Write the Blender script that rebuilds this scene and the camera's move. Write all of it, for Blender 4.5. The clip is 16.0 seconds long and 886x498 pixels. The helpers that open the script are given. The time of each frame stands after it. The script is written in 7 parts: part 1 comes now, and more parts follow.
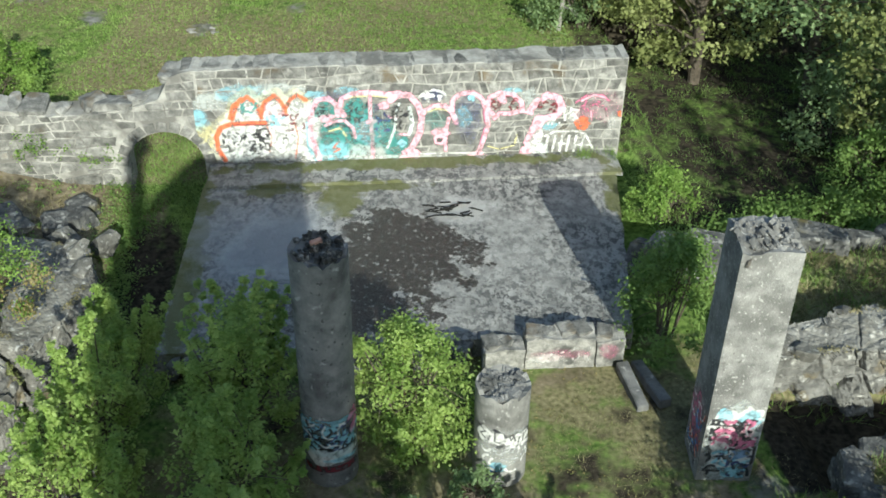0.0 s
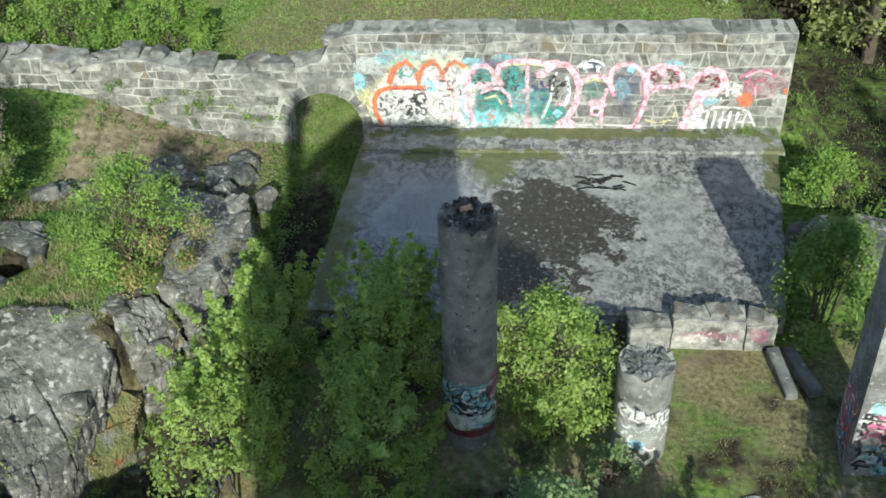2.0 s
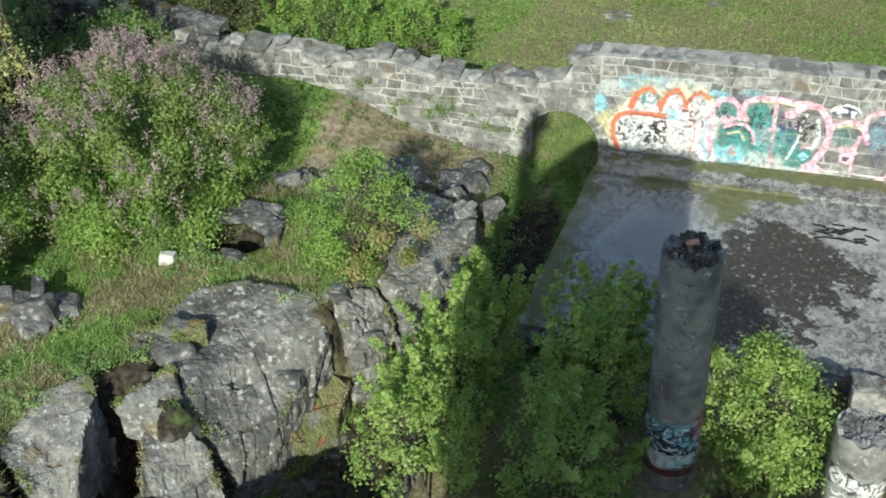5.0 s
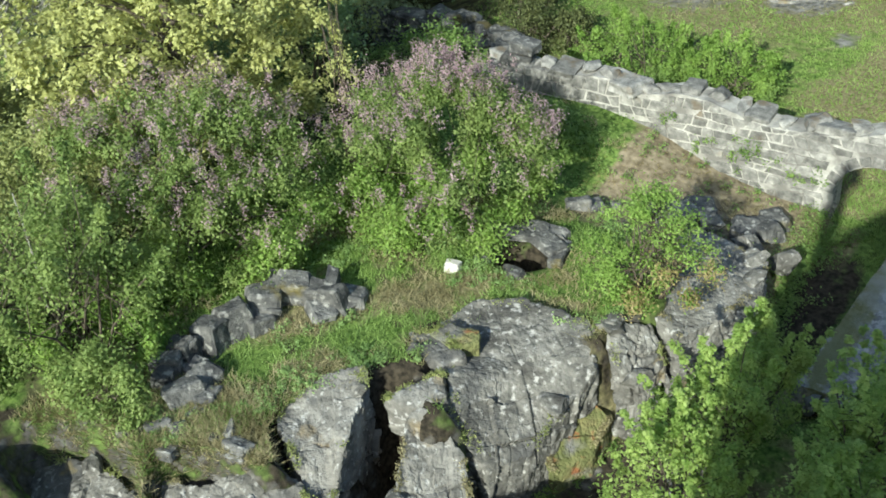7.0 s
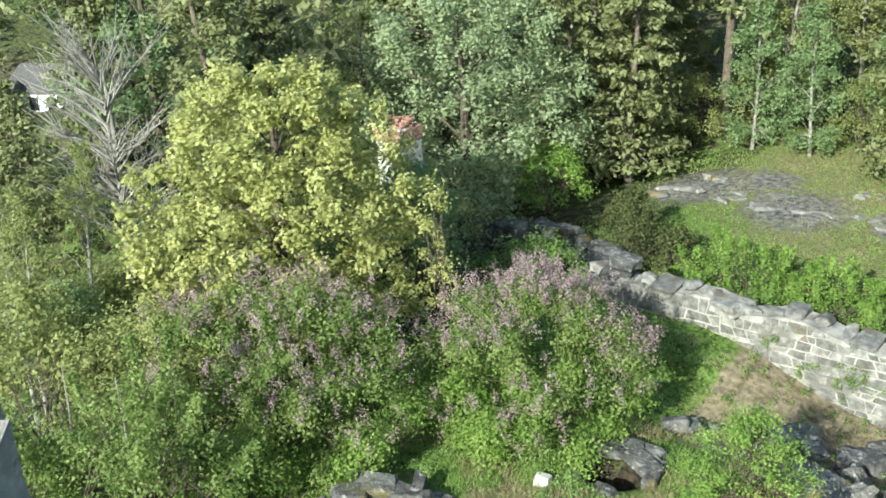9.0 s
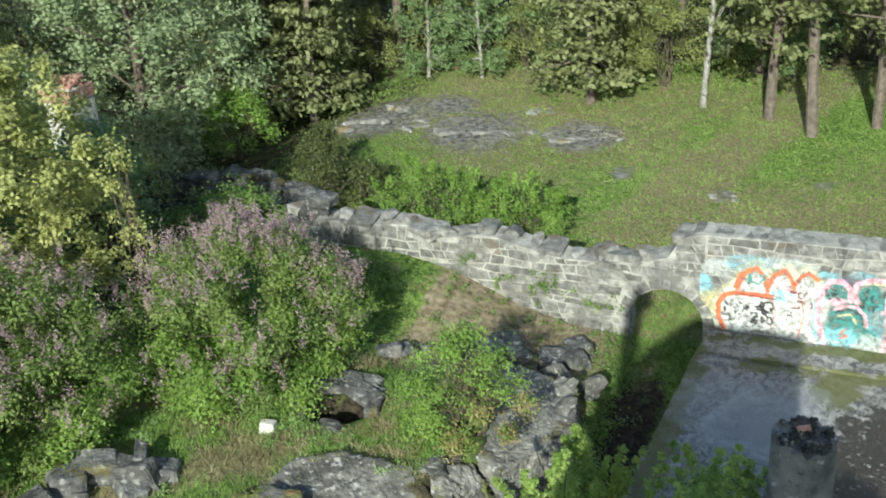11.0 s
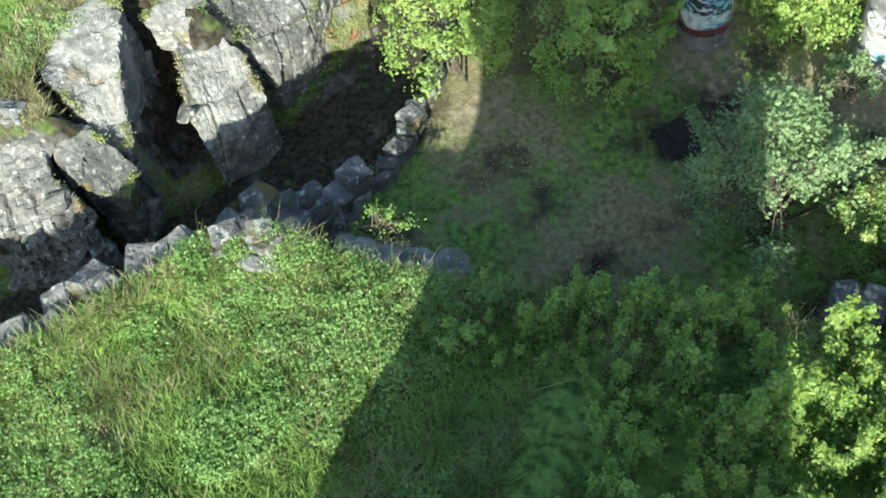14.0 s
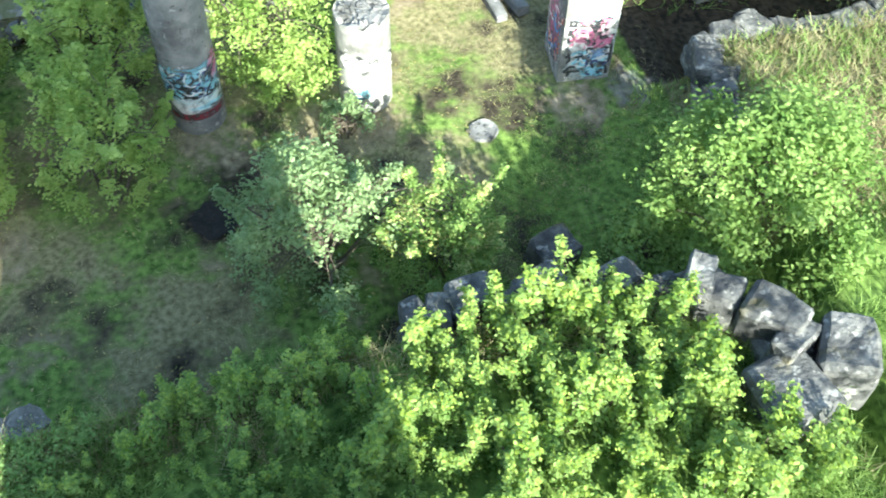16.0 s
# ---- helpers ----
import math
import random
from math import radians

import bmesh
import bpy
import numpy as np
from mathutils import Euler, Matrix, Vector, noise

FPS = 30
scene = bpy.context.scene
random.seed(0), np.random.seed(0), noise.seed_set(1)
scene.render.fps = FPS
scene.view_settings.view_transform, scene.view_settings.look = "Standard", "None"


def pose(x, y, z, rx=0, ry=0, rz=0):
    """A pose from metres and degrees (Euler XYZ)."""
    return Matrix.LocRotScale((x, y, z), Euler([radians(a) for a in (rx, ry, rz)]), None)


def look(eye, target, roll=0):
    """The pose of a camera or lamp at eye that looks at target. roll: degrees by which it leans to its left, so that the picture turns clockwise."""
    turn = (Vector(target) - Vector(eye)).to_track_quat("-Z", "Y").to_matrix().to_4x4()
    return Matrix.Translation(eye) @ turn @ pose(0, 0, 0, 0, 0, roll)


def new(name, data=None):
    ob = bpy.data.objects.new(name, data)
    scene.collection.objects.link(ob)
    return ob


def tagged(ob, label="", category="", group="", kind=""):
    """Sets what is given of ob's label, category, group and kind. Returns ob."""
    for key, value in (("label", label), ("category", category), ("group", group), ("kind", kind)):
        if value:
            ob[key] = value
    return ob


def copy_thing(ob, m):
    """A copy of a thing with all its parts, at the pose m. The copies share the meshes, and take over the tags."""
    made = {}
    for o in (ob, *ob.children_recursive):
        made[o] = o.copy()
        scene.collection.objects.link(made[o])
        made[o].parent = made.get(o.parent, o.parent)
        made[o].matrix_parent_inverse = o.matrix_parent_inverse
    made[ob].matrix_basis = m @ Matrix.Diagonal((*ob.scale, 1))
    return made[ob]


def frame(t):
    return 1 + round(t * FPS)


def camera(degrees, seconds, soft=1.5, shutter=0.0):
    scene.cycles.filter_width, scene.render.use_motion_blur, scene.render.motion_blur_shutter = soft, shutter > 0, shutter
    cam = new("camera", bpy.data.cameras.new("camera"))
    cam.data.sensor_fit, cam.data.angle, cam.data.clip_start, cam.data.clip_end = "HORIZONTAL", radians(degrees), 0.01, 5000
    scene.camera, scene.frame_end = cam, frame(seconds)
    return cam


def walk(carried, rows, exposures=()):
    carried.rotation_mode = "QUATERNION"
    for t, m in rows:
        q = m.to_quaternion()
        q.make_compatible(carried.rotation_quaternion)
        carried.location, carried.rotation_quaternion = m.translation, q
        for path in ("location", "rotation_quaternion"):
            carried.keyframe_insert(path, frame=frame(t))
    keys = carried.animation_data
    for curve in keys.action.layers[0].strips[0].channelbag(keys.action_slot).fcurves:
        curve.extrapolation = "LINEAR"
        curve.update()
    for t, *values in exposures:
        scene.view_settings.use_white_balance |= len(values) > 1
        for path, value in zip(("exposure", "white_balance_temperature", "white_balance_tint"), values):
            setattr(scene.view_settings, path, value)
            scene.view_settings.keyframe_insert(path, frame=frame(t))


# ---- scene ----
# Camera: a hand-held turn on the spot, from the top of a ruined tower
cam = camera(44.5, 16.0, soft=1.72, shutter=0.14)
EYE = (0.0, 0.0, 13.5)
PATH = [  # seconds, tilt, lean, turn
    (0, 54.44, -0.66, -5.11),
    (0.5, 52.86, -0.63, -5.97),
    (1, 50.58, -0.39, -5.29),
    (1.5, 51.20, 0.75, -1.18),
    (2, 52.86, 1.51, 3.04),
    (2.5, 54.52, 1.67, 3.65),
    (3, 55.92, 2.59, 8.62),
    (3.2, 56.52, 2.80, 9.95),
    (5.3, 54.21, 2.67, 19.23),
    (5.5, 54.91, 3.48, 21.69),
    (6, 55.11, 4.12, 27.54),
    (6.5, 55.14, 3.87, 31.29),
    (7, 56.66, 4.34, 33.56),
    (7.5, 60.47, 3.71, 37.15),
    (8, 65.45, 4.17, 40.35),
    (8.2, 66.51, 4.23, 40.54),
    (10.3, 67.63, 3.03, 31.65),
    (10.5, 66.85, 2.91, 28.35),
    (11, 63.77, 3.91, 22.15),
    (11.5, 57.39, 4.38, 15.29),
    (12, 51.55, 4.63, 10.39),
    (12.5, 46.54, 5.69, 7.37),
    (13, 40.48, 5.88, 8.96),
    (13.5, 34.88, 6.61, 12.96),
    (14, 32.26, 7.32, 14.11),
    (14.5, 34.42, 8.31, 13.92),
    (15, 35.03, 4.41, 0.96),
    (15.5, 34.81, 1.06, -6.86),
    (16, 34.96, -0.91, -14.92),
]
EXPOSURES = [(t, e - 0.06, 6300, -4) for t, e in ((0.0, 0.55), (3.2, 0.5), (5.5, 0.5), (7.0, 0.8), (8.0, 1.0), (10.3, 0.9), (10.7, 0.75), (11.0, 0.58), (11.5, 0.43), (12.0, 0.37), (12.5, 0.66), (13.5, 1.25), (14.5, 1.8), (15.0, 2.1), (16.0, 2.28))]
walk(cam, [(t, pose(*EYE, rx, ry, rz)) for t, rx, ry, rz in PATH], EXPOSURES)

# World, sun and sky
SUN_WAY = Vector((-0.16, 1.0, -0.535)).normalized()
world = bpy.data.worlds.new("sky")
scene.world = world
world.use_nodes = True
wn = world.node_tree
sky = wn.nodes.new("ShaderNodeTexSky")
sky.sky_type = "NISHITA"
sky.sun_disc = False
sky.sun_elevation = radians(28)
sky.sun_rotation = radians(171)
sky.air_density, sky.dust_density = 1.0, 1.2
wn.links.new(sky.outputs[0], wn.nodes["Background"].inputs[0])
wn.nodes["Background"].inputs[1].default_value = 0.136
sun_data = bpy.data.lights.new("sun", "SUN")
sun_data.energy = 4.85
sun_data.angle = radians(0.53)
sun_data.color = (1.0, 0.95, 0.87)
sun = new("sun", sun_data)
sun.matrix_world = look((0, 0, 60), Vector((0, 0, 60)) + SUN_WAY)

# ---- materials ----
def mat(name, colours, scale=3.0, rough=0.9, bump=0.3, bump_scale=25.0, patch=None, island=0.0, obj=0.0, detail=6.0, spec=0.3, cracks=0.0):
    """Stone, soil, concrete: a ramp of colours over noise in metres, fine relief, and large patches of another colour."""
    m = bpy.data.materials.new(name)
    m.use_nodes = True
    t = m.node_tree
    b = t.nodes["Principled BSDF"]
    b.inputs["Roughness"].default_value = rough
    b.inputs["Specular IOR Level"].default_value = spec
    geo = t.nodes.new("ShaderNodeNewGeometry")
    n = t.nodes.new("ShaderNodeTexNoise")
    n.inputs["Scale"].default_value, n.inputs["Detail"].default_value, n.inputs["Roughness"].default_value = scale, detail, 0.65
    t.links.new(geo.outputs["Position"], n.inputs["Vector"])
    r = t.nodes.new("ShaderNodeValToRGB")
    while len(r.color_ramp.elements) < len(colours):
        r.color_ramp.elements.new(0.5)
    for i, c in enumerate(colours):
        r.color_ramp.elements[i].position = 0.32 + 0.36 * i / max(1, len(colours) - 1)
        r.color_ramp.elements[i].color = (*c, 1)
    t.links.new(n.outputs[0], r.inputs[0])
    out = r.outputs[0]
    for c, s, lo, hi in patch or ():
        n2 = t.nodes.new("ShaderNodeTexNoise")
        n2.inputs["Scale"].default_value, n2.inputs["Detail"].default_value = s, 5
        off = t.nodes.new("ShaderNodeVectorMath")
        off.operation = "ADD"
        off.inputs[1].default_value = (s * 7.3, 3.1 * s, 11.0)
        t.links.new(geo.outputs["Position"], off.inputs[0])
        t.links.new(off.outputs[0], n2.inputs["Vector"])
        mr = t.nodes.new("ShaderNodeMapRange")
        mr.inputs[1].default_value, mr.inputs[2].default_value = lo, hi
        t.links.new(n2.outputs[0], mr.inputs[0])
        mx = t.nodes.new("ShaderNodeMix")
        mx.data_type = "RGBA"
        t.links.new(mr.outputs[0], mx.inputs[0])
        t.links.new(out, mx.inputs[6])
        mx.inputs[7].default_value = (*c, 1)
        out = mx.outputs[2]
    crack = None
    if cracks:
        warp = t.nodes.new("ShaderNodeTexNoise")
        warp.inputs["Scale"].default_value = cracks * 0.9
        t.links.new(geo.outputs["Position"], warp.inputs["Vector"])
        wv = t.nodes.new("ShaderNodeVectorMath")
        wv.operation = "MULTIPLY_ADD"
        wv.inputs[1].default_value = (0.55, 0.55, 0.55)
        t.links.new(warp.outputs["Color"], wv.inputs[0])
        t.links.new(geo.outputs["Position"], wv.inputs[2])
        vo = t.nodes.new("ShaderNodeTexVoronoi")
        vo.feature = "DISTANCE_TO_EDGE"
        vo.inputs["Scale"].default_value = cracks
        sq = t.nodes.new("ShaderNodeMapping")
        sq.inputs["Rotation"].default_value = (0.3, 0.25, 0.6)
        sq.inputs["Scale"].default_value = (0.45, 1.5, 1.1)
        t.links.new(wv.outputs[0], sq.inputs[0])
        t.links.new(sq.outputs[0], vo.inputs["Vector"])
        cr = t.nodes.new("ShaderNodeMapRange")
        cr.inputs[1].default_value, cr.inputs[2].default_value = 0.004, 0.014
        t.links.new(vo.outputs["Distance"], cr.inputs[0])
        crack = cr.outputs[0]
    if island or obj:
        hs = t.nodes.new("ShaderNodeHueSaturation")
        mr = t.nodes.new("ShaderNodeMapRange")
        k = island or obj
        mr.inputs[3].default_value, mr.inputs[4].default_value = 1 - k, 1 + k
        if island:
            t.links.new(geo.outputs["Random Per Island"], mr.inputs[0])
        else:
            oi = t.nodes.new("ShaderNodeObjectInfo")
            t.links.new(oi.outputs["Random"], mr.inputs[0])
        t.links.new(mr.outputs[0], hs.inputs["Value"])
        t.links.new(out, hs.inputs["Color"])
        out = hs.outputs[0]
    t.links.new(out, b.inputs["Base Color"])
    if bump:
        n3 = t.nodes.new("ShaderNodeTexNoise")
        n3.inputs["Scale"].default_value, n3.inputs["Detail"].default_value = bump_scale, 4
        t.links.new(geo.outputs["Position"], n3.inputs["Vector"])
        bp = t.nodes.new("ShaderNodeBump")
        bp.inputs["Strength"].default_value, bp.inputs["Distance"].default_value = bump, 0.05
        height = n3.outputs[0]
        if crack:
            ad = t.nodes.new("ShaderNodeMath")
            ad.operation = "MULTIPLY_ADD"
            ad.inputs[1].default_value = 1.6
            t.links.new(crack, ad.inputs[0])
            t.links.new(height, ad.inputs[2])
            height = ad.outputs[0]
        t.links.new(height, bp.inputs["Height"])
        t.links.new(bp.outputs[0], b.inputs["Normal"])
    return m


def leaf_mat(name, dark, light, glow=0.35, rough=0.55):
    """Leaves: a colour for each leaf between two greens, with light passing through."""
    m = bpy.data.materials.new(name)
    m.use_nodes = True
    t = m.node_tree
    b = t.nodes["Principled BSDF"]
    b.inputs["Roughness"].default_value = rough
    b.inputs["Specular IOR Level"].default_value = 0.25
    geo = t.nodes.new("ShaderNodeNewGeometry")
    n = t.nodes.new("ShaderNodeTexNoise")
    n.inputs["Scale"].default_value = 1.6
    t.links.new(geo.outputs["Position"], n.inputs["Vector"])
    add = t.nodes.new("ShaderNodeMath")
    add.operation = "MULTIPLY_ADD"
    add.inputs[1].default_value = 0.4
    t.links.new(geo.outputs["Random Per Island"], add.inputs[0])
    mr = t.nodes.new("ShaderNodeMapRange")
    mr.inputs[1].default_value, mr.inputs[2].default_value = 0.35, 0.65
    mr.inputs[4].default_value = 0.6
    t.links.new(n.outputs[0], mr.inputs[0])
    t.links.new(mr.outputs[0], add.inputs[2])
    mx = t.nodes.new("ShaderNodeMix")
    mx.data_type = "RGBA"
    mx.inputs[6].default_value, mx.inputs[7].default_value = (*dark, 1), (*light, 1)
    t.links.new(add.outputs[0], mx.inputs[0])
    t.links.new(mx.outputs[2], b.inputs["Base Color"])
    tr = t.nodes.new("ShaderNodeBsdfTranslucent")
    t.links.new(mx.outputs[2], tr.inputs[0])
    ms = t.nodes.new("ShaderNodeMixShader")
    ms.inputs[0].default_value = glow
    t.links.new(b.outputs[0], ms.inputs[1])
    t.links.new(tr.outputs[0], ms.inputs[2])
    t.links.new(ms.outputs[0], t.nodes["Material Output"].inputs[0])
    return m


def paint_mat():
    """Spray paint: colour and cover from the sheet, worn through in places."""
    m = bpy.data.materials.new("spray_paint")
    m.use_nodes = True
    t = m.node_tree
    b = t.nodes["Principled BSDF"]
    b.inputs["Roughness"].default_value = 0.7
    a = t.nodes.new("ShaderNodeAttribute")
    a.attribute_name = "paint"
    geo = t.nodes.new("ShaderNodeNewGeometry")
    n = t.nodes.new("ShaderNodeTexNoise")
    n.inputs["Scale"].default_value, n.inputs["Detail"].default_value = 9, 6
    t.links.new(geo.outputs["Position"], n.inputs["Vector"])
    mr = t.nodes.new("ShaderNodeMapRange")
    mr.inputs[1].default_value, mr.inputs[2].default_value = 0.36, 0.56
    mr.inputs[3].default_value = 0.38
    t.links.new(n.outputs[0], mr.inputs[0])
    mu = t.nodes.new("ShaderNodeMath")
    mu.operation = "MULTIPLY"
    t.links.new(a.outputs["Alpha"], mu.inputs[0])
    t.links.new(mr.outputs[0], mu.inputs[1])
    t.links.new(a.outputs["Color"], b.inputs["Base Color"])
    tr = t.nodes.new("ShaderNodeBsdfTransparent")
    ms = t.nodes.new("ShaderNodeMixShader")
    t.links.new(mu.outputs[0], ms.inputs[0])
    t.links.new(tr.outputs[0], ms.inputs[1])
    t.links.new(b.outputs[0], ms.inputs[2])
    t.links.new(ms.outputs[0], t.nodes["Material Output"].inputs[0])
    return m


def ground_mat():
    """Soil under the grass: green, dry, bare and burnt cover mixed by the sheet's cover attribute, broken up by noise."""
    m = bpy.data.materials.new("grassy_soil")
    m.use_nodes = True
    t = m.node_tree
    b = t.nodes["Principled BSDF"]
    b.inputs["Roughness"].default_value = 0.95
    b.inputs["Specular IOR Level"].default_value = 0.1
    a = t.nodes.new("ShaderNodeAttribute")
    a.attribute_name = "cover"
    sep = t.nodes.new("ShaderNodeSeparateColor")
    t.links.new(a.outputs["Color"], sep.inputs[0])
    geo = t.nodes.new("ShaderNodeNewGeometry")

    def noise_at(scale, detail=6):
        n = t.nodes.new("ShaderNodeTexNoise")
        n.inputs["Scale"].default_value, n.inputs["Detail"].default_value = scale, detail
        t.links.new(geo.outputs["Position"], n.inputs["Vector"])
        return n.outputs[0]

    def ramp(src, c1, c2, lo=0.35, hi=0.65):
        r = t.nodes.new("ShaderNodeValToRGB")
        r.color_ramp.elements[0].position, r.color_ramp.elements[1].position = lo, hi
        r.color_ramp.elements[0].color, r.color_ramp.elements[1].color = (*c1, 1), (*c2, 1)
        t.links.new(src, r.inputs[0])
        return r.outputs[0]

    fine = noise_at(30, 10)
    green = ramp(noise_at(8, 12), (0.045, 0.08, 0.018), (0.16, 0.235, 0.06), 0.34, 0.62)
    dry = ramp(noise_at(11, 12), (0.10, 0.093, 0.046), (0.255, 0.23, 0.13), 0.32, 0.68)
    # bare soil, darker than earth: shade of ditch, cleft and pit is coloured in
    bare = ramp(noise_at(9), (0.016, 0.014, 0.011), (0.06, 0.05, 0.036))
    stone = ramp(noise_at(5, 10), (0.06, 0.058, 0.055), (0.24, 0.235, 0.225))
    wob = noise_at(3.0, 10)

    def blend(fac, x, y):
        ad = t.nodes.new("ShaderNodeMath")
        ad.operation = "ADD"
        t.links.new(fac, ad.inputs[0])
        t.links.new(wob, ad.inputs[1])
        mr = t.nodes.new("ShaderNodeMapRange")
        mr.inputs[1].default_value, mr.inputs[2].default_value = 0.8, 1.15
        t.links.new(ad.outputs[0], mr.inputs[0])
        mx = t.nodes.new("ShaderNodeMix")
        mx.data_type = "RGBA"
        t.links.new(mr.outputs[0], mx.inputs[0])
        t.links.new(x, mx.inputs[6])
        t.links.new(y, mx.inputs[7])
        return mx.outputs[2]

    col = blend(sep.outputs[0], green, dry)
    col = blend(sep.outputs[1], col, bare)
    col = blend(a.outputs["Alpha"], col, ramp(noise_at(6, 12), (0.10, 0.08, 0.05), (0.30, 0.25, 0.175), 0.3, 0.7))
    col = blend(sep.outputs[2], col, stone)
    t.links.new(col, b.inputs["Base Color"])
    bp = t.nodes.new("ShaderNodeBump")
    bp.inputs["Strength"].default_value, bp.inputs["Distance"].default_value = 0.2, 0.05
    t.links.new(noise_at(26, 10), bp.inputs["Height"])
    t.links.new(bp.outputs[0], b.inputs["Normal"])
    return m


def slab_mat():
    """The concrete floor: pale screed, flaking dark skin, a wet brown puddle and a pale bluish sweep."""
    m = bpy.data.materials.new("flaking_concrete")
    m.use_nodes = True
    t = m.node_tree
    b = t.nodes["Principled BSDF"]
    geo = t.nodes.new("ShaderNodeNewGeometry")
    pos = geo.outputs["Position"]

    def noise_at(scale, detail=8, stretch=(1, 1, 1), rough=0.6):
        mp = t.nodes.new("ShaderNodeMapping")
        mp.inputs["Scale"].default_value = stretch
        t.links.new(pos, mp.inputs[0])
        n = t.nodes.new("ShaderNodeTexNoise")
        n.inputs["Scale"].default_value, n.inputs["Detail"].default_value, n.inputs["Roughness"].default_value = scale, detail, rough
        t.links.new(mp.outputs[0], n.inputs["Vector"])
        return n.outputs[0]

    def rng(src, lo, hi, a=0.0, z=1.0):
        mr = t.nodes.new("ShaderNodeMapRange")
        mr.inputs[1].default_value, mr.inputs[2].default_value = lo, hi
        mr.inputs[3].default_value, mr.inputs[4].default_value = a, z
        t.links.new(src, mr.inputs[0])
        return mr.outputs[0]

    def math2(op, x, y):
        n = t.nodes.new("ShaderNodeMath")
        n.operation = op
        for i, v in enumerate((x, y)):
            if isinstance(v, (int, float)):
                n.inputs[i].default_value = v
            else:
                t.links.new(v, n.inputs[i])
        return n.outputs[0]

    def mix(fac, x, y):
        mx = t.nodes.new("ShaderNodeMix")
        mx.data_type = "RGBA"
        t.links.new(fac, mx.inputs[0])
        for i, v in ((6, x), (7, y)):
            if isinstance(v, tuple):
                mx.inputs[i].default_value = (*v, 1)
            else:
                t.links.new(v, mx.inputs[i])
        return mx.outputs[2]

    def spot(cx, cy, rx, ry):
        mp = t.nodes.new("ShaderNodeMapping")
        mp.inputs["Location"].default_value = (-cx / rx, -cy / ry, 0)
        mp.inputs["Scale"].default_value = (1 / rx, 1 / ry, 0)
        t.links.new(pos, mp.inputs[0])
        ln = t.nodes.new("ShaderNodeVectorMath")
        ln.operation = "LENGTH"
        t.links.new(mp.outputs[0], ln.inputs[0])
        return ln.outputs["Value"]

    base = mix(rng(noise_at(3.0), 0.35, 0.65), (0.20, 0.197, 0.19), (0.37, 0.36, 0.345))
    flakes = rng(noise_at(7.0, 10, (1, 0.7, 1), 0.75), 0.495, 0.53)
    big = rng(noise_at(0.55, 4), 0.38, 0.62, 0.25, 1.0)
    dark = math2("MULTIPLY", flakes, big)
    col = mix(dark, base, (0.06, 0.06, 0.063))
    ragged = rng(noise_at(2.4, 8), 0.3, 0.7, -0.6, 0.6)
    moss = None
    for sp in ((-1.75, 20.7, 0.85, 0.26), (0.1, 20.75, 1.4, 0.22), (-0.3, 20.1, 0.55, 0.6), (-3.4, 18.5, 0.35, 4.0), (1.5, 21.6, 5.0, 0.25), (5.9, 19.5, 0.3, 2.5), (-3.5, 16.5, 0.2, 1.2)):
        one = rng(math2("ADD", spot(*sp), ragged), 1.05, 0.75)
        moss = one if moss is None else math2("MAXIMUM", moss, one)
    col = mix(math2("MULTIPLY", moss, 0.85), col, (0.115, 0.12, 0.035))
    wob = noise_at(1.6, 8, (1, 1, 1), 0.7)
    pud = math2("ADD", spot(0.85, 18.0, 1.55, 1.75), rng(wob, 0.3, 0.7, -0.6, 0.6))
    wet = rng(pud, 0.98, 0.92)
    pud2 = math2("ADD", spot(-0.1, 16.6, 1.15, 1.3), rng(wob, 0.3, 0.7, -0.5, 0.5))
    wet = math2("MAXIMUM", wet, rng(pud2, 1.0, 0.9))
    speck = rng(noise_at(9, 8, (1, 1, 1), 0.7), 0.55, 0.63)
    wetdry = math2("MULTIPLY", wet, math2("SUBTRACT", 1.0, speck))
    col = mix(wetdry, col, (0.042, 0.037, 0.032))
    # pale bluish sweep with two lighter rings on the left of the slab
    pale_sweep = math2("ADD", spot(-1.9, 18.7, 1.75, 2.1), rng(noise_at(0.9, 5), 0.3, 0.7, -0.3, 0.3))
    sweep_cover = rng(pale_sweep, 1.0, 0.35, 0.0, 0.93)
    col = mix(sweep_cover, col, (0.27, 0.285, 0.31))
    for at, wide in ((0.45, 0.22), (0.8, 0.16)):
        ring = math2("ABSOLUTE", math2("SUBTRACT", pale_sweep, at), 0.0)
        col = mix(math2("MULTIPLY", rng(ring, wide, 0.0), rng(noise_at(0.7, 3), 0.40, 0.65, 0.0, 0.42)), col, (0.47, 0.485, 0.51))
    ash = math2("ADD", spot(2.3, 19.65, 0.75, 0.62), rng(wob, 0.3, 0.7, -0.5, 0.5))
    col = mix(rng(ash, 1.0, 0.7, 0.0, 0.7), col, (0.44, 0.43, 0.42))
    t.links.new(col, b.inputs["Base Color"])
    t.links.new(rng(wetdry, 0, 1, 0.9, 0.42), b.inputs["Roughness"])
    bp = t.nodes.new("ShaderNodeBump")
    bp.inputs["Strength"].default_value, bp.inputs["Distance"].default_value = 0.7, 0.03
    t.links.new(math2("ADD", math2("MULTIPLY", dark, 0.6), noise_at(22, 5)), bp.inputs["Height"])
    t.links.new(bp.outputs[0], b.inputs["Normal"])
    return m


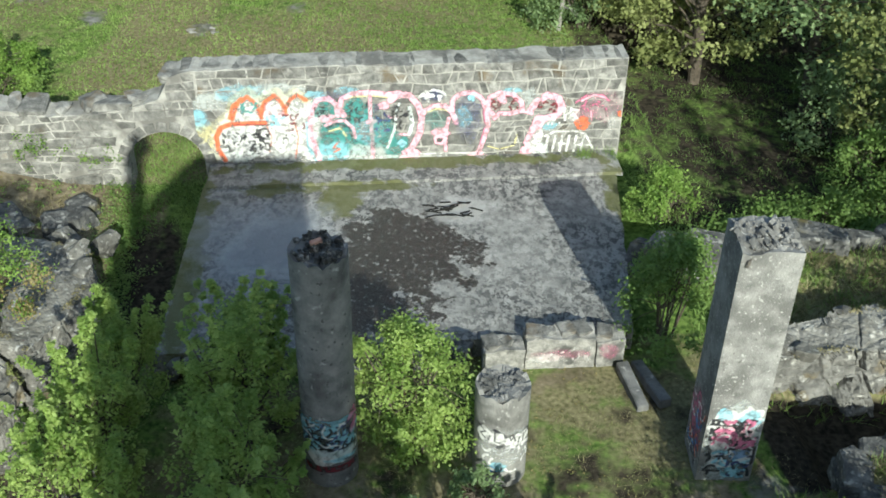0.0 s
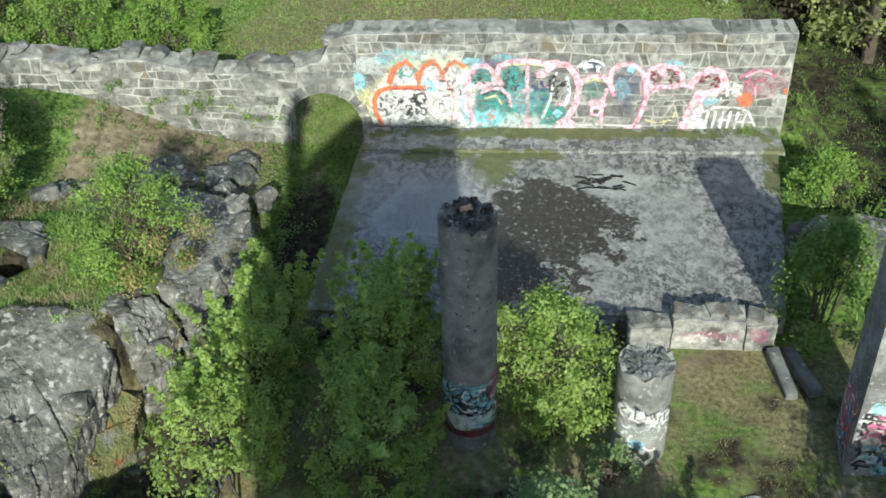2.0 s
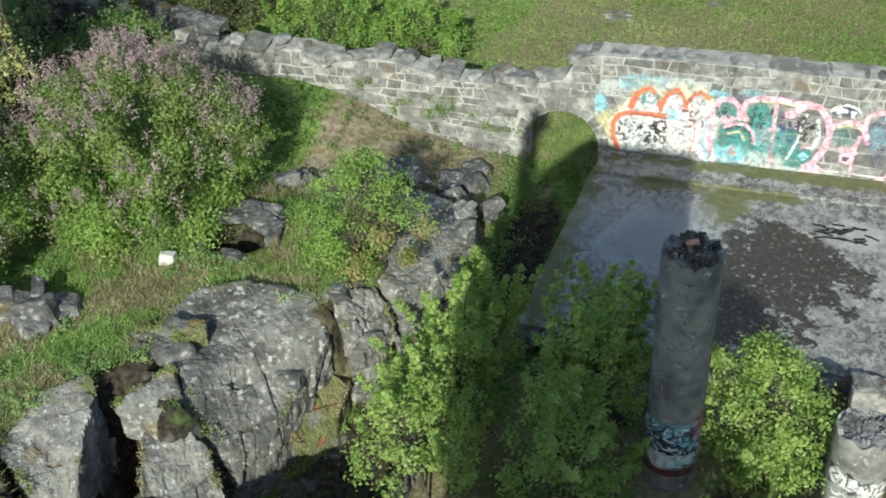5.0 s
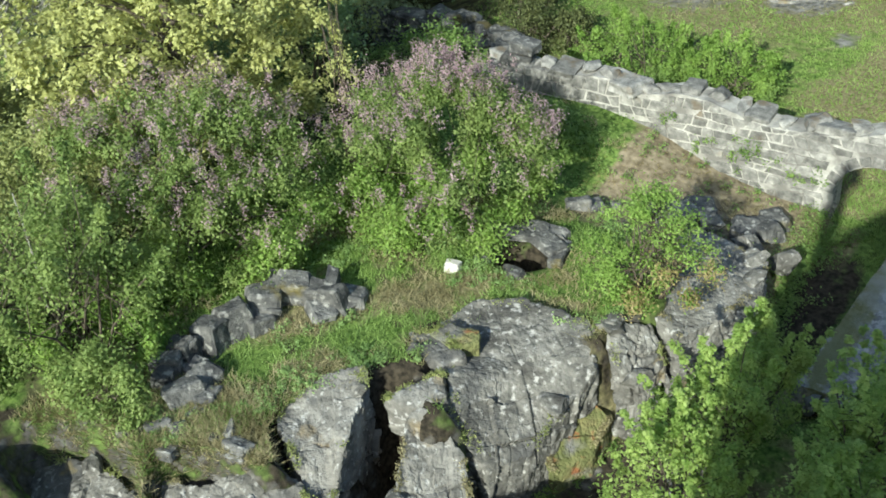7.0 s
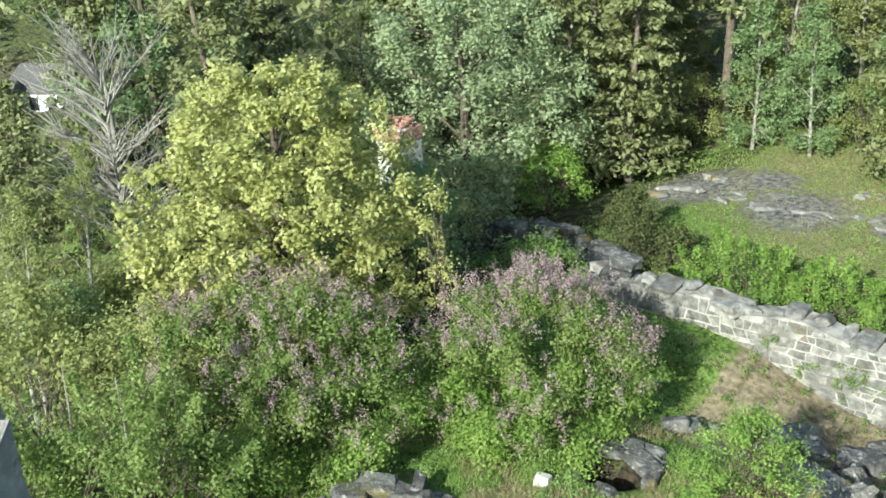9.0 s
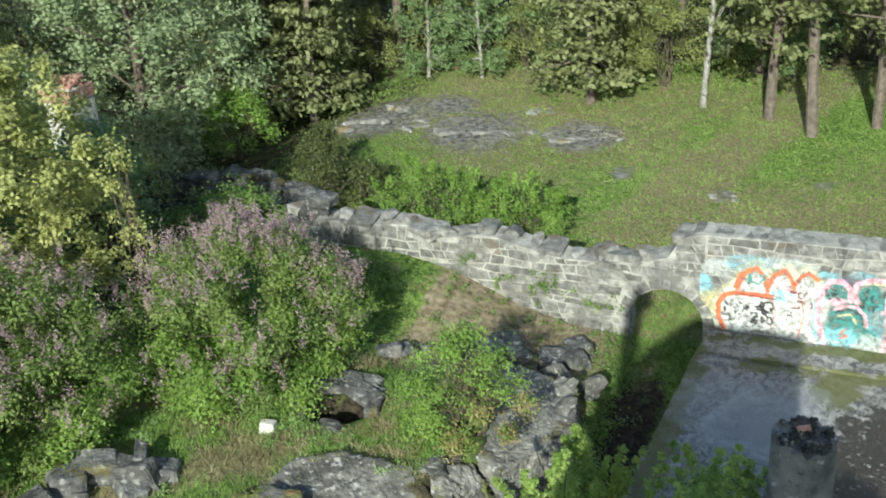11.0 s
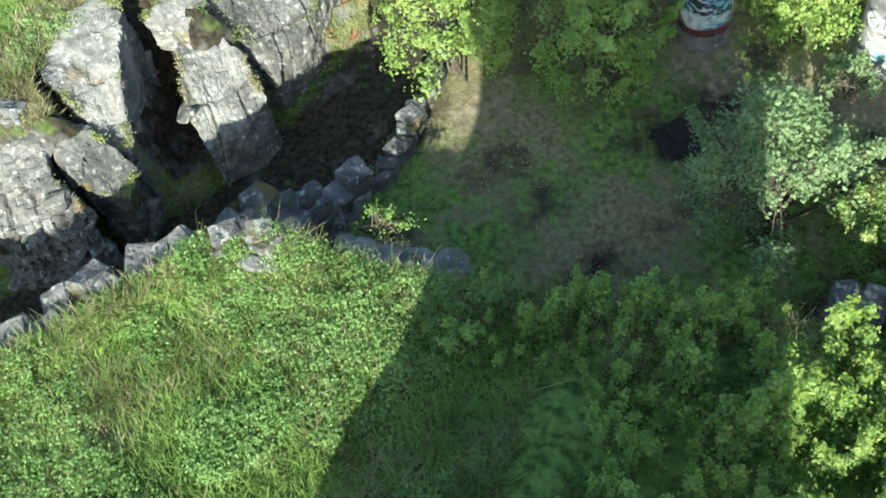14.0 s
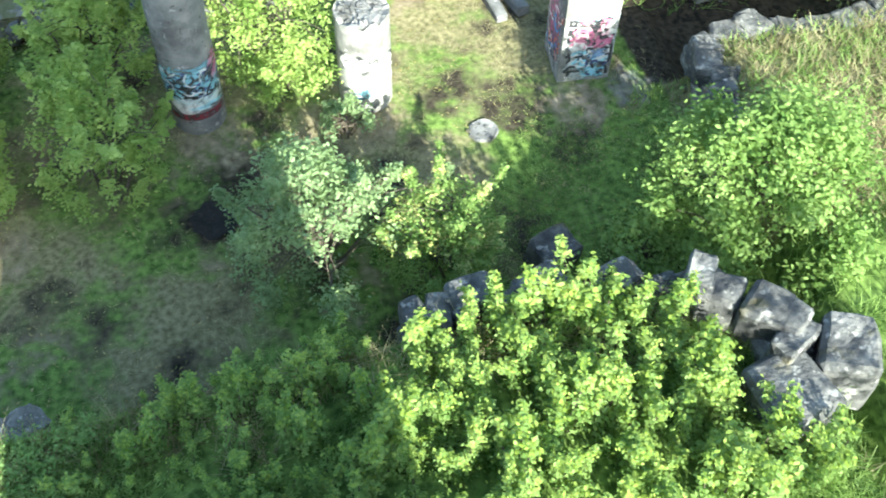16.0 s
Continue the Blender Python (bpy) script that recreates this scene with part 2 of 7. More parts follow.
GROUND = ground_mat()
SLAB = slab_mat()
PAINT = paint_mat()
MORTAR = mat("pale_lime_mortar", [(0.26, 0.25, 0.23), (0.46, 0.443, 0.41)], 5, 0.95, 0.5, 30, [((0.17, 0.162, 0.15), 1.2, 0.48, 0.60)])
STONE = mat("grey_wall_stone", [(0.095, 0.093, 0.088), (0.185, 0.18, 0.169), (0.30, 0.29, 0.272)], 5, 0.9, 0.6, 22, [((0.32, 0.308, 0.285), 3.5, 0.61, 0.70), ((0.15, 0.12, 0.085), 1.5, 0.60, 0.70)], obj=0.32)
RUBBLE = mat("weathered_grey_stone", [(0.04, 0.04, 0.042), (0.095, 0.094, 0.092), (0.18, 0.176, 0.168)], 3, 0.92, 0.8, 14, [((0.26, 0.255, 0.24), 7.0, 0.57, 0.66), ((0.10, 0.085, 0.035), 1.3, 0.60, 0.68)], obj=0.25)
ROCK = mat("lichened_bedrock", [(0.046, 0.044, 0.041), (0.122, 0.117, 0.106), (0.215, 0.205, 0.186)], 2.0, 0.92, 1.0, 9, [((0.33, 0.322, 0.305), 9.0, 0.57, 0.68), ((0.07, 0.069, 0.068), 0.9, 0.54, 0.66), ((0.16, 0.125, 0.05), 0.9, 0.66, 0.72), ((0.32, 0.312, 0.295), 3.3, 0.66, 0.74)], obj=0.1)
PALE_ROCK = mat("pale_lichened_rock", [(0.085, 0.081, 0.074), (0.165, 0.158, 0.145), (0.25, 0.241, 0.222)], 2.6, 0.92, 0.9, 11, [((0.36, 0.355, 0.34), 8.0, 0.58, 0.68), ((0.09, 0.088, 0.086), 1.6, 0.58, 0.68), ((0.19, 0.15, 0.09), 1.1, 0.64, 0.72)])
RUIN = mat("pale_mortared_ruin", [(0.10, 0.097, 0.091), (0.185, 0.18, 0.168), (0.275, 0.267, 0.252)], 3.0, 0.93, 0.8, 14, [((0.20, 0.16, 0.09), 1.4, 0.60, 0.70), ((0.45, 0.44, 0.41), 5.0, 0.60, 0.70)])
MOSSY = mat("mossy_rock", [(0.075, 0.085, 0.03), (0.14, 0.145, 0.06), (0.20, 0.165, 0.08)], 2.2, 0.95, 0.9, 16, [((0.23, 0.10, 0.045), 3.4, 0.60, 0.68), ((0.15, 0.147, 0.14), 1.2, 0.58, 0.68)])
DARK_CONCRETE = mat("grey_board_concrete", [(0.11, 0.11, 0.113), (0.18, 0.178, 0.177), (0.25, 0.246, 0.24)], 3.2, 0.9, 0.45, 26, [((0.085, 0.085, 0.083), 1.3, 0.55, 0.66), ((0.36, 0.355, 0.345), 7.0, 0.63, 0.70), ((0.07, 0.07, 0.07), 12.0, 0.64, 0.70)])
PALE_CONCRETE = mat("pale_cast_concrete", [(0.135, 0.132, 0.127), (0.24, 0.234, 0.225), (0.335, 0.325, 0.31)], 3.0, 0.9, 0.45, 30, [((0.145, 0.141, 0.135), 1.3, 0.52, 0.64), ((0.42, 0.41, 0.39), 18.0, 0.60, 0.70), ((0.14, 0.136, 0.128), 9.0, 0.64, 0.72)])
MID_CONCRETE = mat("weathered_mid_concrete", [(0.15, 0.146, 0.138), (0.235, 0.228, 0.215), (0.31, 0.30, 0.285)], 2.6, 0.9, 0.4, 28, [((0.11, 0.107, 0.10), 1.6, 0.56, 0.68), ((0.36, 0.35, 0.335), 12.0, 0.60, 0.70)])
PLASTER = mat("crumbling_lime_plaster", [(0.13, 0.13, 0.125), (0.27, 0.26, 0.245), (0.40, 0.385, 0.36)], 5, 0.93, 0.8, 16, [((0.10, 0.10, 0.095), 2.5, 0.54, 0.64)])
BROKEN = mat("broken_concrete_top", [(0.02, 0.02, 0.02), (0.06, 0.058, 0.055), (0.3, 0.29, 0.27)], 9, 0.95, 1.0, 30)
BRICK = mat("weathered_red_brick", [(0.22, 0.115, 0.085), (0.40, 0.245, 0.19)], 8, 0.9, 0.4, 40, obj=0.2)
BARK = mat("brown_bark", [(0.05, 0.04, 0.03), (0.14, 0.115, 0.09)], 7, 0.95, 0.8, 18)
PINE_BARK = mat("brown_pine_bark", [(0.085, 0.068, 0.056), (0.20, 0.165, 0.138)], 5, 0.95, 0.8, 14)
BIRCH_BARK = mat("white_birch_bark", [(0.14, 0.132, 0.118), (0.40, 0.385, 0.35)], 6, 0.8, 0.3, 14, [((0.06, 0.055, 0.05), 4, 0.62, 0.68)])
GREY_WOOD = mat("bare_grey_twigs", [(0.20, 0.19, 0.17), (0.36, 0.34, 0.31)], 5, 0.9, 0.2)
BURNT = mat("charred_ground", [(0.008, 0.008, 0.008), (0.03, 0.028, 0.026)], 8, 0.95, 0.8, 20)
IRON = mat("rusty_cast_iron", [(0.06, 0.055, 0.05), (0.16, 0.14, 0.12)], 10, 0.75, 0.4, 30)
WHITEWASH = mat("flaking_whitewash", [(0.33, 0.315, 0.29), (0.62, 0.60, 0.57)], 2, 0.9, 0.3)
PAINTED = mat("white_painted_boards", [(0.72, 0.72, 0.71), (0.82, 0.82, 0.80)], 1, 0.7, 0.1)
ROOF = mat("dark_roof_tiles", [(0.07, 0.068, 0.066), (0.14, 0.135, 0.13)], 3, 0.8, 0.3)
GLASS = mat("dark_window_glass", [(0.02, 0.02, 0.025), (0.03, 0.03, 0.035)], 1, 0.1, 0.0, spec=0.5)

LEAF_FRESH = leaf_mat("fresh_spring_leaf", (0.14, 0.25, 0.045), (0.36, 0.50, 0.135), 0.5)
LEAF_SALLOW = leaf_mat("pale_sallow_leaf", (0.20, 0.315, 0.07), (0.49, 0.605, 0.20), 0.56)
LEAF_SAPLING = leaf_mat("young_maple_leaf", (0.125, 0.225, 0.05), (0.35, 0.475, 0.155), 0.52)
LEAF_TIP = leaf_mat("yellow_green_young_leaf", (0.26, 0.37, 0.06), (0.46, 0.56, 0.16), 0.55)
LEAF_HERB = leaf_mat("lush_green_herb", (0.15, 0.265, 0.07), (0.35, 0.49, 0.18), 0.5)
LEAF_WEED = leaf_mat("soft_green_weed", (0.19, 0.30, 0.095), (0.38, 0.52, 0.21), 0.5)
LEAF_MEADOW = leaf_mat("sunlit_meadow_grass", (0.185, 0.30, 0.07), (0.35, 0.47, 0.145), 0.5)
LEAF_WILLOW = leaf_mat("pale_willow_leaf", (0.23, 0.29, 0.15), (0.48, 0.56, 0.34), 0.5)
LEAF_MID = leaf_mat("mid_green_leaf", (0.12, 0.205, 0.05), (0.28, 0.4, 0.125), 0.5)
LEAF_LILAC = leaf_mat("olive_lilac_leaf", (0.10, 0.165, 0.04), (0.35, 0.435, 0.15), 0.48)
LEAF_GREY = leaf_mat("grey_green_leaf", (0.16, 0.235, 0.1), (0.35, 0.46, 0.23), 0.5)
LEAF_YELLOW = leaf_mat("yellow_maple_flower", (0.30, 0.32, 0.095), (0.60, 0.61, 0.27), 0.45)
LEAF_PINE = leaf_mat("pine_needles", (0.125, 0.145, 0.06), (0.32, 0.345, 0.165), 0.35)
# needles darkened: the shade this scrub lies in is put into the colour
LEAF_JUNIPER_SHADED = leaf_mat("shade_darkened_juniper", (0.055, 0.07, 0.028), (0.15, 0.17, 0.065), 0.3)
LEAF_OLIVE = leaf_mat("olive_leaf", (0.20, 0.235, 0.075), (0.42, 0.45, 0.19), 0.48)
LEAF_BROWN = leaf_mat("tan_spring_shoot", (0.19, 0.16, 0.06), (0.42, 0.35, 0.17))
LILAC = leaf_mat("lilac_flower", (0.29, 0.195, 0.215), (0.50, 0.375, 0.40), 0.35)
GRASS = leaf_mat("green_grass", (0.13, 0.22, 0.05), (0.32, 0.44, 0.14), 0.45)
STRAW = leaf_mat("dry_grass", (0.15, 0.135, 0.06), (0.44, 0.395, 0.235), 0.35)


from mathutils.bvhtree import BVHTree

# ---- builders ----
def part(name, me, material, parent=None, label="", m=None, smooth=False):
    """Links a mesh or bmesh as one object under a thing or a part."""
    if isinstance(me, bmesh.types.BMesh):
        b, me = me, bpy.data.meshes.new(name)
        b.to_mesh(me)
        b.free()
    if material and not me.materials:
        me.materials.append(material)
    if smooth:
        me.shade_smooth()
    ob = new(name, me)
    if parent:
        ob.parent = parent
    if m is not None:
        ob.matrix_basis = m
    return tagged(ob, label)


def thing(name, label, category, m=None, group="", kind=""):
    ob = new(name)
    ob.empty_display_size = 0.2
    if m is not None:
        ob.matrix_basis = m
    return tagged(ob, label, category, group, kind)


def mesh_of(name, verts, faces):
    me = bpy.data.meshes.new(name)
    me.from_pydata([tuple(v) for v in verts], [], faces)
    me.update()
    return me


def poly_mesh(name, v, k):
    """Many loose polygons of k corners each from an array (n, k, 3)."""
    n = len(v)
    me = bpy.data.meshes.new(name)
    me.vertices.add(n * k)
    me.vertices.foreach_set("co", np.ascontiguousarray(v, dtype=np.float32).ravel())
    me.loops.add(n * k)
    me.loops.foreach_set("vertex_index", np.arange(n * k, dtype=np.int32))
    me.polygons.add(n)
    me.polygons.foreach_set("loop_start", np.arange(0, n * k, k, dtype=np.int32))
    me.update(calc_edges=True)
    return me


def box_bm(x0, x1, y0, y1, z0, z1, bevel=0.0):
    b = bmesh.new()
    bmesh.ops.create_cube(b, size=1)
    for v in b.verts:
        v.co = Vector((x0 if v.co.x < 0 else x1, y0 if v.co.y < 0 else y1, z0 if v.co.z < 0 else z1))
    if bevel:
        bmesh.ops.bevel(b, geom=b.edges[:], offset=bevel, segments=2, affect="EDGES")
    return b


def roughen(b, amount, scale, seed=0.0):
    for v in b.verts:
        v.co += amount * noise.noise_vector(v.co * scale + Vector((seed, seed * 1.7, -seed)))


def lerp_at(x, xs, ys):
    return float(np.interp(x, xs, ys))


def sstep(a, b, x):
    t = np.clip((x - a) / (b - a), 0, 1)
    return t * t * (3 - 2 * t)


def chiselled(seed, subdiv=3, cuts=9, rough=0.06):
    """A boulder of unit radius, split along random planes, with a little relief."""
    rnd = random.Random(seed)
    b = bmesh.new()
    bmesh.ops.create_icosphere(b, subdivisions=subdiv, radius=1.0)
    planes = []
    for _ in range(cuts):
        n = Vector((rnd.gauss(0, 1), rnd.gauss(0, 1), rnd.gauss(0, 0.9))).normalized()
        planes.append((n, rnd.uniform(0.38, 0.72)))
    planes += [(Vector((0, 0, 1)), 0.6), (Vector((0, 0, -1)), 0.6)]
    off = Vector((seed * 3.7, seed * 1.3, seed * 7.1))
    for v in b.verts:
        co = v.co.copy()
        for n, d in planes:
            s = co.dot(n) - d
            if s > 0:
                co -= n * s
        co += rough * noise.noise_vector(co * 2.3 + off) + 0.5 * rough * noise.noise_vector(co * 6.0 + off)
        v.co = co
    me = bpy.data.meshes.new("stone")
    b.to_mesh(me)
    b.free()
    me.materials.append(RUBBLE)
    return me


def blocky(seed):
    """A quarried block: a skewed box with broken corners and slightly uneven faces."""
    rnd = random.Random(seed)
    b = bmesh.new()
    bmesh.ops.create_cube(b, size=1.7)
    for v in b.verts:
        v.co = Vector([c * rnd.uniform(0.72, 1.08) for c in v.co])
    bmesh.ops.bevel(b, geom=b.edges[:], offset=0.13, segments=1, affect="EDGES")
    bmesh.ops.subdivide_edges(b, edges=[e for e in b.edges if e.calc_length() > 0.7], cuts=2, use_grid_fill=True)
    off = Vector((seed * 3.7, seed, seed * 1.9))
    for v in b.verts:
        v.co += 0.09 * noise.noise_vector(v.co * 1.6 + off) + 0.04 * noise.noise_vector(v.co * 5 + off)
    me = bpy.data.meshes.new("stone")
    b.to_mesh(me)
    b.free()
    me.materials.append(RUBBLE)
    return me


STONES = [chiselled(i + 1, 3, 10, 0.03) if i % 6 == 0 else blocky(i + 1) for i in range(12)]
CAPS = [me.copy() for me in STONES]
for me in CAPS:
    me.materials[0] = STONE
BIG = [chiselled(i + 41, 4, 13, 0.05) for i in range(5)]
for me in BIG:
    me.materials[0] = ROCK


def stone_at(name, x, y, z, sx, sy, sz, rz=0, rx=0, ry=0, i=0, big=False, parent=None):
    src = BIG if big else STONES
    ob = new(name, src[i % len(src)])
    ob.matrix_basis = pose(x, y, z, rx, ry, rz) @ Matrix.Diagonal((sx, sy, sz, 1))
    if parent:
        ob.parent = parent
    return ob


def tube(b, pts, radii, sides=7):
    """Adds a tapered tube along points to a bmesh."""
    rings = []
    for i, p in enumerate(pts):
        p = Vector(p)
        d = (Vector(pts[min(i + 1, len(pts) - 1)]) - Vector(pts[max(i - 1, 0)])).normalized()
        u = d.orthogonal().normalized()
        w = d.cross(u)
        rings.append([b.verts.new(p + float(radii[i]) * (math.cos(a) * u + math.sin(a) * w)) for a in [2 * math.pi * k / sides for k in range(sides)]])
    for r1, r2 in zip(rings, rings[1:]):
        for k in range(sides):
            b.faces.new((r1[k], r1[(k + 1) % sides], r2[(k + 1) % sides], r2[k]))
    b.faces.new(rings[-1])


def leaves(rng, centres, radii, n, size, up=0.4, flat=1.0, droop=0.0):
    """n leaf blades scattered in clumps: an array (n, 4, 3) of folded diamonds."""
    c = np.asarray(centres, float)
    r = np.asarray(radii, float)
    k = rng.integers(0, len(c), n)
    d = rng.normal(size=(n, 3))
    d /= np.linalg.norm(d, axis=1)[:, None]
    rad = rng.random(n) ** 0.6 * (1 + 0.3 * np.clip(rng.normal(size=n), -1, 2.2))
    p = c[k] + d * (rad * r[k])[:, None] * np.array([1, 1, flat])
    nrm = d * 0.5 + rng.normal(size=(n, 3)) * 0.6 + np.array([0, 0, up + 0.3])
    nrm /= np.linalg.norm(nrm, axis=1)[:, None]
    a = np.cross(nrm, rng.normal(size=(n, 3)))
    a[:, 2] -= droop
    a /= np.linalg.norm(a, axis=1)[:, None] + 1e-9
    s = np.cross(nrm, a)
    ln = size * rng.uniform(0.6, 1.25, n)[:, None]
    v = np.empty((n, 4, 3))
    v[:, 0] = p - a * ln * 0.5
    v[:, 2] = p + a * ln * 0.5
    v[:, 1] = p + s * ln * 0.29 + nrm * ln * 0.1
    v[:, 3] = p - s * ln * 0.29 + nrm * ln * 0.1
    return v


def dome_clumps(rng, n, rx, ry, h, low=0.12, fill=0.35, clump=0.34, dome=False):
    """Clump centres over an uneven dome standing on the ground."""
    out, rad = [], []
    lob = rng.uniform(0.75, 1.15, 9)
    for _ in range(n):
        a = rng.uniform(0, 2 * math.pi)
        u = rng.uniform(low, 1) ** 0.8
        prof = math.sin(math.pi * min(1, 0.25 + 0.75 * u) ** 0.9) ** 0.6 if u < 0.97 else 0.25
        prof = max(0.18, prof)
        if dome:
            prof = math.sqrt(max(0.04, 1 - u ** max(2.6, dome))) * min(1.0, 0.72 + 0.9 * u)
        l = np.interp(a / (2 * math.pi) * 8, range(9), lob)
        s = (1 if rng.random() > fill else rng.uniform(0.2, 0.9)) * prof * l
        out.append((rx * s * math.cos(a), ry * s * math.sin(a), h * (0.06 + 0.9 * u) * (0.9 + 0.1 * l)))
        rad.append(clump * rng.uniform(0.7, 1.3))
    return out, rad


def bush(name, label, category, x, y, z, h, rx, ry, material, n, size=0.075, seed=1, clumps=60, clump=0.3, mix=None, fill=0.35, low=0.12, stems=9, flowers=None, group="", up=0.4, shoots=0, dome=False):
    """A shrub: bent stems from one base, and a crown of separate leaves in uneven clumps."""
    rng = np.random.default_rng(seed)
    ob = thing(name, label, category, pose(x, y, z), group)
    cs, rs = dome_clumps(rng, clumps, rx, ry, h, low, fill, clump, dome)
    for _ in range(shoots):
        i = int(rng.integers(0, clumps))
        d = Vector((cs[i][0] / rx, cs[i][1] / ry, 0)) * 0.5 + Vector((rng.normal() * 0.25, rng.normal() * 0.25, 1))
        ln = 0.22 * h * rng.uniform(0.5, 1.3)
        for q in (0.45, 0.75, 1.0):
            cs.append(tuple(Vector(cs[i]) + d * (ln * q + 0.5 * rs[i])))
            rs.append(clump * (0.62 - 0.3 * q))
    b = bmesh.new()
    for i in range(stems):
        c = Vector(cs[int(rng.integers(0, len(cs)))])
        base = Vector((rng.normal() * 0.12 * rx, rng.normal() * 0.12 * ry, -0.15))
        mid = base.lerp(c, 0.5) + Vector((0, 0, 0.12 * h))
        tube(b, [base, mid, c], [0.012 + 0.006 * h, 0.01 + 0.003 * h, 0.006], 5)
        for _ in range(3):
            c2 = Vector(cs[int(rng.integers(0, len(cs)))])
            tube(b, [mid, mid.lerp(c2, 0.6) + Vector((0, 0, 0.05 * h)), c2], [0.012, 0.008, 0.004], 4)
    part("trunk", b, BARK, ob)
    v = leaves(rng, cs, rs, n, size, up)
    part("foliage", poly_mesh("foliage", v, 4), material, ob)
    if mix:
        mm, share, upper = mix
        k = rng.permutation(len(cs))[: max(2, int(len(cs) * share))]
        k = [i for i in k if (cs[i][2] > 0.45 * h) == upper] or k
        v = leaves(rng, [cs[i] for i in k], [rs[i] * 1.08 for i in k], int(n * share * 0.7), size, up)
        tagged(part("new_growth", poly_mesh("shoots", v, 4), mm, ob), kind="stuff")
    if flowers:
        fm, count = flowers
        top = sorted(range(len(cs)), key=lambda i: -(cs[i][2] / h + 0.5 * math.hypot(cs[i][0] / rx, cs[i][1] / ry) + 0.5 * rng.random()))[: int(len(cs) * 0.6)]
        fc = []
        for _ in range(count):
            i = top[int(rng.integers(0, len(top)))]
            d = rng.normal(size=3)
            d /= np.linalg.norm(d)
            d[2] = abs(d[2])
            fc.append(np.array(cs[i]) + d * rs[i] * 1.3 + np.array([0, 0, 0.12]))
        v = leaves(rng, fc, [0.11] * count, count * 30, 0.048, 0.2, 2.0)
        part("blossom", poly_mesh("blossom", v, 4), fm, ob, "purple lilac panicles")
    return ob


# ---- ground: one sheet ----
TERRACE_X = [-16, -12, -9, -7.6, -6.4, -5.5, -3, 0.5, 2.4, 5.2, 6.0, 6.5]
TERRACE_Y = [-2.5, 1.2, 4.0, 5.4, 6.6, 6.9, 6.75, 7.0, 6.95, 6.7, 6.2, 5.6]
DITCH = [(-4.25, 26.0, -0.15, 0.75), (-4.3, 21.5, -0.3, 0.75), (-4.55, 18.0, -0.45, 0.8), (-5.2, 15.0, -0.7, 0.85), (-5.85, 12.6, -1.05, 1.1),
         (-6.4, 10.4, -1.3, 1.55), (-7.75, 8.4, -1.5, 1.4), (-10.2, 6.5, -1.5, 1.1), (-13.5, 4.2, -1.8, 1.2), (-20.0, 0.0, -2.6, 1.4)]


def ditch_at(x, y):
    """Distance from the sunken path, its floor and half width there, and whether the point lies to its left."""
    best = np.full(np.shape(x), 1e9)
    zf, hw, left = np.zeros(np.shape(x)), np.ones(np.shape(x)), np.zeros(np.shape(x), bool)
    for (x0, y0, z0, w0), (x1, y1, z1, w1) in zip(DITCH, DITCH[1:]):
        dx, dy = x1 - x0, y1 - y0
        t = np.clip(((x - x0) * dx + (y - y0) * dy) / (dx * dx + dy * dy), 0, 1)
        d = np.hypot(x - x0 - t * dx, y - y0 - t * dy)
        side = dx * (y - y0) - dy * (x - x0)
        sel = d < best
        best = np.where(sel, d, best)
        zf = np.where(sel, z0 + t * (z1 - z0), zf)
        hw = np.where(sel, w0 + t * (w1 - w0), hw)
        left = np.where(sel, side < 0, left)
    return best, zf, hw, left


def smooth_noise(x, y, s, seed=0.0):
    """Cheap rolling noise from a few sines."""
    return (np.sin(x * s + seed) * np.cos(y * s * 1.13 - seed) + 0.5 * np.sin(2.1 * s * x - 1.7 * s * y + 2 * seed) + 0.3 * np.sin(3.7 * s * y + 2.9 * s * x + seed)) / 1.8


ROCKS = [(-8.0, 12.5, 1.55, 1.5), (-8.35, 10.0, 0.7, 0.6), (-10.0, 9.6, 0.95, 0.9), (-10.7, 7.7, 1.5, 0.75), (-13.3, 7.0, 1.6, 0.9), (-6.05, 16.8, 0.5, 1.7), (-6.45, 14.4, 0.5, 0.6)]


def on_rock(x, y):
    """Under 1 where bedrock stands out of the ground."""
    d = np.full(np.shape(x), 9.0)
    for cx, cy, rx, ry in ROCKS:
        d = np.minimum(d, np.hypot((x - cx) / rx, (y - cy) / ry))
    return d


def from_cleft(x, y):
    """Distance from the cleft that splits the bedrock."""
    t = np.clip(((x + 8.75) * -0.6 + (y - 8.9) * 1.8) / 3.6, 0, 1.15)
    return np.hypot(x + 8.75 + 0.6 * t, y - 8.9 - 1.8 * t)


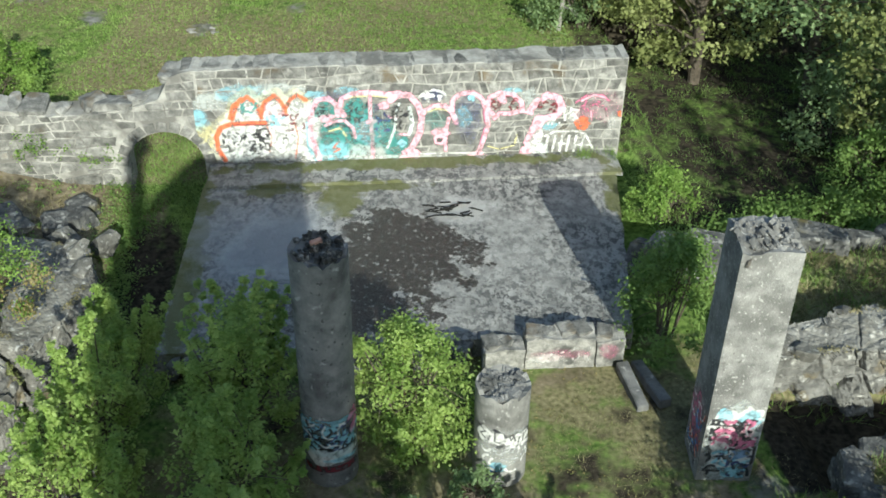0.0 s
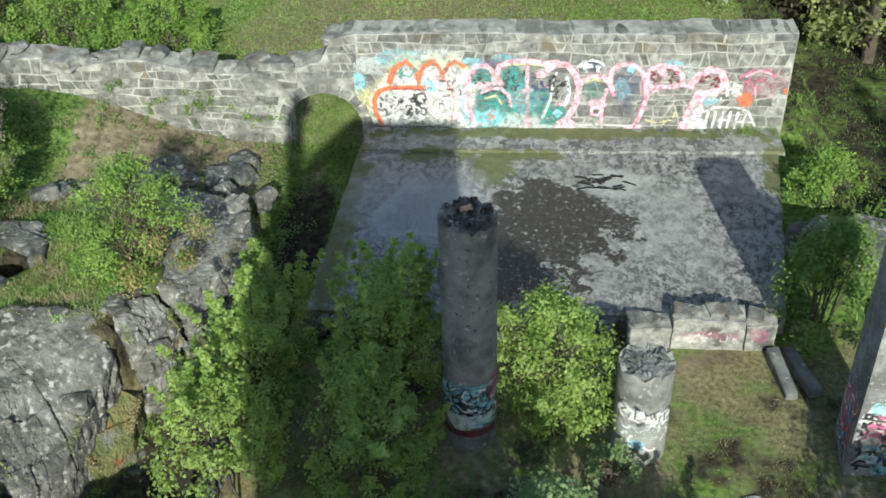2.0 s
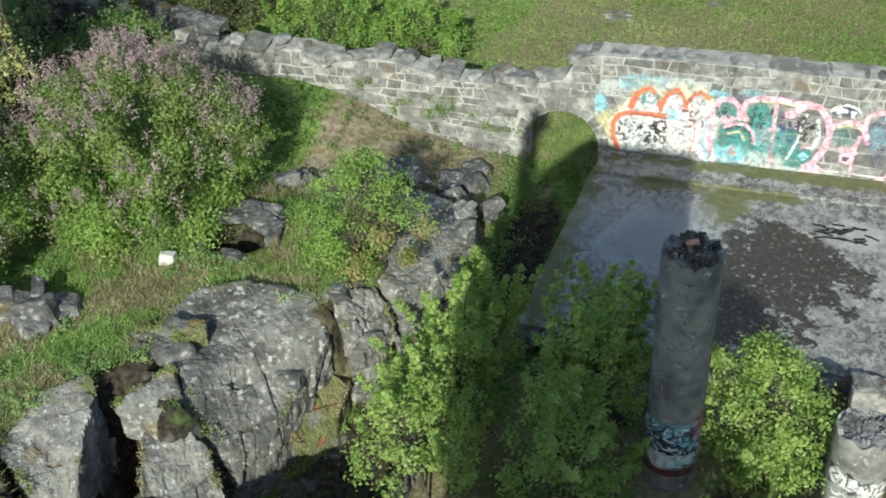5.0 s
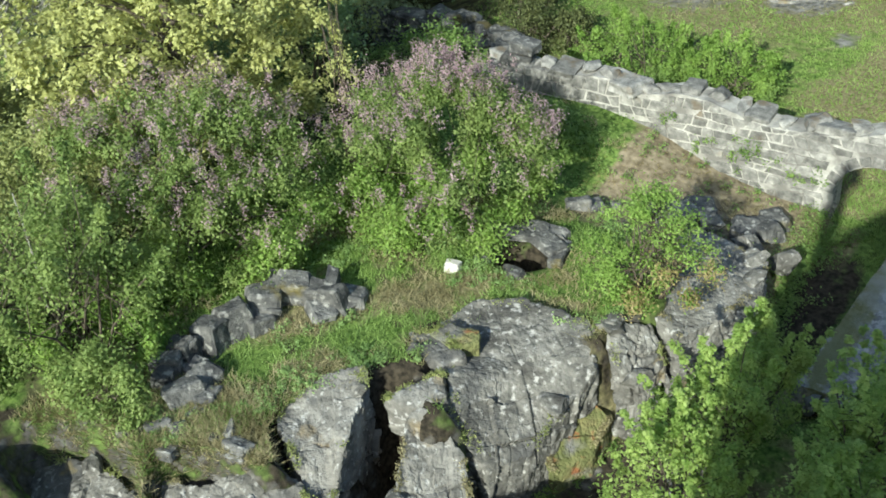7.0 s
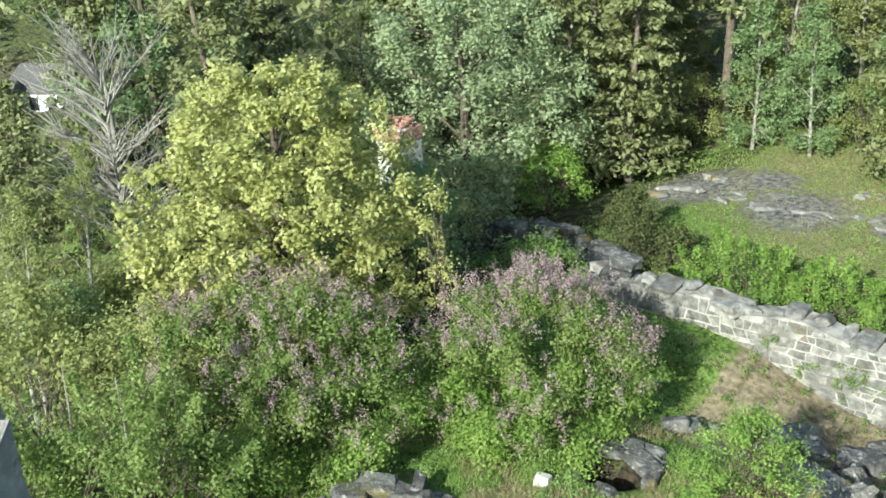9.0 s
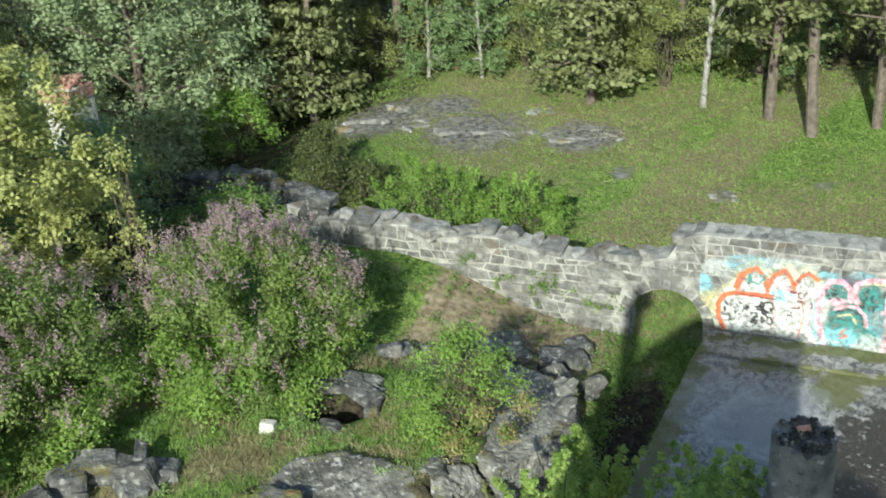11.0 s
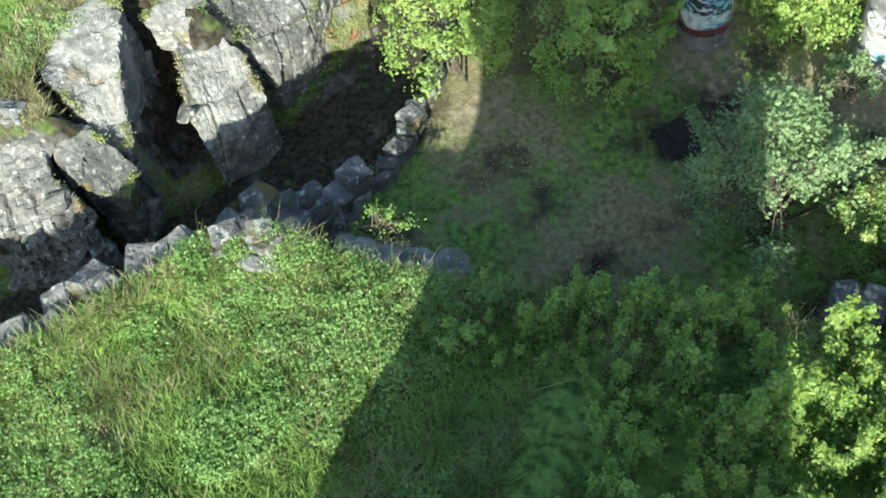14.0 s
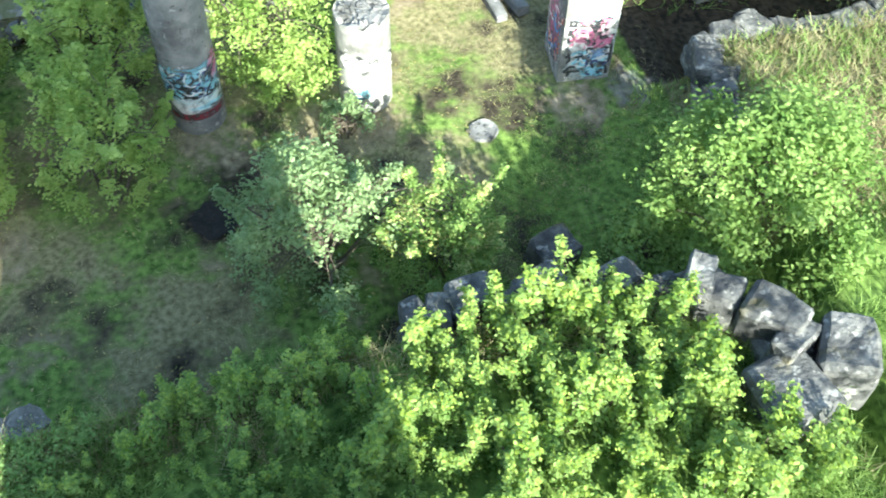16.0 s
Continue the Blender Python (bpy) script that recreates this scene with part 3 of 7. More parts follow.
def ground_height(x, y):
    x, y = np.asarray(x, float), np.asarray(y, float)
    court = 0.04 * smooth_noise(x, y, 1.3)
    # meadow behind the long wall, rising towards the wood
    meadow = 0.1 + 0.025 * np.clip(y - 22, 0, 60) + 0.10 * smooth_noise(x, y, 0.45, 1.0)
    z = np.where(y > 22.2, meadow, court)
    # right: rooms of rubble walls on a bank, and the slope below the slab
    bank = np.interp(y, [-5, 5.5, 9.0, 11.3, 11.7, 13.55, 13.9, 14.4, 14.7, 15.3, 17.2, 17.7, 24], [1.2, 1.3, 1.2, 0.95, -0.4, -0.4, 0.2, 0.2, -0.1, 0.1, 0.65, -0.2, -0.5])
    z = z + (bank - z) * sstep(6.9 + 0.5 * sstep(8.5, 10, y), 7.4 + 0.5 * sstep(8.5, 10, y), x) * (y < 30)
    z = z - 0.07 * np.clip(x - 9, 0, 60) * sstep(16, 20, y)
    # left plateau beyond the sunken path
    d, zf, hw, left = ditch_at(x, y)
    plateau = 1.15 + 0.12 * smooth_noise(x, y, 0.7, 2.0) - 0.13 * np.clip(-15 - x, 0, 70) - 0.25 * sstep(8.5, 4.0, y)
    bank2 = 0.1 + 0.13 * np.clip(-5.0 - x, 0, 6)
    bank2 = bank2 + (np.interp(x, [-11, -9.5, -7.8, -6.5, -5.2], [1.5, 1.2, 0.45, 0.12, 0.0]) - bank2) * sstep(19.0, 21.3, y)
    plateau = np.where(y > 16.5, plateau + (bank2 - plateau) * sstep(16.5, 19.5, y), plateau)
    plateau = np.where(y > 22.0, plateau + (meadow - 0.16 * np.clip(-16 - x, 0, 60) - plateau) * sstep(22.0, 23.5, y), plateau)
    z = np.where(left & (y < 40), z + (plateau - z) * sstep(hw, hw + 0.45, d), z)
    # terrace in front
    edge = np.interp(x, TERRACE_X, TERRACE_Y)
    ter = 1.55 + 0.08 * smooth_noise(x, y, 1.1, 4.0) + 0.05 * np.clip(4 - y, 0, 3)
    ter = ter + 0.4 * np.exp(-((edge - y - 0.35) / 0.5) ** 2) * sstep(-4.4, -5.4, x)
    on = sstep(edge + 0.12, edge - 0.22, y) * ((x < 6.5) & (x > -16))
    z = z + (ter - z) * on
    # the sunken path
    deep = sstep(hw + 0.25, hw - 0.05, d) * (y < 26.5) * (1 - on)
    z = z + (zf + 0.06 * smooth_noise(x, y, 2.0) - z) * deep
    # a cleft in the bedrock
    z = z + (np.minimum(z, -1.3) - z) * sstep(0.6, 0.35, from_cleft(x, y))
    z = z + (np.minimum(z, 0.1) - z) * sstep(1.0, 0.75, on_rock(x, y))
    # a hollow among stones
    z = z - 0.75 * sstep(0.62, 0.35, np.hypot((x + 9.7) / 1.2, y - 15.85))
    # foot of the slab
    z = np.where((y > 15.6) & (y < 21.9) & (x > -3.4) & (x < 5.3), -0.15, z)
    # the land far round: falling to the left, then wooded hills
    far = np.hypot(x, y)
    z = z - 0.2 * np.clip(-x - 40, 0, 55) + 0.22 * np.clip(far - 110, 0, 400)
    return z


def grid_axis(parts):
    out = []
    for a, b, step in parts:
        out += list(np.arange(a, b, step))
    return np.array(out + [parts[-1][1]])


gx = grid_axis([(-400, -100, 25), (-100, -40, 5), (-40, -18, 1.2), (-18, 10, 0.2), (10, 24, 1.0), (24, 80, 6), (80, 400, 40)])
gy = grid_axis([(-300, -60, 30), (-60, -10, 5), (-10, 2, 1.0), (2, 24, 0.2), (24, 46, 0.6), (46, 100, 5), (100, 500, 25)])
XX, YY = np.meshgrid(gx, gy, indexing="ij")
ZZ = ground_height(XX, YY)
nx, ny = XX.shape
idx = np.arange(nx * ny).reshape(nx, ny)
quads = np.stack([idx[:-1, :-1], idx[1:, :-1], idx[1:, 1:], idx[:-1, 1:]], -1).reshape(-1, 4)
gme = bpy.data.meshes.new("ground")
gme.vertices.add(nx * ny)
gme.vertices.foreach_set("co", np.stack([XX, YY, ZZ], -1).astype(np.float32).ravel())
gme.loops.add(quads.size)
gme.loops.foreach_set("vertex_index", quads.astype(np.int32).ravel())
gme.polygons.add(len(quads))
gme.polygons.foreach_set("loop_start", np.arange(0, quads.size, 4, dtype=np.int32))
gme.update(calc_edges=True)
gme.shade_smooth()


def blob(x, y, cx, cy, r):
    return np.clip(1.4 - np.hypot(x - cx, y - cy) / r, 0, 1)


def ground_cover(x, y):
    """How dry, how bare and how stony the ground is; bare soil also darkens shaded spots."""
    d, zf, hw, left = ditch_at(x, y)
    edge = np.interp(x, TERRACE_X, TERRACE_Y)
    in_court = (y > edge) & (y < 15.8) & (x < 6.6) & ~left
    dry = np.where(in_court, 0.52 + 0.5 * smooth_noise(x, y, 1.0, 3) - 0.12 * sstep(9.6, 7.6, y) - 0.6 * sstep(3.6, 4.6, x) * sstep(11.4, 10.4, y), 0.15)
    dry = np.where(left & (y > 17.5) & (y < 22), 0.75 - 0.6 * sstep(-9.2, -10.2, x), dry)
    dry = np.where((y > 22.3), 0.5 + 0.4 * smooth_noise(x, y, 0.28, 5), dry)
    dry = np.where(left & (y < 15) & (x > -14), 0.45 + 0.4 * smooth_noise(x, y, 1.6, 6), dry)
    dry = dry + 0.7 * np.clip(1.3 - np.abs(x + 5.5 - 0.35 * (y - 30)) / 1.1, 0, 1) * (y > 27)
    dry = dry + 0.8 * blob(x, y, -4.2, 10.9, 0.7)
    dry = np.where((x > 7.0) & (y > 7.5) & (y < 17.6), 0.6 + 0.2 * smooth_noise(x, y, 1.1, 8), dry)
    dry = np.where(left & (y < 10.5) & (x < -10.2), 0.3 + 0.3 * smooth_noise(x, y, 1.6, 6), dry)
    bare = np.where(in_court, 0.27 + 0.45 * smooth_noise(x, y, 1.9, 1), 0.0)
    bare = np.maximum(bare, 0.75 * blob(x, y, -0.62, 10.4, 0.6))
    bare = np.where(left & (y < 17), np.clip(0.1 + 0.4 * smooth_noise(x, y, 1.9, 8), 0, 1), bare)
    bare = np.where(left & (y < 9.8) & (x < -10.4), 0.42 + 0.2 * smooth_noise(x, y, 1.7, 4), bare)
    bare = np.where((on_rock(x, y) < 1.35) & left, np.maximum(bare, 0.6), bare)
    # cleft floor: darkest soil, standing for the deep shade between the rocks
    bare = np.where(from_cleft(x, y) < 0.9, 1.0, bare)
    # the shade in the hollow's mouth is painted on as dark soil
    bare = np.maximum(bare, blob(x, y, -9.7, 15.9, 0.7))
    # sunken path: bare soil, darkened further for the shade down there
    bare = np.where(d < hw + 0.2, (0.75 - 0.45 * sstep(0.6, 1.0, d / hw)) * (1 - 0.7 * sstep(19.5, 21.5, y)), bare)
    bare = np.maximum(bare, 0.7 * blob(x, y, -0.2, 11.3, 0.8))
    bare = np.maximum(bare, 0.6 * blob(x, y, 4.6, 11.6, 1.0))
    # brown wood floor, its soil kept darker to hold the trees' shade too
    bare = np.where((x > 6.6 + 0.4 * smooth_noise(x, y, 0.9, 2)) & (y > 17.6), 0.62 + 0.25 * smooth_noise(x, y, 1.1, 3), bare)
    # pit between the rubble walls: its shadow is put into the soil colour
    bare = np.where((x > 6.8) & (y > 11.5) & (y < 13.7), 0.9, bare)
    bare = np.where((y > 42) | (x < -17), 0.5, bare)
    stone = np.maximum(0.55 * blob(x, y, 6.6, 11.6, 0.6), 0.35 * sstep(1.25, 1.0, on_rock(x, y)))
    for cx, cy, r in ((-17.2, 34.4, 2.4), (-13.3, 33.4, 2.3), (-9.5, 33.6, 1.7), (-15.2, 35.6, 1.4), (-7.5, 30.8, 0.5), (-4.2, 29.8, 0.45), (-1.5, 31, 0.4)):
        stone = np.maximum(stone, 0.72 * blob(x, y, cx, cy, r))
    litter = np.where(left & (y > 18.0) & (y < 22) & (x > -9.7) & (x < -5.7), 0.85 + 0.35 * smooth_noise(x, y, 0.8, 4), 0.0)
    litter = np.maximum(litter, 0.55 * blob(x, y, -8.6, 20.5, 1.3))
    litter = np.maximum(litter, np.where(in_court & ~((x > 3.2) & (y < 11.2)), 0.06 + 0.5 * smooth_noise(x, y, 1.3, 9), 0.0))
    for cx, cy, r in ((-0.4, 12.0, 0.9), (2.1, 11.8, 0.7), (-3.9, 10.6, 0.7), (5.6, 11.4, 0.8)):
        litter = np.maximum(litter, 0.6 * blob(x, y, cx, cy, r))
    return dry, bare, stone, litter


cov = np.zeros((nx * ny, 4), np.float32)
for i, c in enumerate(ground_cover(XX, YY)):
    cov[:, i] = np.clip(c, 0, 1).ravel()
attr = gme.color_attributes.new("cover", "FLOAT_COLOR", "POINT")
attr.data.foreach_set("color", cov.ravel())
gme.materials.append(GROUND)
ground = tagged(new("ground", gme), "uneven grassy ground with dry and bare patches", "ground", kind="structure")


def gz(x, y):
    return float(ground_height(x, y))


# ---- the slab ----
SLAB_Z = 0.42
b = bmesh.new()
ring = [(-3.78, 15.3), (5.12, 15.3), (5.62, 18.2), (6.2, 21.9), (-3.3, 21.9)]
n_edge = 26
bot, top = [], []
loop = []
for i, (x0, y0) in enumerate(ring):
    x1, y1 = ring[(i + 1) % len(ring)]
    for k in range(n_edge):
        t = k / n_edge
        px_, py_ = x0 + t * (x1 - x0), y0 + t * (y1 - y0)
        j = 0.05 * noise.noise(Vector((px_ * 1.7, py_ * 1.7, 0)))
        loop.append((px_ + j, py_ + j))
top = [b.verts.new((x, y, SLAB_Z)) for x, y in loop]
bot = [b.verts.new((x, y, -0.9)) for x, y in loop]
b.faces.new(top)
for i in range(len(loop)):
    j = (i + 1) % len(loop)
    b.faces.new((top[i], bot[i], bot[j], top[j]))
bmesh.ops.recalc_face_normals(b, faces=b.faces[:])
slab = tagged(part("floor", b, SLAB), "stained flaking grey concrete floor slab", "floor", kind="structure")
b = box_bm(-3.28, 6.18, 20.85, 21.86, SLAB_Z - 0.02, SLAB_Z + 0.07)
bmesh.ops.subdivide_edges(b, edges=[e for e in b.edges if abs(e.verts[0].co.x - e.verts[1].co.x) > 1], cuts=40)
roughen(b, 0.03, 2.3)
part("kerb_strip", b, SLAB, slab, "raised pale concrete strip")


# ---- stone walls ----
def unit_stones(count, seed):
    """Rough blocks of unit size with chamfered faces; the flat front lies at y = -0.5."""
    out = []
    rnd = random.Random(seed)
    for _ in range(count):
        vs, fs = [], []
        corner = [(-0.5, -0.5), (0.5, -0.5), (0.5, 0.5), (-0.5, 0.5)]
        jit = [(x * rnd.uniform(0.86, 1.06), z * rnd.uniform(0.82, 1.08)) for x, z in corner]
        for y, k in ((0.5, 1.0), (-0.38, 1.0), (-0.5, 0.86)):
            vs += [(x * k, y, z * k) for x, z in jit]
        for r in (0, 4):
            for i in range(4):
                j = (i + 1) % 4
                fs.append((r + i, r + j, r + 4 + j, r + 4 + i))
        fs.append((8, 9, 10, 11))
        me = mesh_of("stone", vs, fs)
        me.materials.append(STONE)
        out.append(me)
    return out


BLOCKS = unit_stones(14, 5)


def strip_wall(name, xs, zb, zt, y0, y1, material):
    """The mortared core of a wall: front, back, top and underside follow two profiles along x."""
    vs, fs = [], []
    for x, a, c in zip(xs, zb, zt):
        vs += [(x, y0, a), (x, y0, c), (x, y1, c), (x, y1, a)]
    for i in range(len(xs) - 1):
        p, q = 4 * i, 4 * i + 4
        for k in range(4):
            j = (k + 1) % 4
            fs.append((p + k, p + j, q + j, q + k))
    e = 4 * (len(xs) - 1)
    fs += [(3, 2, 1, 0), (e, e + 1, e + 2, e + 3)]
    me = mesh_of(name, vs, fs)
    bm_ = bmesh.new()
    bm_.from_mesh(me)
    bmesh.ops.recalc_face_normals(bm_, faces=bm_.faces[:])
    bm_.to_mesh(me)
    bm_.free()
    me.materials.append(material)
    return me


ARCH_X, ARCH_R, ARCH_Z = -4.25, 0.86, 0.52
WALL_Y, WALL_T = 21.85, 0.7
TOP_X = [-14.5, -13.7, -12.8, -11.6, -10.6, -9.8, -8.9, -8.2, -7.3, -6.6, -5.8, -5.1, -4.55, -4.2, -4.0, -3.4, -1, 2, 6.28]
TOP_Z = [1.5, 2.1, 2.2, 2.2, 2.3, 2.0, 2.25, 2.2, 1.95, 1.85, 1.9, 1.95, 2.1, 2.2, 2.72, 2.85, 2.9, 2.86, 2.88]


def wall_top(x):
    return lerp_at(x, TOP_X, TOP_Z)


xs, zb, zt = [], [], []
for x in sorted(set(list(np.round(np.arange(-14.5, 6.29, 0.16), 3)) + [6.28] + [round(ARCH_X + ARCH_R * math.cos(a * math.pi / 16), 4) for a in range(17)])):
    u = abs(x - ARCH_X)
    top_z = wall_top(x) + 0.05 * noise.noise(Vector((x * 5, 0, 0))) + 0.07 * noise.noise(Vector((x * 1.3, 4, 0)))
    foot = min(-0.5, gz(x, 21.8) - 0.3)
    if u < ARCH_R - 1e-3:
        xs.append(x), zb.append(ARCH_Z + math.sqrt(ARCH_R ** 2 - u ** 2)), zt.append(top_z)
    elif u < ARCH_R + 2e-3:
        pair = [(foot, x), (ARCH_Z, x)] if x < ARCH_X else [(ARCH_Z, x), (foot, x)]
        for z_, x_ in pair:
            xs.append(x_), zb.append(z_), zt.append(top_z)
    else:
        xs.append(x), zb.append(foot), zt.append(top_z)
cut = max(i for i, x in enumerate(xs) if x < ARCH_X + ARCH_R + 1e-3)
core = strip_wall("wall_north", xs[cut:], zb[cut:], zt[cut:], WALL_Y, WALL_Y + WALL_T, MORTAR)
wall_north = tagged(new("wall_north", core), "high ruined wall of mortared grey stone covered in bright graffiti", "wall", kind="structure")
core = strip_wall("wall_west", xs[:cut], zb[:cut], zt[:cut], WALL_Y, WALL_Y + WALL_T, MORTAR)
wall_west = tagged(new("wall_west", core), "low ruined wall of mortared grey stone with an arched opening", "wall", kind="structure")

STONE_FACES = []


def wall_stone(parent, pts, proud, y, rnd):
    """One dressed stone from its outline (x, z): a chamfered face that stands a little out of the mortar."""
    cx, cz = sum(p[0] for p in pts) / len(pts), sum(p[1] for p in pts) / len(pts)
    n = len(pts)
    vs = []
    for depth, k in ((0.12, 1.0), (-0.5 * proud, 1.0), (-proud, 0.9)):
        for x, z in pts:
            vs.append(((x - cx) * k, depth + (0.006 * rnd.uniform(-1, 1) if k < 1 else 0), (z - cz) * k))
    fs = [(r * n + i, r * n + (i + 1) % n, (r + 1) * n + (i + 1) % n, (r + 1) * n + i) for r in (0, 1) for i in range(n)]
    fs.append(tuple(range(2 * n, 3 * n)))
    me = mesh_of("stone", vs, fs)
    me.materials.append(STONE)
    ob = new("stone", me)
    ob.matrix_basis = Matrix.Translation((cx, y, cz))
    ob.parent = parent
    STONE_FACES.append((pts, proud))


def lay_stones(parent, x0, x1, zfoot, seed, limit, course=0.25, y=WALL_Y, skip=None, top=wall_top):
    """Random rubble in wandering courses: every joint slants and every bed line bends."""
    rnd = random.Random(seed)
    lines = [zfoot]
    while lines[-1] < 3.2:
        lines.append(lines[-1] + course * rnd.uniform(0.6, 1.45))

    def bed(k, x):
        return lines[k] + 0.11 * noise.noise(Vector((x * 0.75, k * 0.9, seed))) + 0.045 * noise.noise(Vector((x * 2.6, k * 3.1, seed)))

    count = 0
    for k in range(len(lines) - 1):
        x = x0
        slant = 0.0
        while x < x1 - 0.1:
            w = min(rnd.choice((0.18, 0.24, 0.3, 0.38, 0.46, 0.62)) * rnd.uniform(0.85, 1.15), x1 - x)
            nxt = rnd.uniform(-0.06, 0.06) if x + w < x1 - 0.02 else 0.0
            g = rnd.uniform(0.008, 0.03)
            a, c, m_ = x + g, x + w - g, x + w * rnd.uniform(0.35, 0.65)
            pts = [(a - slant, bed(k, a) + g), (m_, bed(k, m_) + g), (c - nxt, bed(k, c) + g), (c + nxt, bed(k + 1, c) - g), (m_, bed(k + 1, m_) - g), (a + slant, bed(k + 1, a) - g)]
            lim = min(top(a + 0.03), top(c - 0.03)) - 0.015
            pts = [(px_, min(pz_, lim)) for px_, pz_ in pts]
            cx, cz = x + w / 2, (pts[1][1] + pts[4][1]) / 2
            h = pts[4][1] - pts[1][1]
            ok = h > 0.07 and w > 0.12 and min(p[1] for p in pts[3:]) - max(p[1] for p in pts[:3]) > 0.03 and cz + h / 2 > (SLAB_Z if -3.3 < cx < 6.2 else gz(cx, y - 0.1)) + 0.02
            if ok and count < limit and not (skip and skip(cx, cz, w, h)):
                wall_stone(parent, pts, rnd.uniform(0.008, 0.03), y, rnd)
                count += 1
            x += w
            slant = nxt
    return count


def near_arch(cx, cz, w, h):
    ux = abs(cx - ARCH_X) - w / 2
    if cz - h / 2 < ARCH_Z:
        return ux < ARCH_R + 0.02
    return math.hypot(max(ux, 0), max(cz - h / 2 - ARCH_Z, 0)) < ARCH_R + 0.24


RIM = [me.copy() for me in BIG]
for me in RIM:
    me.materials[0] = STONE
# cap stones along the low stretch and far end
for i, x in enumerate(np.arange(-14.2, -4.2, 0.56)):
    rnd = random.Random(i + 77)
    w = rnd.uniform(0.45, 1.05)
    stone_at("cap_stone", x + rnd.uniform(-0.1, 0.1), WALL_Y + 0.33 + rnd.uniform(-0.1, 0.1), wall_top(x) + rnd.uniform(-0.03, 0.08), w * 0.6, rnd.uniform(0.36, 0.55), rnd.uniform(0.12, 0.27),
             rnd.uniform(-22, 22), rnd.uniform(-8, 8), rnd.uniform(-10, 10), 3 * i + 1, parent=wall_west).data = CAPS[(3 * i + 1) % 12] if i % 3 == 1 else RIM[i % len(RIM)]
for i, x in enumerate(np.arange(-3.9, 6.2, 0.5)):
    rnd = random.Random(i + 177)
    stone_at("cap_stone", min(x, 5.95), WALL_Y + 0.34 + rnd.uniform(-0.05, 0.05), wall_top(x) - rnd.uniform(0.08, 0.11), rnd.uniform(0.28, 0.4), rnd.uniform(0.4, 0.45), rnd.uniform(0.11, 0.14),
             rnd.uniform(-8, 8), rnd.uniform(-3, 3), rnd.uniform(-4, 4), 3 * i + 2, parent=wall_north).data = CAPS[(3 * i + 2) % 12]
for i, (x, y, z, sx, sy, sz, rz) in enumerate(((-13.4, 22.2, 2.25, 0.5, 0.42, 0.22, 10), (-13.15, 22.15, 2.6, 0.42, 0.36, 0.18, -8), (-13.9, 22.2, 1.95, 0.45, 0.4, 0.25, 25), (-14.45, 22.25, 1.5, 0.5, 0.42, 0.3, -15), (-14.9, 22.4, 0.9, 0.5, 0.45, 0.45, 30))):
    stone_at("cap_stone", x, y, z, sx, sy, sz, rz, 0, 4, 3 * i + 1, parent=wall_west)
# jamb stones added to stand a little into the opening and shade its reveal
for i in range(5):
    rnd = random.Random(i + 300)
    stone_at("jamb_stone", ARCH_X - ARCH_R - 0.12, WALL_Y + 0.14, -0.32 + 0.24 * i, 0.2 + rnd.uniform(-0.03, 0.03), 0.16, 0.125, rnd.uniform(-6, 6), 0, 0, i, parent=wall_west).data = CAPS[(5 * i + 2) % 12]
# voussoirs
for i in range(11):
    a = math.pi * (i + 0.5) / 11
    ob = new("voussoir", BLOCKS[i % len(BLOCKS)])
    ob.matrix_basis = Matrix.Translation((ARCH_X + (ARCH_R + 0.13) * math.cos(a), WALL_Y + 0.06, ARCH_Z + (ARCH_R + 0.13) * math.sin(a))) @ pose(0, 0, 0, 0, 90 - math.degrees(a), 0) @ Matrix.Diagonal((0.25, 0.18, 0.25, 1))
    ob.parent = wall_west


# ---- spray paint ----
COLOURS = {"pink": (0.80, 0.42, 0.50), "rose": (0.55, 0.16, 0.27), "orange": (0.70, 0.16, 0.07), "white": (0.68, 0.67, 0.645), "pale": (0.62, 0.66, 0.64), "sky": (0.30, 0.58, 0.68),
           "teal": (0.06, 0.24, 0.22), "blue": (0.06, 0.22, 0.48), "black": (0.02, 0.02, 0.025), "navy": (0.05, 0.06, 0.16), "maroon": (0.16, 0.02, 0.03), "yellow": (0.75, 0.68, 0.35), "grey": (0.42, 0.42, 0.42)}


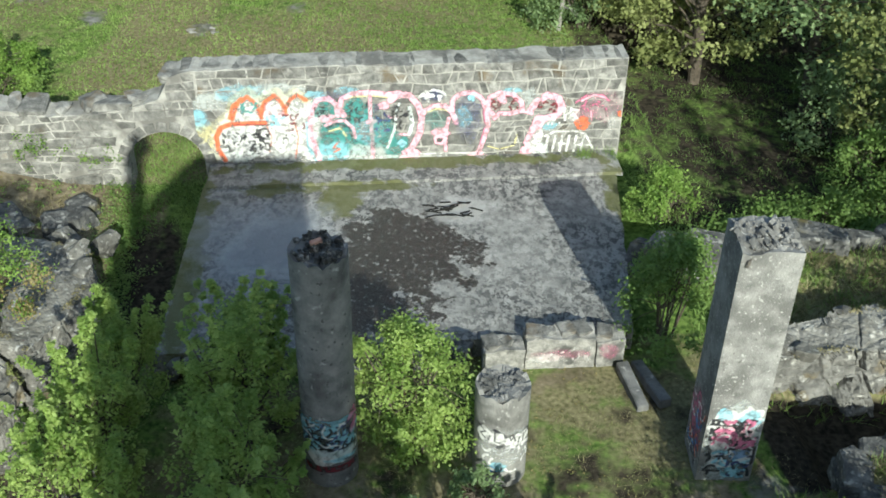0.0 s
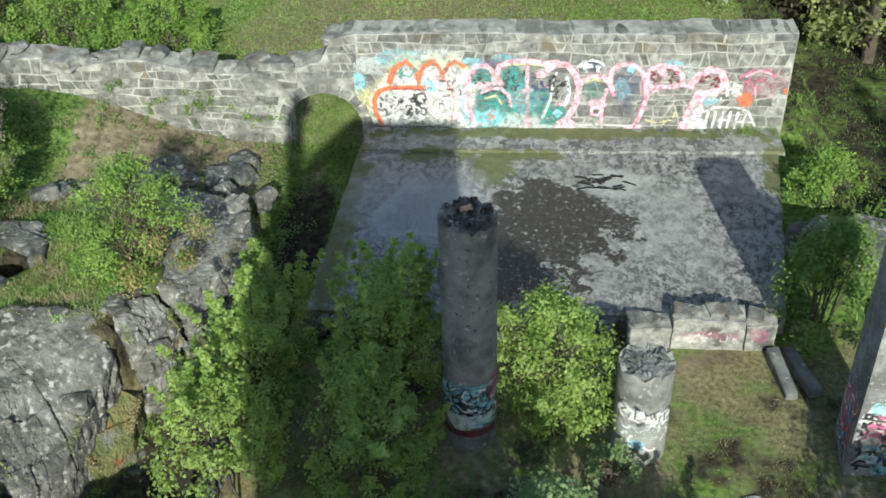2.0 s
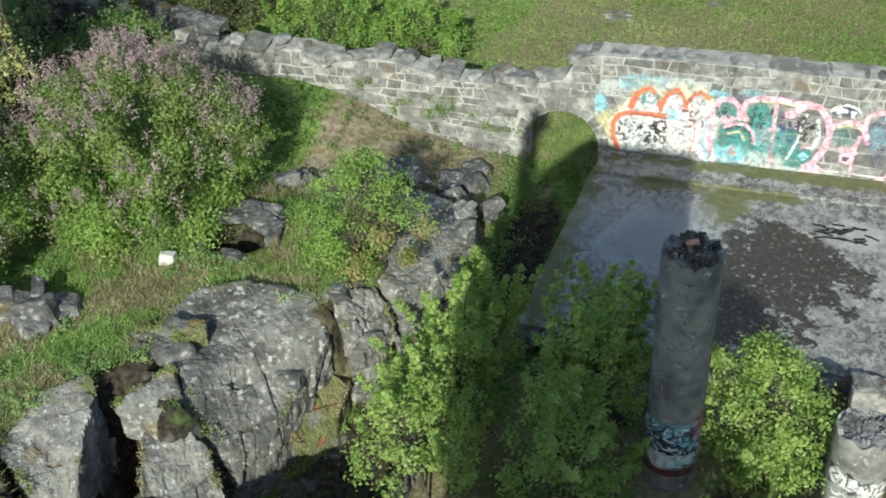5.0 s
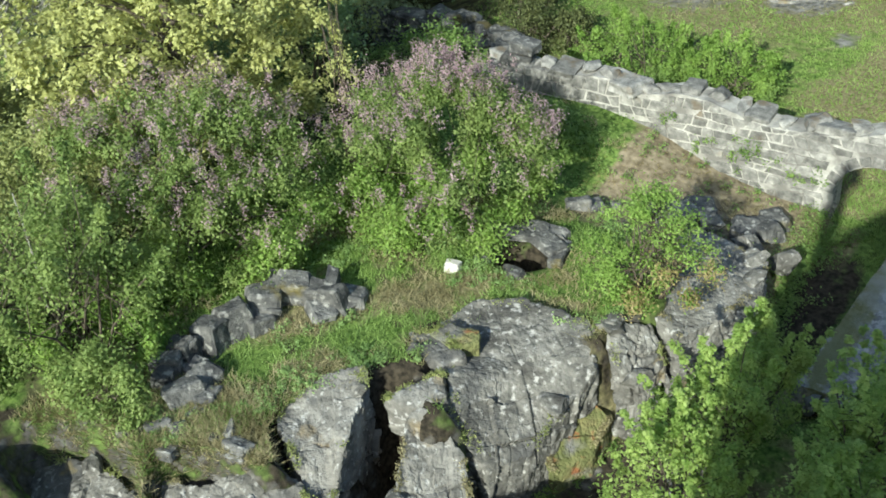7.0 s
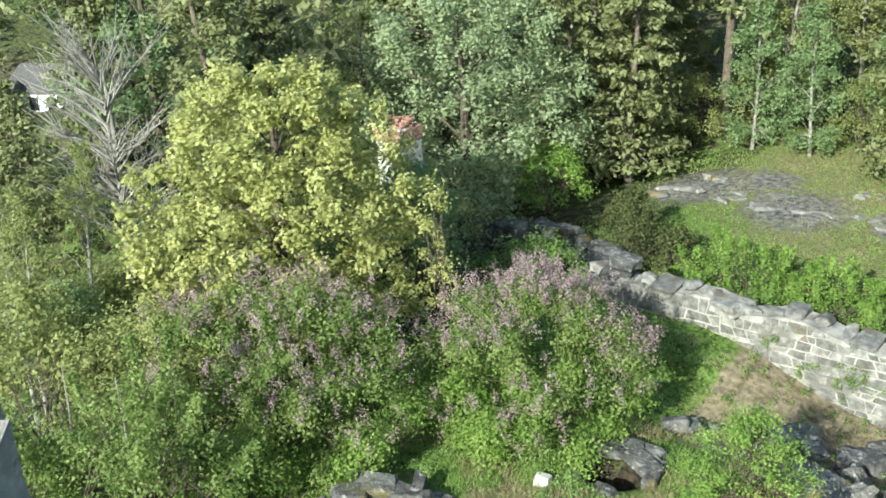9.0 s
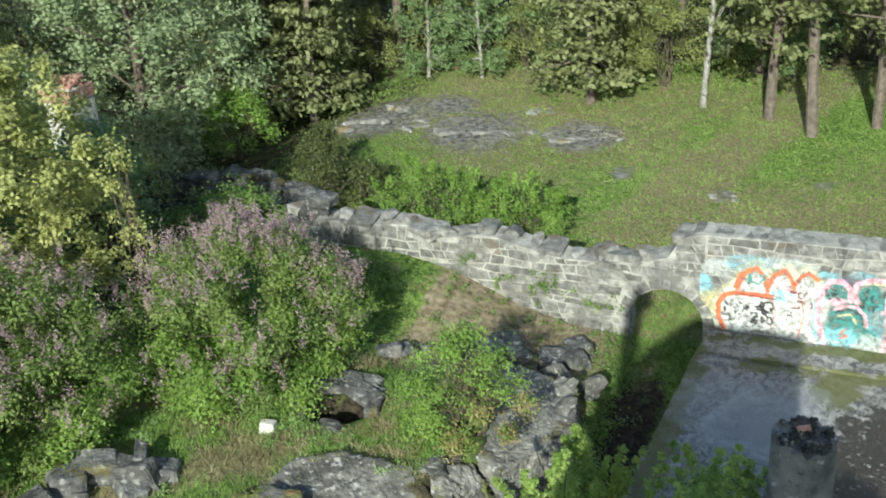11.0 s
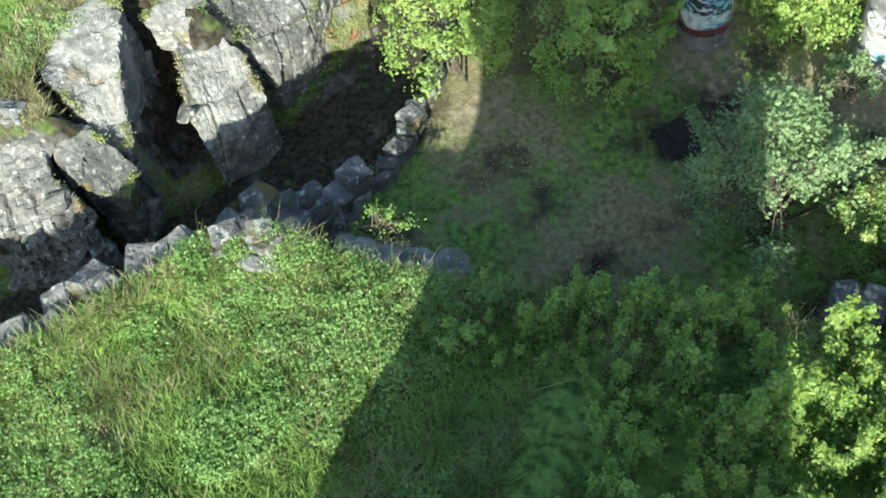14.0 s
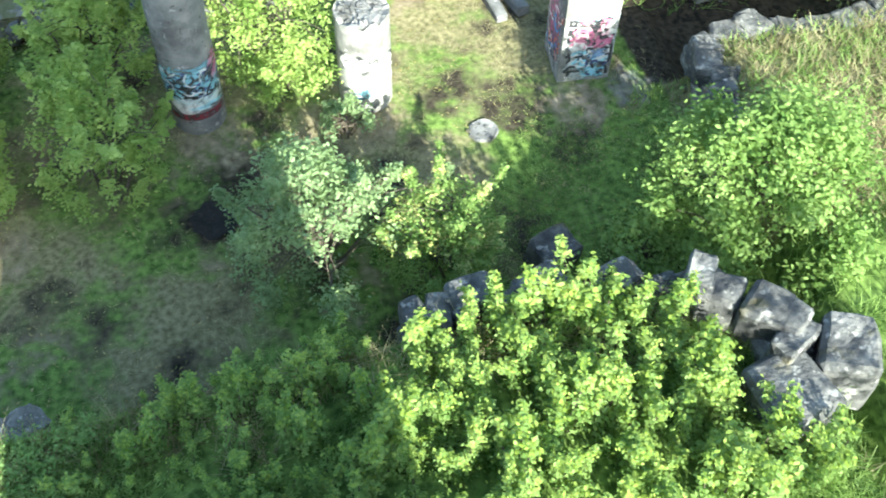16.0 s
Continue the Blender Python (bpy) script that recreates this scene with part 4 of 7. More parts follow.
class Sheet:
    """A sheet of paint over a surface: strokes are drawn in metres, then laid on the relief."""

    def __init__(self, u0, u1, v0, v1, step):
        self.us, self.vs = np.arange(u0, u1, step), np.arange(v0, v1, step)
        self.U, self.V = np.meshgrid(self.us, self.vs, indexing="ij")
        self.col = np.zeros((*self.U.shape, 3))
        self.alpha = np.zeros(self.U.shape)
        self.step = step

    def _lay(self, colour, a):
        c = np.array(COLOURS[colour])
        tot = a + self.alpha * (1 - a)
        safe = np.maximum(tot, 1e-6)
        self.col = (c * a[..., None] + self.col * (self.alpha * (1 - a))[..., None]) / safe[..., None]
        self.alpha = tot

    def line(self, colour, width, *pts, a=1.0):
        best = np.full(self.U.shape, 1e9)
        for (x0, y0), (x1, y1) in zip(pts, pts[1:] if len(pts) > 1 else pts):
            dx, dy = x1 - x0, y1 - y0
            t = np.clip(((self.U - x0) * dx + (self.V - y0) * dy) / (dx * dx + dy * dy + 1e-9), 0, 1)
            best = np.minimum(best, np.hypot(self.U - x0 - t * dx, self.V - y0 - t * dy))
        s = self.step
        self._lay(colour, a * np.clip((width / 2 - best) / s + 0.5, 0, 1))

    def patch(self, colour, cx, cy, rx, ry, a=0.8, seed=0.0):
        d = np.hypot((self.U - cx) / rx, (self.V - cy) / ry) + 0.28 * smooth_noise(self.U, self.V, 3.0 / max(rx, ry), seed) + 0.18 * smooth_noise(self.U, self.V, 11.0, seed)
        self._lay(colour, a * np.clip((1 - d) * 4, 0, 1))

    def scrawl(self, colour, width, x0, x1, y0, y1, n, seed, a=1.0):
        """A tangle of short bent strokes, as unreadable tags are."""
        rnd = random.Random(seed)
        for _ in range(n):
            x, y = rnd.uniform(x0, x1), rnd.uniform(y0, y1)
            r = 0.16 * min(x1 - x0, y1 - y0) * rnd.uniform(0.6, 1.8)
            a0 = rnd.uniform(0, 6.28)
            turn = rnd.uniform(-2.4, 2.4)
            pts = [(min(x1, max(x0, x + r * math.cos(a0 + turn * k / 4) * k / 3)), min(y1, max(y0, y + r * math.sin(a0 + turn * k / 4) * k / 3))) for k in range(5)]
            self.line(colour, width, *pts, a=a)

    def lay(self, name, parent, place, label=""):
        keep = self.alpha > 0.02
        k = keep[:-1, :-1] | keep[1:, :-1] | keep[1:, 1:] | keep[:-1, 1:]
        ids = np.arange(self.U.size).reshape(self.U.shape)
        q = np.stack([ids[:-1, :-1], ids[1:, :-1], ids[1:, 1:], ids[:-1, 1:]], -1)[k]
        used = np.unique(q)
        remap = np.zeros(self.U.size, int)
        remap[used] = np.arange(len(used))
        co = place(self.U.ravel()[used], self.V.ravel()[used])
        me = mesh_of(name, co, [tuple(f) for f in remap[q].tolist()])
        at = me.color_attributes.new("paint", "FLOAT_COLOR", "POINT")
        at.data.foreach_set("color", np.concatenate([self.col.reshape(-1, 3)[used], self.alpha.ravel()[used][:, None]], 1).astype(np.float32).ravel())
        me.materials.append(PAINT)
        return part(name, me, None, parent, label)


# ---- the long wall's paint ----
def wall_place(u, v):
    y = np.full(u.shape, WALL_Y - 0.005)
    for pts, proud in STONE_FACES:
        sel = np.nonzero((u > pts[0][0] - 0.1) & (u < pts[2][0] + 0.1) & (v > pts[1][1] - 0.15) & (v < pts[4][1] + 0.15))[0]
        if len(sel):
            inside = np.ones(len(sel), bool)
            for (xa, za), (xb, zb_) in zip(pts, pts[1:] + pts[:1]):
                inside &= (xb - xa) * (v[sel] - za) - (zb_ - za) * (u[sel] - xa) > -0.012
            y[sel[inside]] = WALL_Y - proud - 0.011
    return np.stack([u, y, v], 1)


lay_stones(wall_north, -3.38, 6.27, -0.1, 3, 520, 0.235, skip=near_arch)
lay_stones(wall_west, -10.4, -3.4, -0.2, 8, 420, 0.215, skip=near_arch)
lay_stones(wall_west, -14.4, -10.4, 0.2, 9, 80, 0.3)
sh = Sheet(-3.5, 6.26, 0.5, 2.6, 0.022)
sh.patch("sky", -3.45, 1.65, 0.28, 0.3, 0.7, 1)
sh.patch("pale", -3.11, 2.12, 0.4, 0.25, 0.5, 2)
sh.patch("yellow", -3.27, 1.22, 0.3, 0.4, 0.4, 3)
sh.patch("sky", -2.37, 2.31, 0.7, 0.22, 0.45, 4)
sh.patch("pale", -1.53, 2.35, 0.6, 0.2, 0.5, 5)
sh.patch("sky", -0.09, 2.3, 0.3, 0.1, 0.5, 5)
sh.patch("white", -2.47, 1.27, 0.75, 0.75, 0.8, 3.4)
sh.patch("white", -1.92, 1.48, 0.6, 0.85, 0.8, 5.0)
sh.patch("white", -1.27, 1.37, 0.6, 0.9, 0.8, 7.0)
sh.patch("white", -1.63, 1.0, 0.9, 0.5, 0.8, 6.0)
sh.patch("white", -1.01, 1.29, 0.4, 0.8, 0.8, 7.8)
sh.patch("pale", -2.66, 0.73, 0.7, 0.2, 0.7, 7)
sh.line("yellow", 0.24, (-3.17, 0.68), (-3.22, 1.07), (-3.15, 1.41), (-2.9, 1.63), (-2.68, 1.81), (-2.59, 2.13), (-2.27, 2.34), (-2.04, 2.08), (-1.83, 2.25), (-1.63, 2.3), (-1.48, 2.09), (-1.24, 2.29), (-0.99, 2.11), a=0.25)
sh.line("orange", 0.12, (-2.93, 0.6), (-3.05, 0.87), (-3.07, 1.22), (-2.95, 1.45), (-2.71, 1.54), (-1.95, 1.55))
sh.line("orange", 0.09, (-2.67, 1.65), (-2.55, 1.99), (-2.29, 2.22), (-2.13, 2.04), (-2.01, 1.67))
sh.line("orange", 0.12, (-2.71, 1.69), (-2.6, 1.99), (-2.42, 2.15))
sh.line("orange", 0.096, (-2.05, 1.77), (-1.91, 2.06), (-1.7, 2.23), (-1.55, 2.05), (-1.45, 1.77))
sh.line("orange", 0.108, (-2.02, 1.78), (-1.91, 2.04))
sh.line("orange", 0.084, (-1.5, 1.82), (-1.35, 2.11), (-1.18, 2.22), (-0.99, 2.08))
sh.patch("white", -2.28, 1.9, 0.2, 0.18, 0.95, 1)
sh.patch("pink", -1.73, 1.83, 0.22, 0.25, 0.5, 2)
sh.patch("white", -1.72, 1.92, 0.16, 0.16, 0.8, 3)
sh.patch("white", -1.24, 1.83, 0.2, 0.25, 0.8, 4)
sh.scrawl("teal", 0.05, -2.46, -2.1, 1.8, 2.08, 9, 3)
sh.scrawl("sky", 0.07, -1.92, -1.48, 1.48, 1.72, 9, 4)
sh.line("maroon", 0.03, (-2.65, 1.52), (-1.86, 1.49))
sh.line("orange", 0.024, (-1.92, 1.48), (-1.82, 1.16), (-1.9, 0.78))
sh.line("orange", 0.03, (-1.29, 1.53), (-1.22, 1.14), (-1.32, 0.6))
sh.scrawl("black", 0.05, -2.92, -1.88, 0.82, 1.4, 34, 5)
sh.scrawl("black", 0.04, -2.79, -1.94, 0.74, 1.25, 22, 6)
sh.scrawl("grey", 0.05, -2.87, -1.86, 0.66, 1.4, 20, 7)
sh.scrawl("white", 0.04, -2.93, -1.86, 0.67, 1.4, 16, 71)
sh.scrawl("maroon", 0.04, -1.54, -1.04, 1.31, 1.74, 10, 8)
sh.scrawl("black", 0.04, -1.56, -1.41, 1.08, 1.23, 3, 9)
sh.patch("teal", -0.58, 1.8, 0.42, 0.35, 0.8, 6.428571428571429)
sh.patch("teal", -0.27, 1.26, 0.5, 0.4, 0.8, 7.142857142857143)
sh.patch("teal", -0.49, 0.8, 0.5, 0.4, 0.8, 6.714285714285714)
sh.patch("teal", -0.02, 0.86, 0.45, 0.35, 0.8, 7.714285714285714)
sh.patch("teal", 0.15, 1.77, 0.4, 0.35, 0.8, 8.0)
sh.patch("sky", -0.5, 0.72, 0.5, 0.3, 0.6, 3)
sh.patch("pale", 0.39, 0.68, 0.6, 0.3, 0.55, 6)
sh.patch("sky", 0.4, 1.23, 0.4, 0.4, 0.35, 8)
sh.line("pink", 0.128, (-0.3, 1.68), (-0.31, 1.94), (-0.5, 2.11), (-0.73, 2.1), (-0.89, 1.81), (-0.95, 1.36), (-0.88, 0.97), (-0.78, 0.53))
sh.line("sky", 0.05, (-1.01, 1.52), (-1.02, 0.9), (-0.85, 0.5))
sh.patch("pink", -0.55, 1.61, 0.2, 0.12, 0.9, 1)
sh.line("pink", 0.068, (-0.6, 1.42), (-0.39, 1.53), (-0.16, 1.54), (0.04, 1.32), (0.07, 1.09))
sh.line("yellow", 0.04, (-0.52, 1.27), (-0.27, 1.35), (-0.14, 1.14))
sh.line("teal", 0.07, (-0.48, 1.19), (-0.24, 1.26))
sh.line("black", 0.04, (-0.57, 1.35), (-0.33, 1.47), (-0.06, 1.36), (-0.01, 1.13))
sh.line("orange", 0.036, (-0.35, 0.95), (-0.44, 0.84), (-0.29, 0.79), (-0.43, 0.72))
sh.scrawl("black", 0.04, -0.82, -0.37, 1.66, 1.91, 10, 11)
sh.line("pink", 0.128, (-0.17, 1.67), (-0.26, 1.86), (-0.2, 2.09), (0.07, 2.21), (0.43, 2.23), (0.83, 2.16), (1.09, 2.19))
sh.line("yellow", 0.032, (-0.03, 2.12), (0.43, 2.15), (0.89, 2.08))
sh.line("pink", 0.085, (0.44, 2.17), (0.43, 1.61), (0.46, 1.15), (0.47, 0.56))
sh.patch("pink", 0.44, 1.48, 0.14, 0.08, 0.9, 2)
sh.scrawl("teal", 0.06, -0.12, 0.36, 1.56, 1.99, 12, 12)
sh.scrawl("black", 0.04, -0.13, 0.36, 1.48, 1.99, 10, 13)
sh.patch("teal", 0.67, 1.22, 0.35, 0.5, 0.6, 4)
sh.patch("teal", 1.01, 0.82, 0.3, 0.4, 0.8, 5)
sh.patch("pink", 0.72, 1.89, 0.16, 0.12, 0.9, 3)
sh.line("pink", 0.076, (0.85, 1.6), (1.02, 1.57))
sh.line("pale", 0.06, (0.8, 0.78), (0.98, 1.28), (1.03, 1.74), (1.09, 1.93))
sh.line("pink", 0.06, (1.08, 1.13), (1.32, 1.12))
sh.line("pink", 0.153, (0.89, 2.01), (1.09, 2.15), (1.33, 2.12), (1.52, 1.87), (1.61, 1.57), (1.56, 1.15), (1.38, 0.76), (1.15, 0.49))
sh.patch("pink", 1.35, 0.6, 0.25, 0.15, 0.95, 4)
sh.line("pale", 0.1, (1.32, 1.81), (1.39, 1.42), (1.32, 1.12))
sh.scrawl("black", 0.05, 0.88, 1.36, 1.29, 1.95, 16, 14)
sh.scrawl("navy", 0.05, 0.54, 0.86, 1.23, 1.9, 10, 15)
sh.patch("sky", 1.15, 0.89, 0.1, 0.1, 0.9, 2)
sh.line("pink", 0.119, (1.59, 1.49), (1.66, 1.7), (1.86, 1.85), (2.13, 1.84), (2.3, 1.66), (2.39, 1.42))
sh.line("yellow", 0.032, (1.73, 1.68), (1.96, 1.77), (2.17, 1.71))
sh.line("pink", 0.093, (2.22, 1.51), (2.16, 1.16), (2.16, 0.65))
sh.patch("pink", 2.04, 1.13, 0.22, 0.16, 0.85, 5)
sh.line("pink", 0.068, (1.91, 1.0), (2.04, 1.09), (2.16, 0.99), (2.07, 0.84), (1.93, 0.87), (1.91, 1.0))
sh.patch("teal", 1.9, 1.48, 0.3, 0.25, 0.35, 6)
sh.line("white", 0.05, (1.59, 0.59), (2.18, 0.59), (3.08, 0.57))
sh.line("pink", 0.119, (2.39, 1.38), (2.3, 1.69), (2.3, 1.96), (2.46, 2.12), (2.73, 2.16), (2.96, 2.01), (3.1, 1.66), (3.14, 1.28), (3.04, 0.89), (2.91, 0.5))
sh.line("rose", 0.03, (3.01, 1.74), (3.07, 1.28), (2.97, 0.81))
sh.patch("navy", 2.68, 1.45, 0.35, 0.6, 0.35, 7)
sh.patch("sky", 2.73, 2.02, 0.1, 0.1, 0.9, 2)
sh.patch("sky", 2.58, 1.53, 0.2, 0.3, 0.3, 9)
sh.patch("pink", 2.91, 0.51, 0.25, 0.1, 0.9, 2)
sh.line("pink", 0.119, (3.24, 1.57), (3.1, 1.75), (3.14, 2.0), (3.37, 2.11), (3.68, 2.07), (3.89, 1.86), (3.92, 1.65), (3.63, 1.58), (3.39, 1.59), (3.27, 1.47))
sh.patch("pink", 3.44, 1.95, 0.13, 0.12, 0.95, 1)
sh.scrawl("maroon", 0.04, 3.18, 3.81, 1.66, 2.02, 12, 16)
sh.line("pink", 0.076, (3.94, 1.62), (4.15, 1.55))
sh.line("pink", 0.17, (4.11, 1.64), (4.23, 1.86), (4.49, 2.03), (4.74, 1.94), (4.84, 1.71), (4.74, 1.49), (4.47, 1.42), (4.31, 1.31))
sh.line("pink", 0.272, (4.33, 1.39), (4.18, 0.96), (4.03, 0.49))
sh.scrawl("maroon", 0.05, 4.28, 4.71, 1.58, 1.87, 8, 17)
sh.line("yellow", 0.032, (3.15, 0.73), (3.43, 0.64), (3.78, 0.74), (3.83, 1.02))
sh.line("white", 0.07, (4.91, 1.66), (4.93, 1.36))
sh.line("white", 0.07, (4.92, 1.52), (5.05, 1.53))
sh.line("white", 0.07, (5.05, 1.67), (5.07, 1.36))
sh.line("white", 0.07, (5.13, 1.36), (5.11, 1.63), (5.23, 1.6), (5.13, 1.5), (5.25, 1.35))
sh.patch("orange", 5.35, 1.27, 0.18, 0.2, 0.9, 3)
sh.patch("rose", 5.39, 1.58, 0.3, 0.2, 0.25, 4)
sh.line("rose", 0.05, (5.16, 1.82), (5.42, 2.0), (5.76, 1.98), (5.92, 1.83))
sh.line("pink", 0.051, (5.29, 1.85), (5.56, 1.99), (5.84, 1.9))
sh.line("pink", 0.043, (5.53, 1.57), (5.56, 1.34))
sh.patch("rose", 5.86, 1.71, 0.4, 0.4, 0.15, 5)
sh.scrawl("rose", 0.04, 5.25, 5.91, 1.58, 1.9, 10, 18, 0.8)
sh.patch("sky", 4.55, 1.22, 0.2, 0.12, 0.5, 3)
sh.scrawl("white", 0.05, 4.41, 4.81, 1.23, 1.41, 6, 19)
sh.patch("white", 4.3, 0.76, 0.18, 0.4, 0.9, 6)
sh.patch("pale", 4.42, 0.6, 0.2, 0.25, 0.8, 7)
sh.line("white", 0.07, (4.52, 0.55), (4.57, 0.95))
sh.line("white", 0.07, (4.69, 0.54), (4.74, 0.94))
sh.line("white", 0.07, (4.86, 0.54), (4.9, 0.93))
sh.line("white", 0.07, (5.03, 0.53), (5.07, 0.93))
sh.line("white", 0.07, (5.2, 0.52), (5.24, 0.92))
sh.line("white", 0.07, (5.38, 0.52), (5.41, 0.91))
sh.line("white", 0.06, (4.5, 0.95), (4.7, 1.06), (5.15, 1.06), (5.44, 0.99), (5.65, 0.58))
sh.line("white", 0.06, (4.83, 0.74), (4.97, 0.73))
sh.line("white", 0.06, (5.26, 0.68), (5.57, 0.67))
sh.scrawl("white", 0.05, 4.14, 4.48, 0.45, 0.75, 6, 20)
sh.patch("orange", 6.23, 1.48, 0.08, 0.1, 0.9, 1)
sh.patch("white", 6.04, 1.32, 0.1, 0.3, 0.4, 2)
sh.patch("navy", 1.86, 2.12, 0.35, 0.17, 0.6, 2)
sh.line("white", 0.06, (1.53, 2.06), (1.66, 2.2), (1.86, 2.25), (2.09, 2.19), (2.17, 2.04))
sh.scrawl("white", 0.06, 1.59, 2.09, 1.96, 2.19, 12, 23)
sh.patch("sky", 3.64, 2.17, 0.3, 0.08, 0.5, 2)
sh.patch("pale", 4.05, 2.01, 0.2, 0.2, 0.4, 3)
sh.patch("white", -1.52, 0.65, 0.35, 0.06, 0.5, 0.0)
sh.patch("white", -0.71, 0.61, 0.35, 0.06, 0.5, 1.7)
sh.patch("white", 0.11, 0.58, 0.35, 0.06, 0.5, 3.4)
sh.patch("white", 0.93, 0.54, 0.35, 0.06, 0.5, 5.1)
sh.patch("white", 1.76, 0.51, 0.35, 0.06, 0.5, 6.8)
sh.patch("white", 2.6, 0.47, 0.35, 0.06, 0.5, 8.5)
sh.patch("white", 3.44, 0.44, 0.35, 0.06, 0.5, 10.2)
sh.patch("white", 4.29, 0.4, 0.35, 0.06, 0.5, 11.9)
sh.patch("white", 5.14, 0.36, 0.35, 0.06, 0.5, 13.6)
sh.patch("navy", -0.49, 2.17, 0.5, 0.1, 0.3, 2)
sh.patch("sky", -0.75, 2.22, 0.3, 0.1, 0.6, 3)
sh.lay("graffiti", wall_north, wall_place, "pink bubble letters, orange humps and white tags in spray paint")



# ---- columns and pillar ----
def round_shaft(radius, height, seed, facets=40, jag=0.06, lean=0.0):
    """A cast shaft: faint board marks and chips, with a broken rim at the top."""
    b = bmesh.new()
    rows = 26
    rings = []
    for i in range(rows + 1):
        t = i / rows
        ring = []
        for k in range(facets):
            a = 2 * math.pi * k / facets
            d = Vector((math.cos(a), math.sin(a), 0))
            z = height * t
            if i == rows:
                z += jag * noise.noise(Vector((3 * d.x + seed, 3 * d.y, 1))) + 0.5 * jag * noise.noise(Vector((11 * d.x + seed, 11 * d.y, 4)))
            r = radius * (1 + 0.012 * noise.noise(Vector((2 * d.x + seed, 2 * d.y, z * 1.3))) + 0.006 * noise.noise(Vector((9 * d.x, 9 * d.y + seed, z * 5))))
            if i % 6 == 5:
                r *= 0.994
            ring.append(b.verts.new((r * d.x, r * d.y, z)))
        rings.append(ring)
    for r1, r2 in zip(rings, rings[1:]):
        for k in range(facets):
            b.faces.new((r1[k], r1[(k + 1) % facets], r2[(k + 1) % facets], r2[k]))
    inner = [b.verts.new((v.co.x * 0.8, v.co.y * 0.8, v.co.z - 0.03)) for v in rings[-1]]
    for k in range(facets):
        b.faces.new((rings[-1][k], rings[-1][(k + 1) % facets], inner[(k + 1) % facets], inner[k]))
    b.faces.new(inner)
    return b


def cyl_place(radius):
    """Paint on a shaft: u runs round the side that faces the tower, v upwards."""
    def place(u, v):
        a = -math.pi / 2 + u / radius
        r = radius * 1.02 + 0.004
        return np.stack([r * np.cos(a), r * np.sin(a), v], 1)
    return place


TALL = (-0.56, 12.68)
tall = thing("round_column", "tall round grey concrete column with a broken top and graffiti foot", "column", pose(*TALL, 0))
part("shaft", round_shaft(0.435, 4.5, 3.0, jag=0.10), DARK_CONCRETE, tall)
rnd = random.Random(4)
b = bmesh.new()
for i in range(70):
    a, r = rnd.uniform(0, 6.28), 0.375 * math.sqrt(rnd.random())
    s = rnd.uniform(0.03, 0.085)
    mtx = pose(r * math.cos(a), r * math.sin(a), 4.48 + rnd.uniform(-0.02, 0.06), rnd.uniform(0, 90), rnd.uniform(0, 90), rnd.uniform(0, 90)) @ Matrix.Diagonal((s * 1.3, s, s * 0.7, 1))
    bmesh.ops.create_cube(b, size=1.0, matrix=mtx)
roughen(b, 0.02, 14)
top_rubble = part("broken_top", b, BROKEN, tall, "dark crumbling concrete rubble")
for i, (bx, by, rz) in enumerate(((-0.02, 0.05, 20),)):
    part("brick", box_bm(-0.09, 0.09, -0.04, 0.04, -0.03, 0.03, 0.008), BRICK, top_rubble, "loose red brick", pose(bx, by, 4.58, 8, -6, rz))
sh = Sheet(-0.72, 0.72, 0.12, 1.75, 0.014)
sh.patch("sky", -0.05, 1.05, 0.62, 0.45, 0.75, 1.0)
sh.patch("pale", 0.1, 0.72, 0.55, 0.2, 0.8, 2.0)
sh.patch("white", -0.15, 0.62, 0.3, 0.13, 0.8, 3.0)
sh.patch("sky", 0.0, 1.45, 0.6, 0.08, 0.5, 4.0)
sh.patch("rose", 0.45, 1.35, 0.16, 0.3, 0.6, 5.0)
sh.scrawl("navy", 0.035, -0.45, 0.4, 0.85, 1.42, 26, 6)
sh.scrawl("black", 0.04, -0.45, 0.4, 0.85, 1.4, 30, 7)
sh.scrawl("white", 0.03, -0.5, 0.6, 0.6, 1.4, 12, 8)
sh.line("maroon", 0.14, (-0.42, 0.42), (0.45, 0.44), a=0.95)
sh.patch("sky", 0.2, 0.62, 0.3, 0.06, 0.8, 9.0)
sh.lay("graffiti", tall, cyl_place(0.435), "blue, white and black spray paint with a dark red band")

SHORT = (2.2, 12.46)
short = thing("round_column", "short broken round pale concrete column with white bubble graffiti", "column", pose(*SHORT, 0))
part("shaft", round_shaft(0.44, 1.92, 8.0, jag=0.09), MID_CONCRETE, short)
b = bmesh.new()
for i in range(120):
    a, r = rnd.uniform(0, 6.28), 0.38 * math.sqrt(rnd.random())
    s = rnd.uniform(0.04, 0.1)
    bmesh.ops.create_cube(b, size=1.0, matrix=pose(r * math.cos(a), r * math.sin(a), 1.88 + 0.1 * math.sin(3 * a) * r, rnd.uniform(0, 40), rnd.uniform(0, 40), rnd.uniform(0, 90)) @ Matrix.Diagonal((s * 1.3, s, s * 0.6, 1)))
roughen(b, 0.02, 12)
part("broken_top", b, DARK_CONCRETE, short, "weathered broken concrete top")
sh = Sheet(-0.64, 0.64, 0.06, 1.45, 0.014)
sh.patch("pale", 0.0, 0.75, 0.6, 0.5, 0.22, 1.5)
for i, cx in enumerate((-0.36, -0.13, 0.12, 0.36)):
    sh.patch("black", cx, 1.02 - 0.05 * i, 0.17, 0.21, 1.0, 0.1 * i)
for i, cx in enumerate((-0.36, -0.13, 0.12, 0.36)):
    sh.patch("white", cx, 1.02 - 0.05 * i, 0.145, 0.18, 1.0, 0.1 * i)
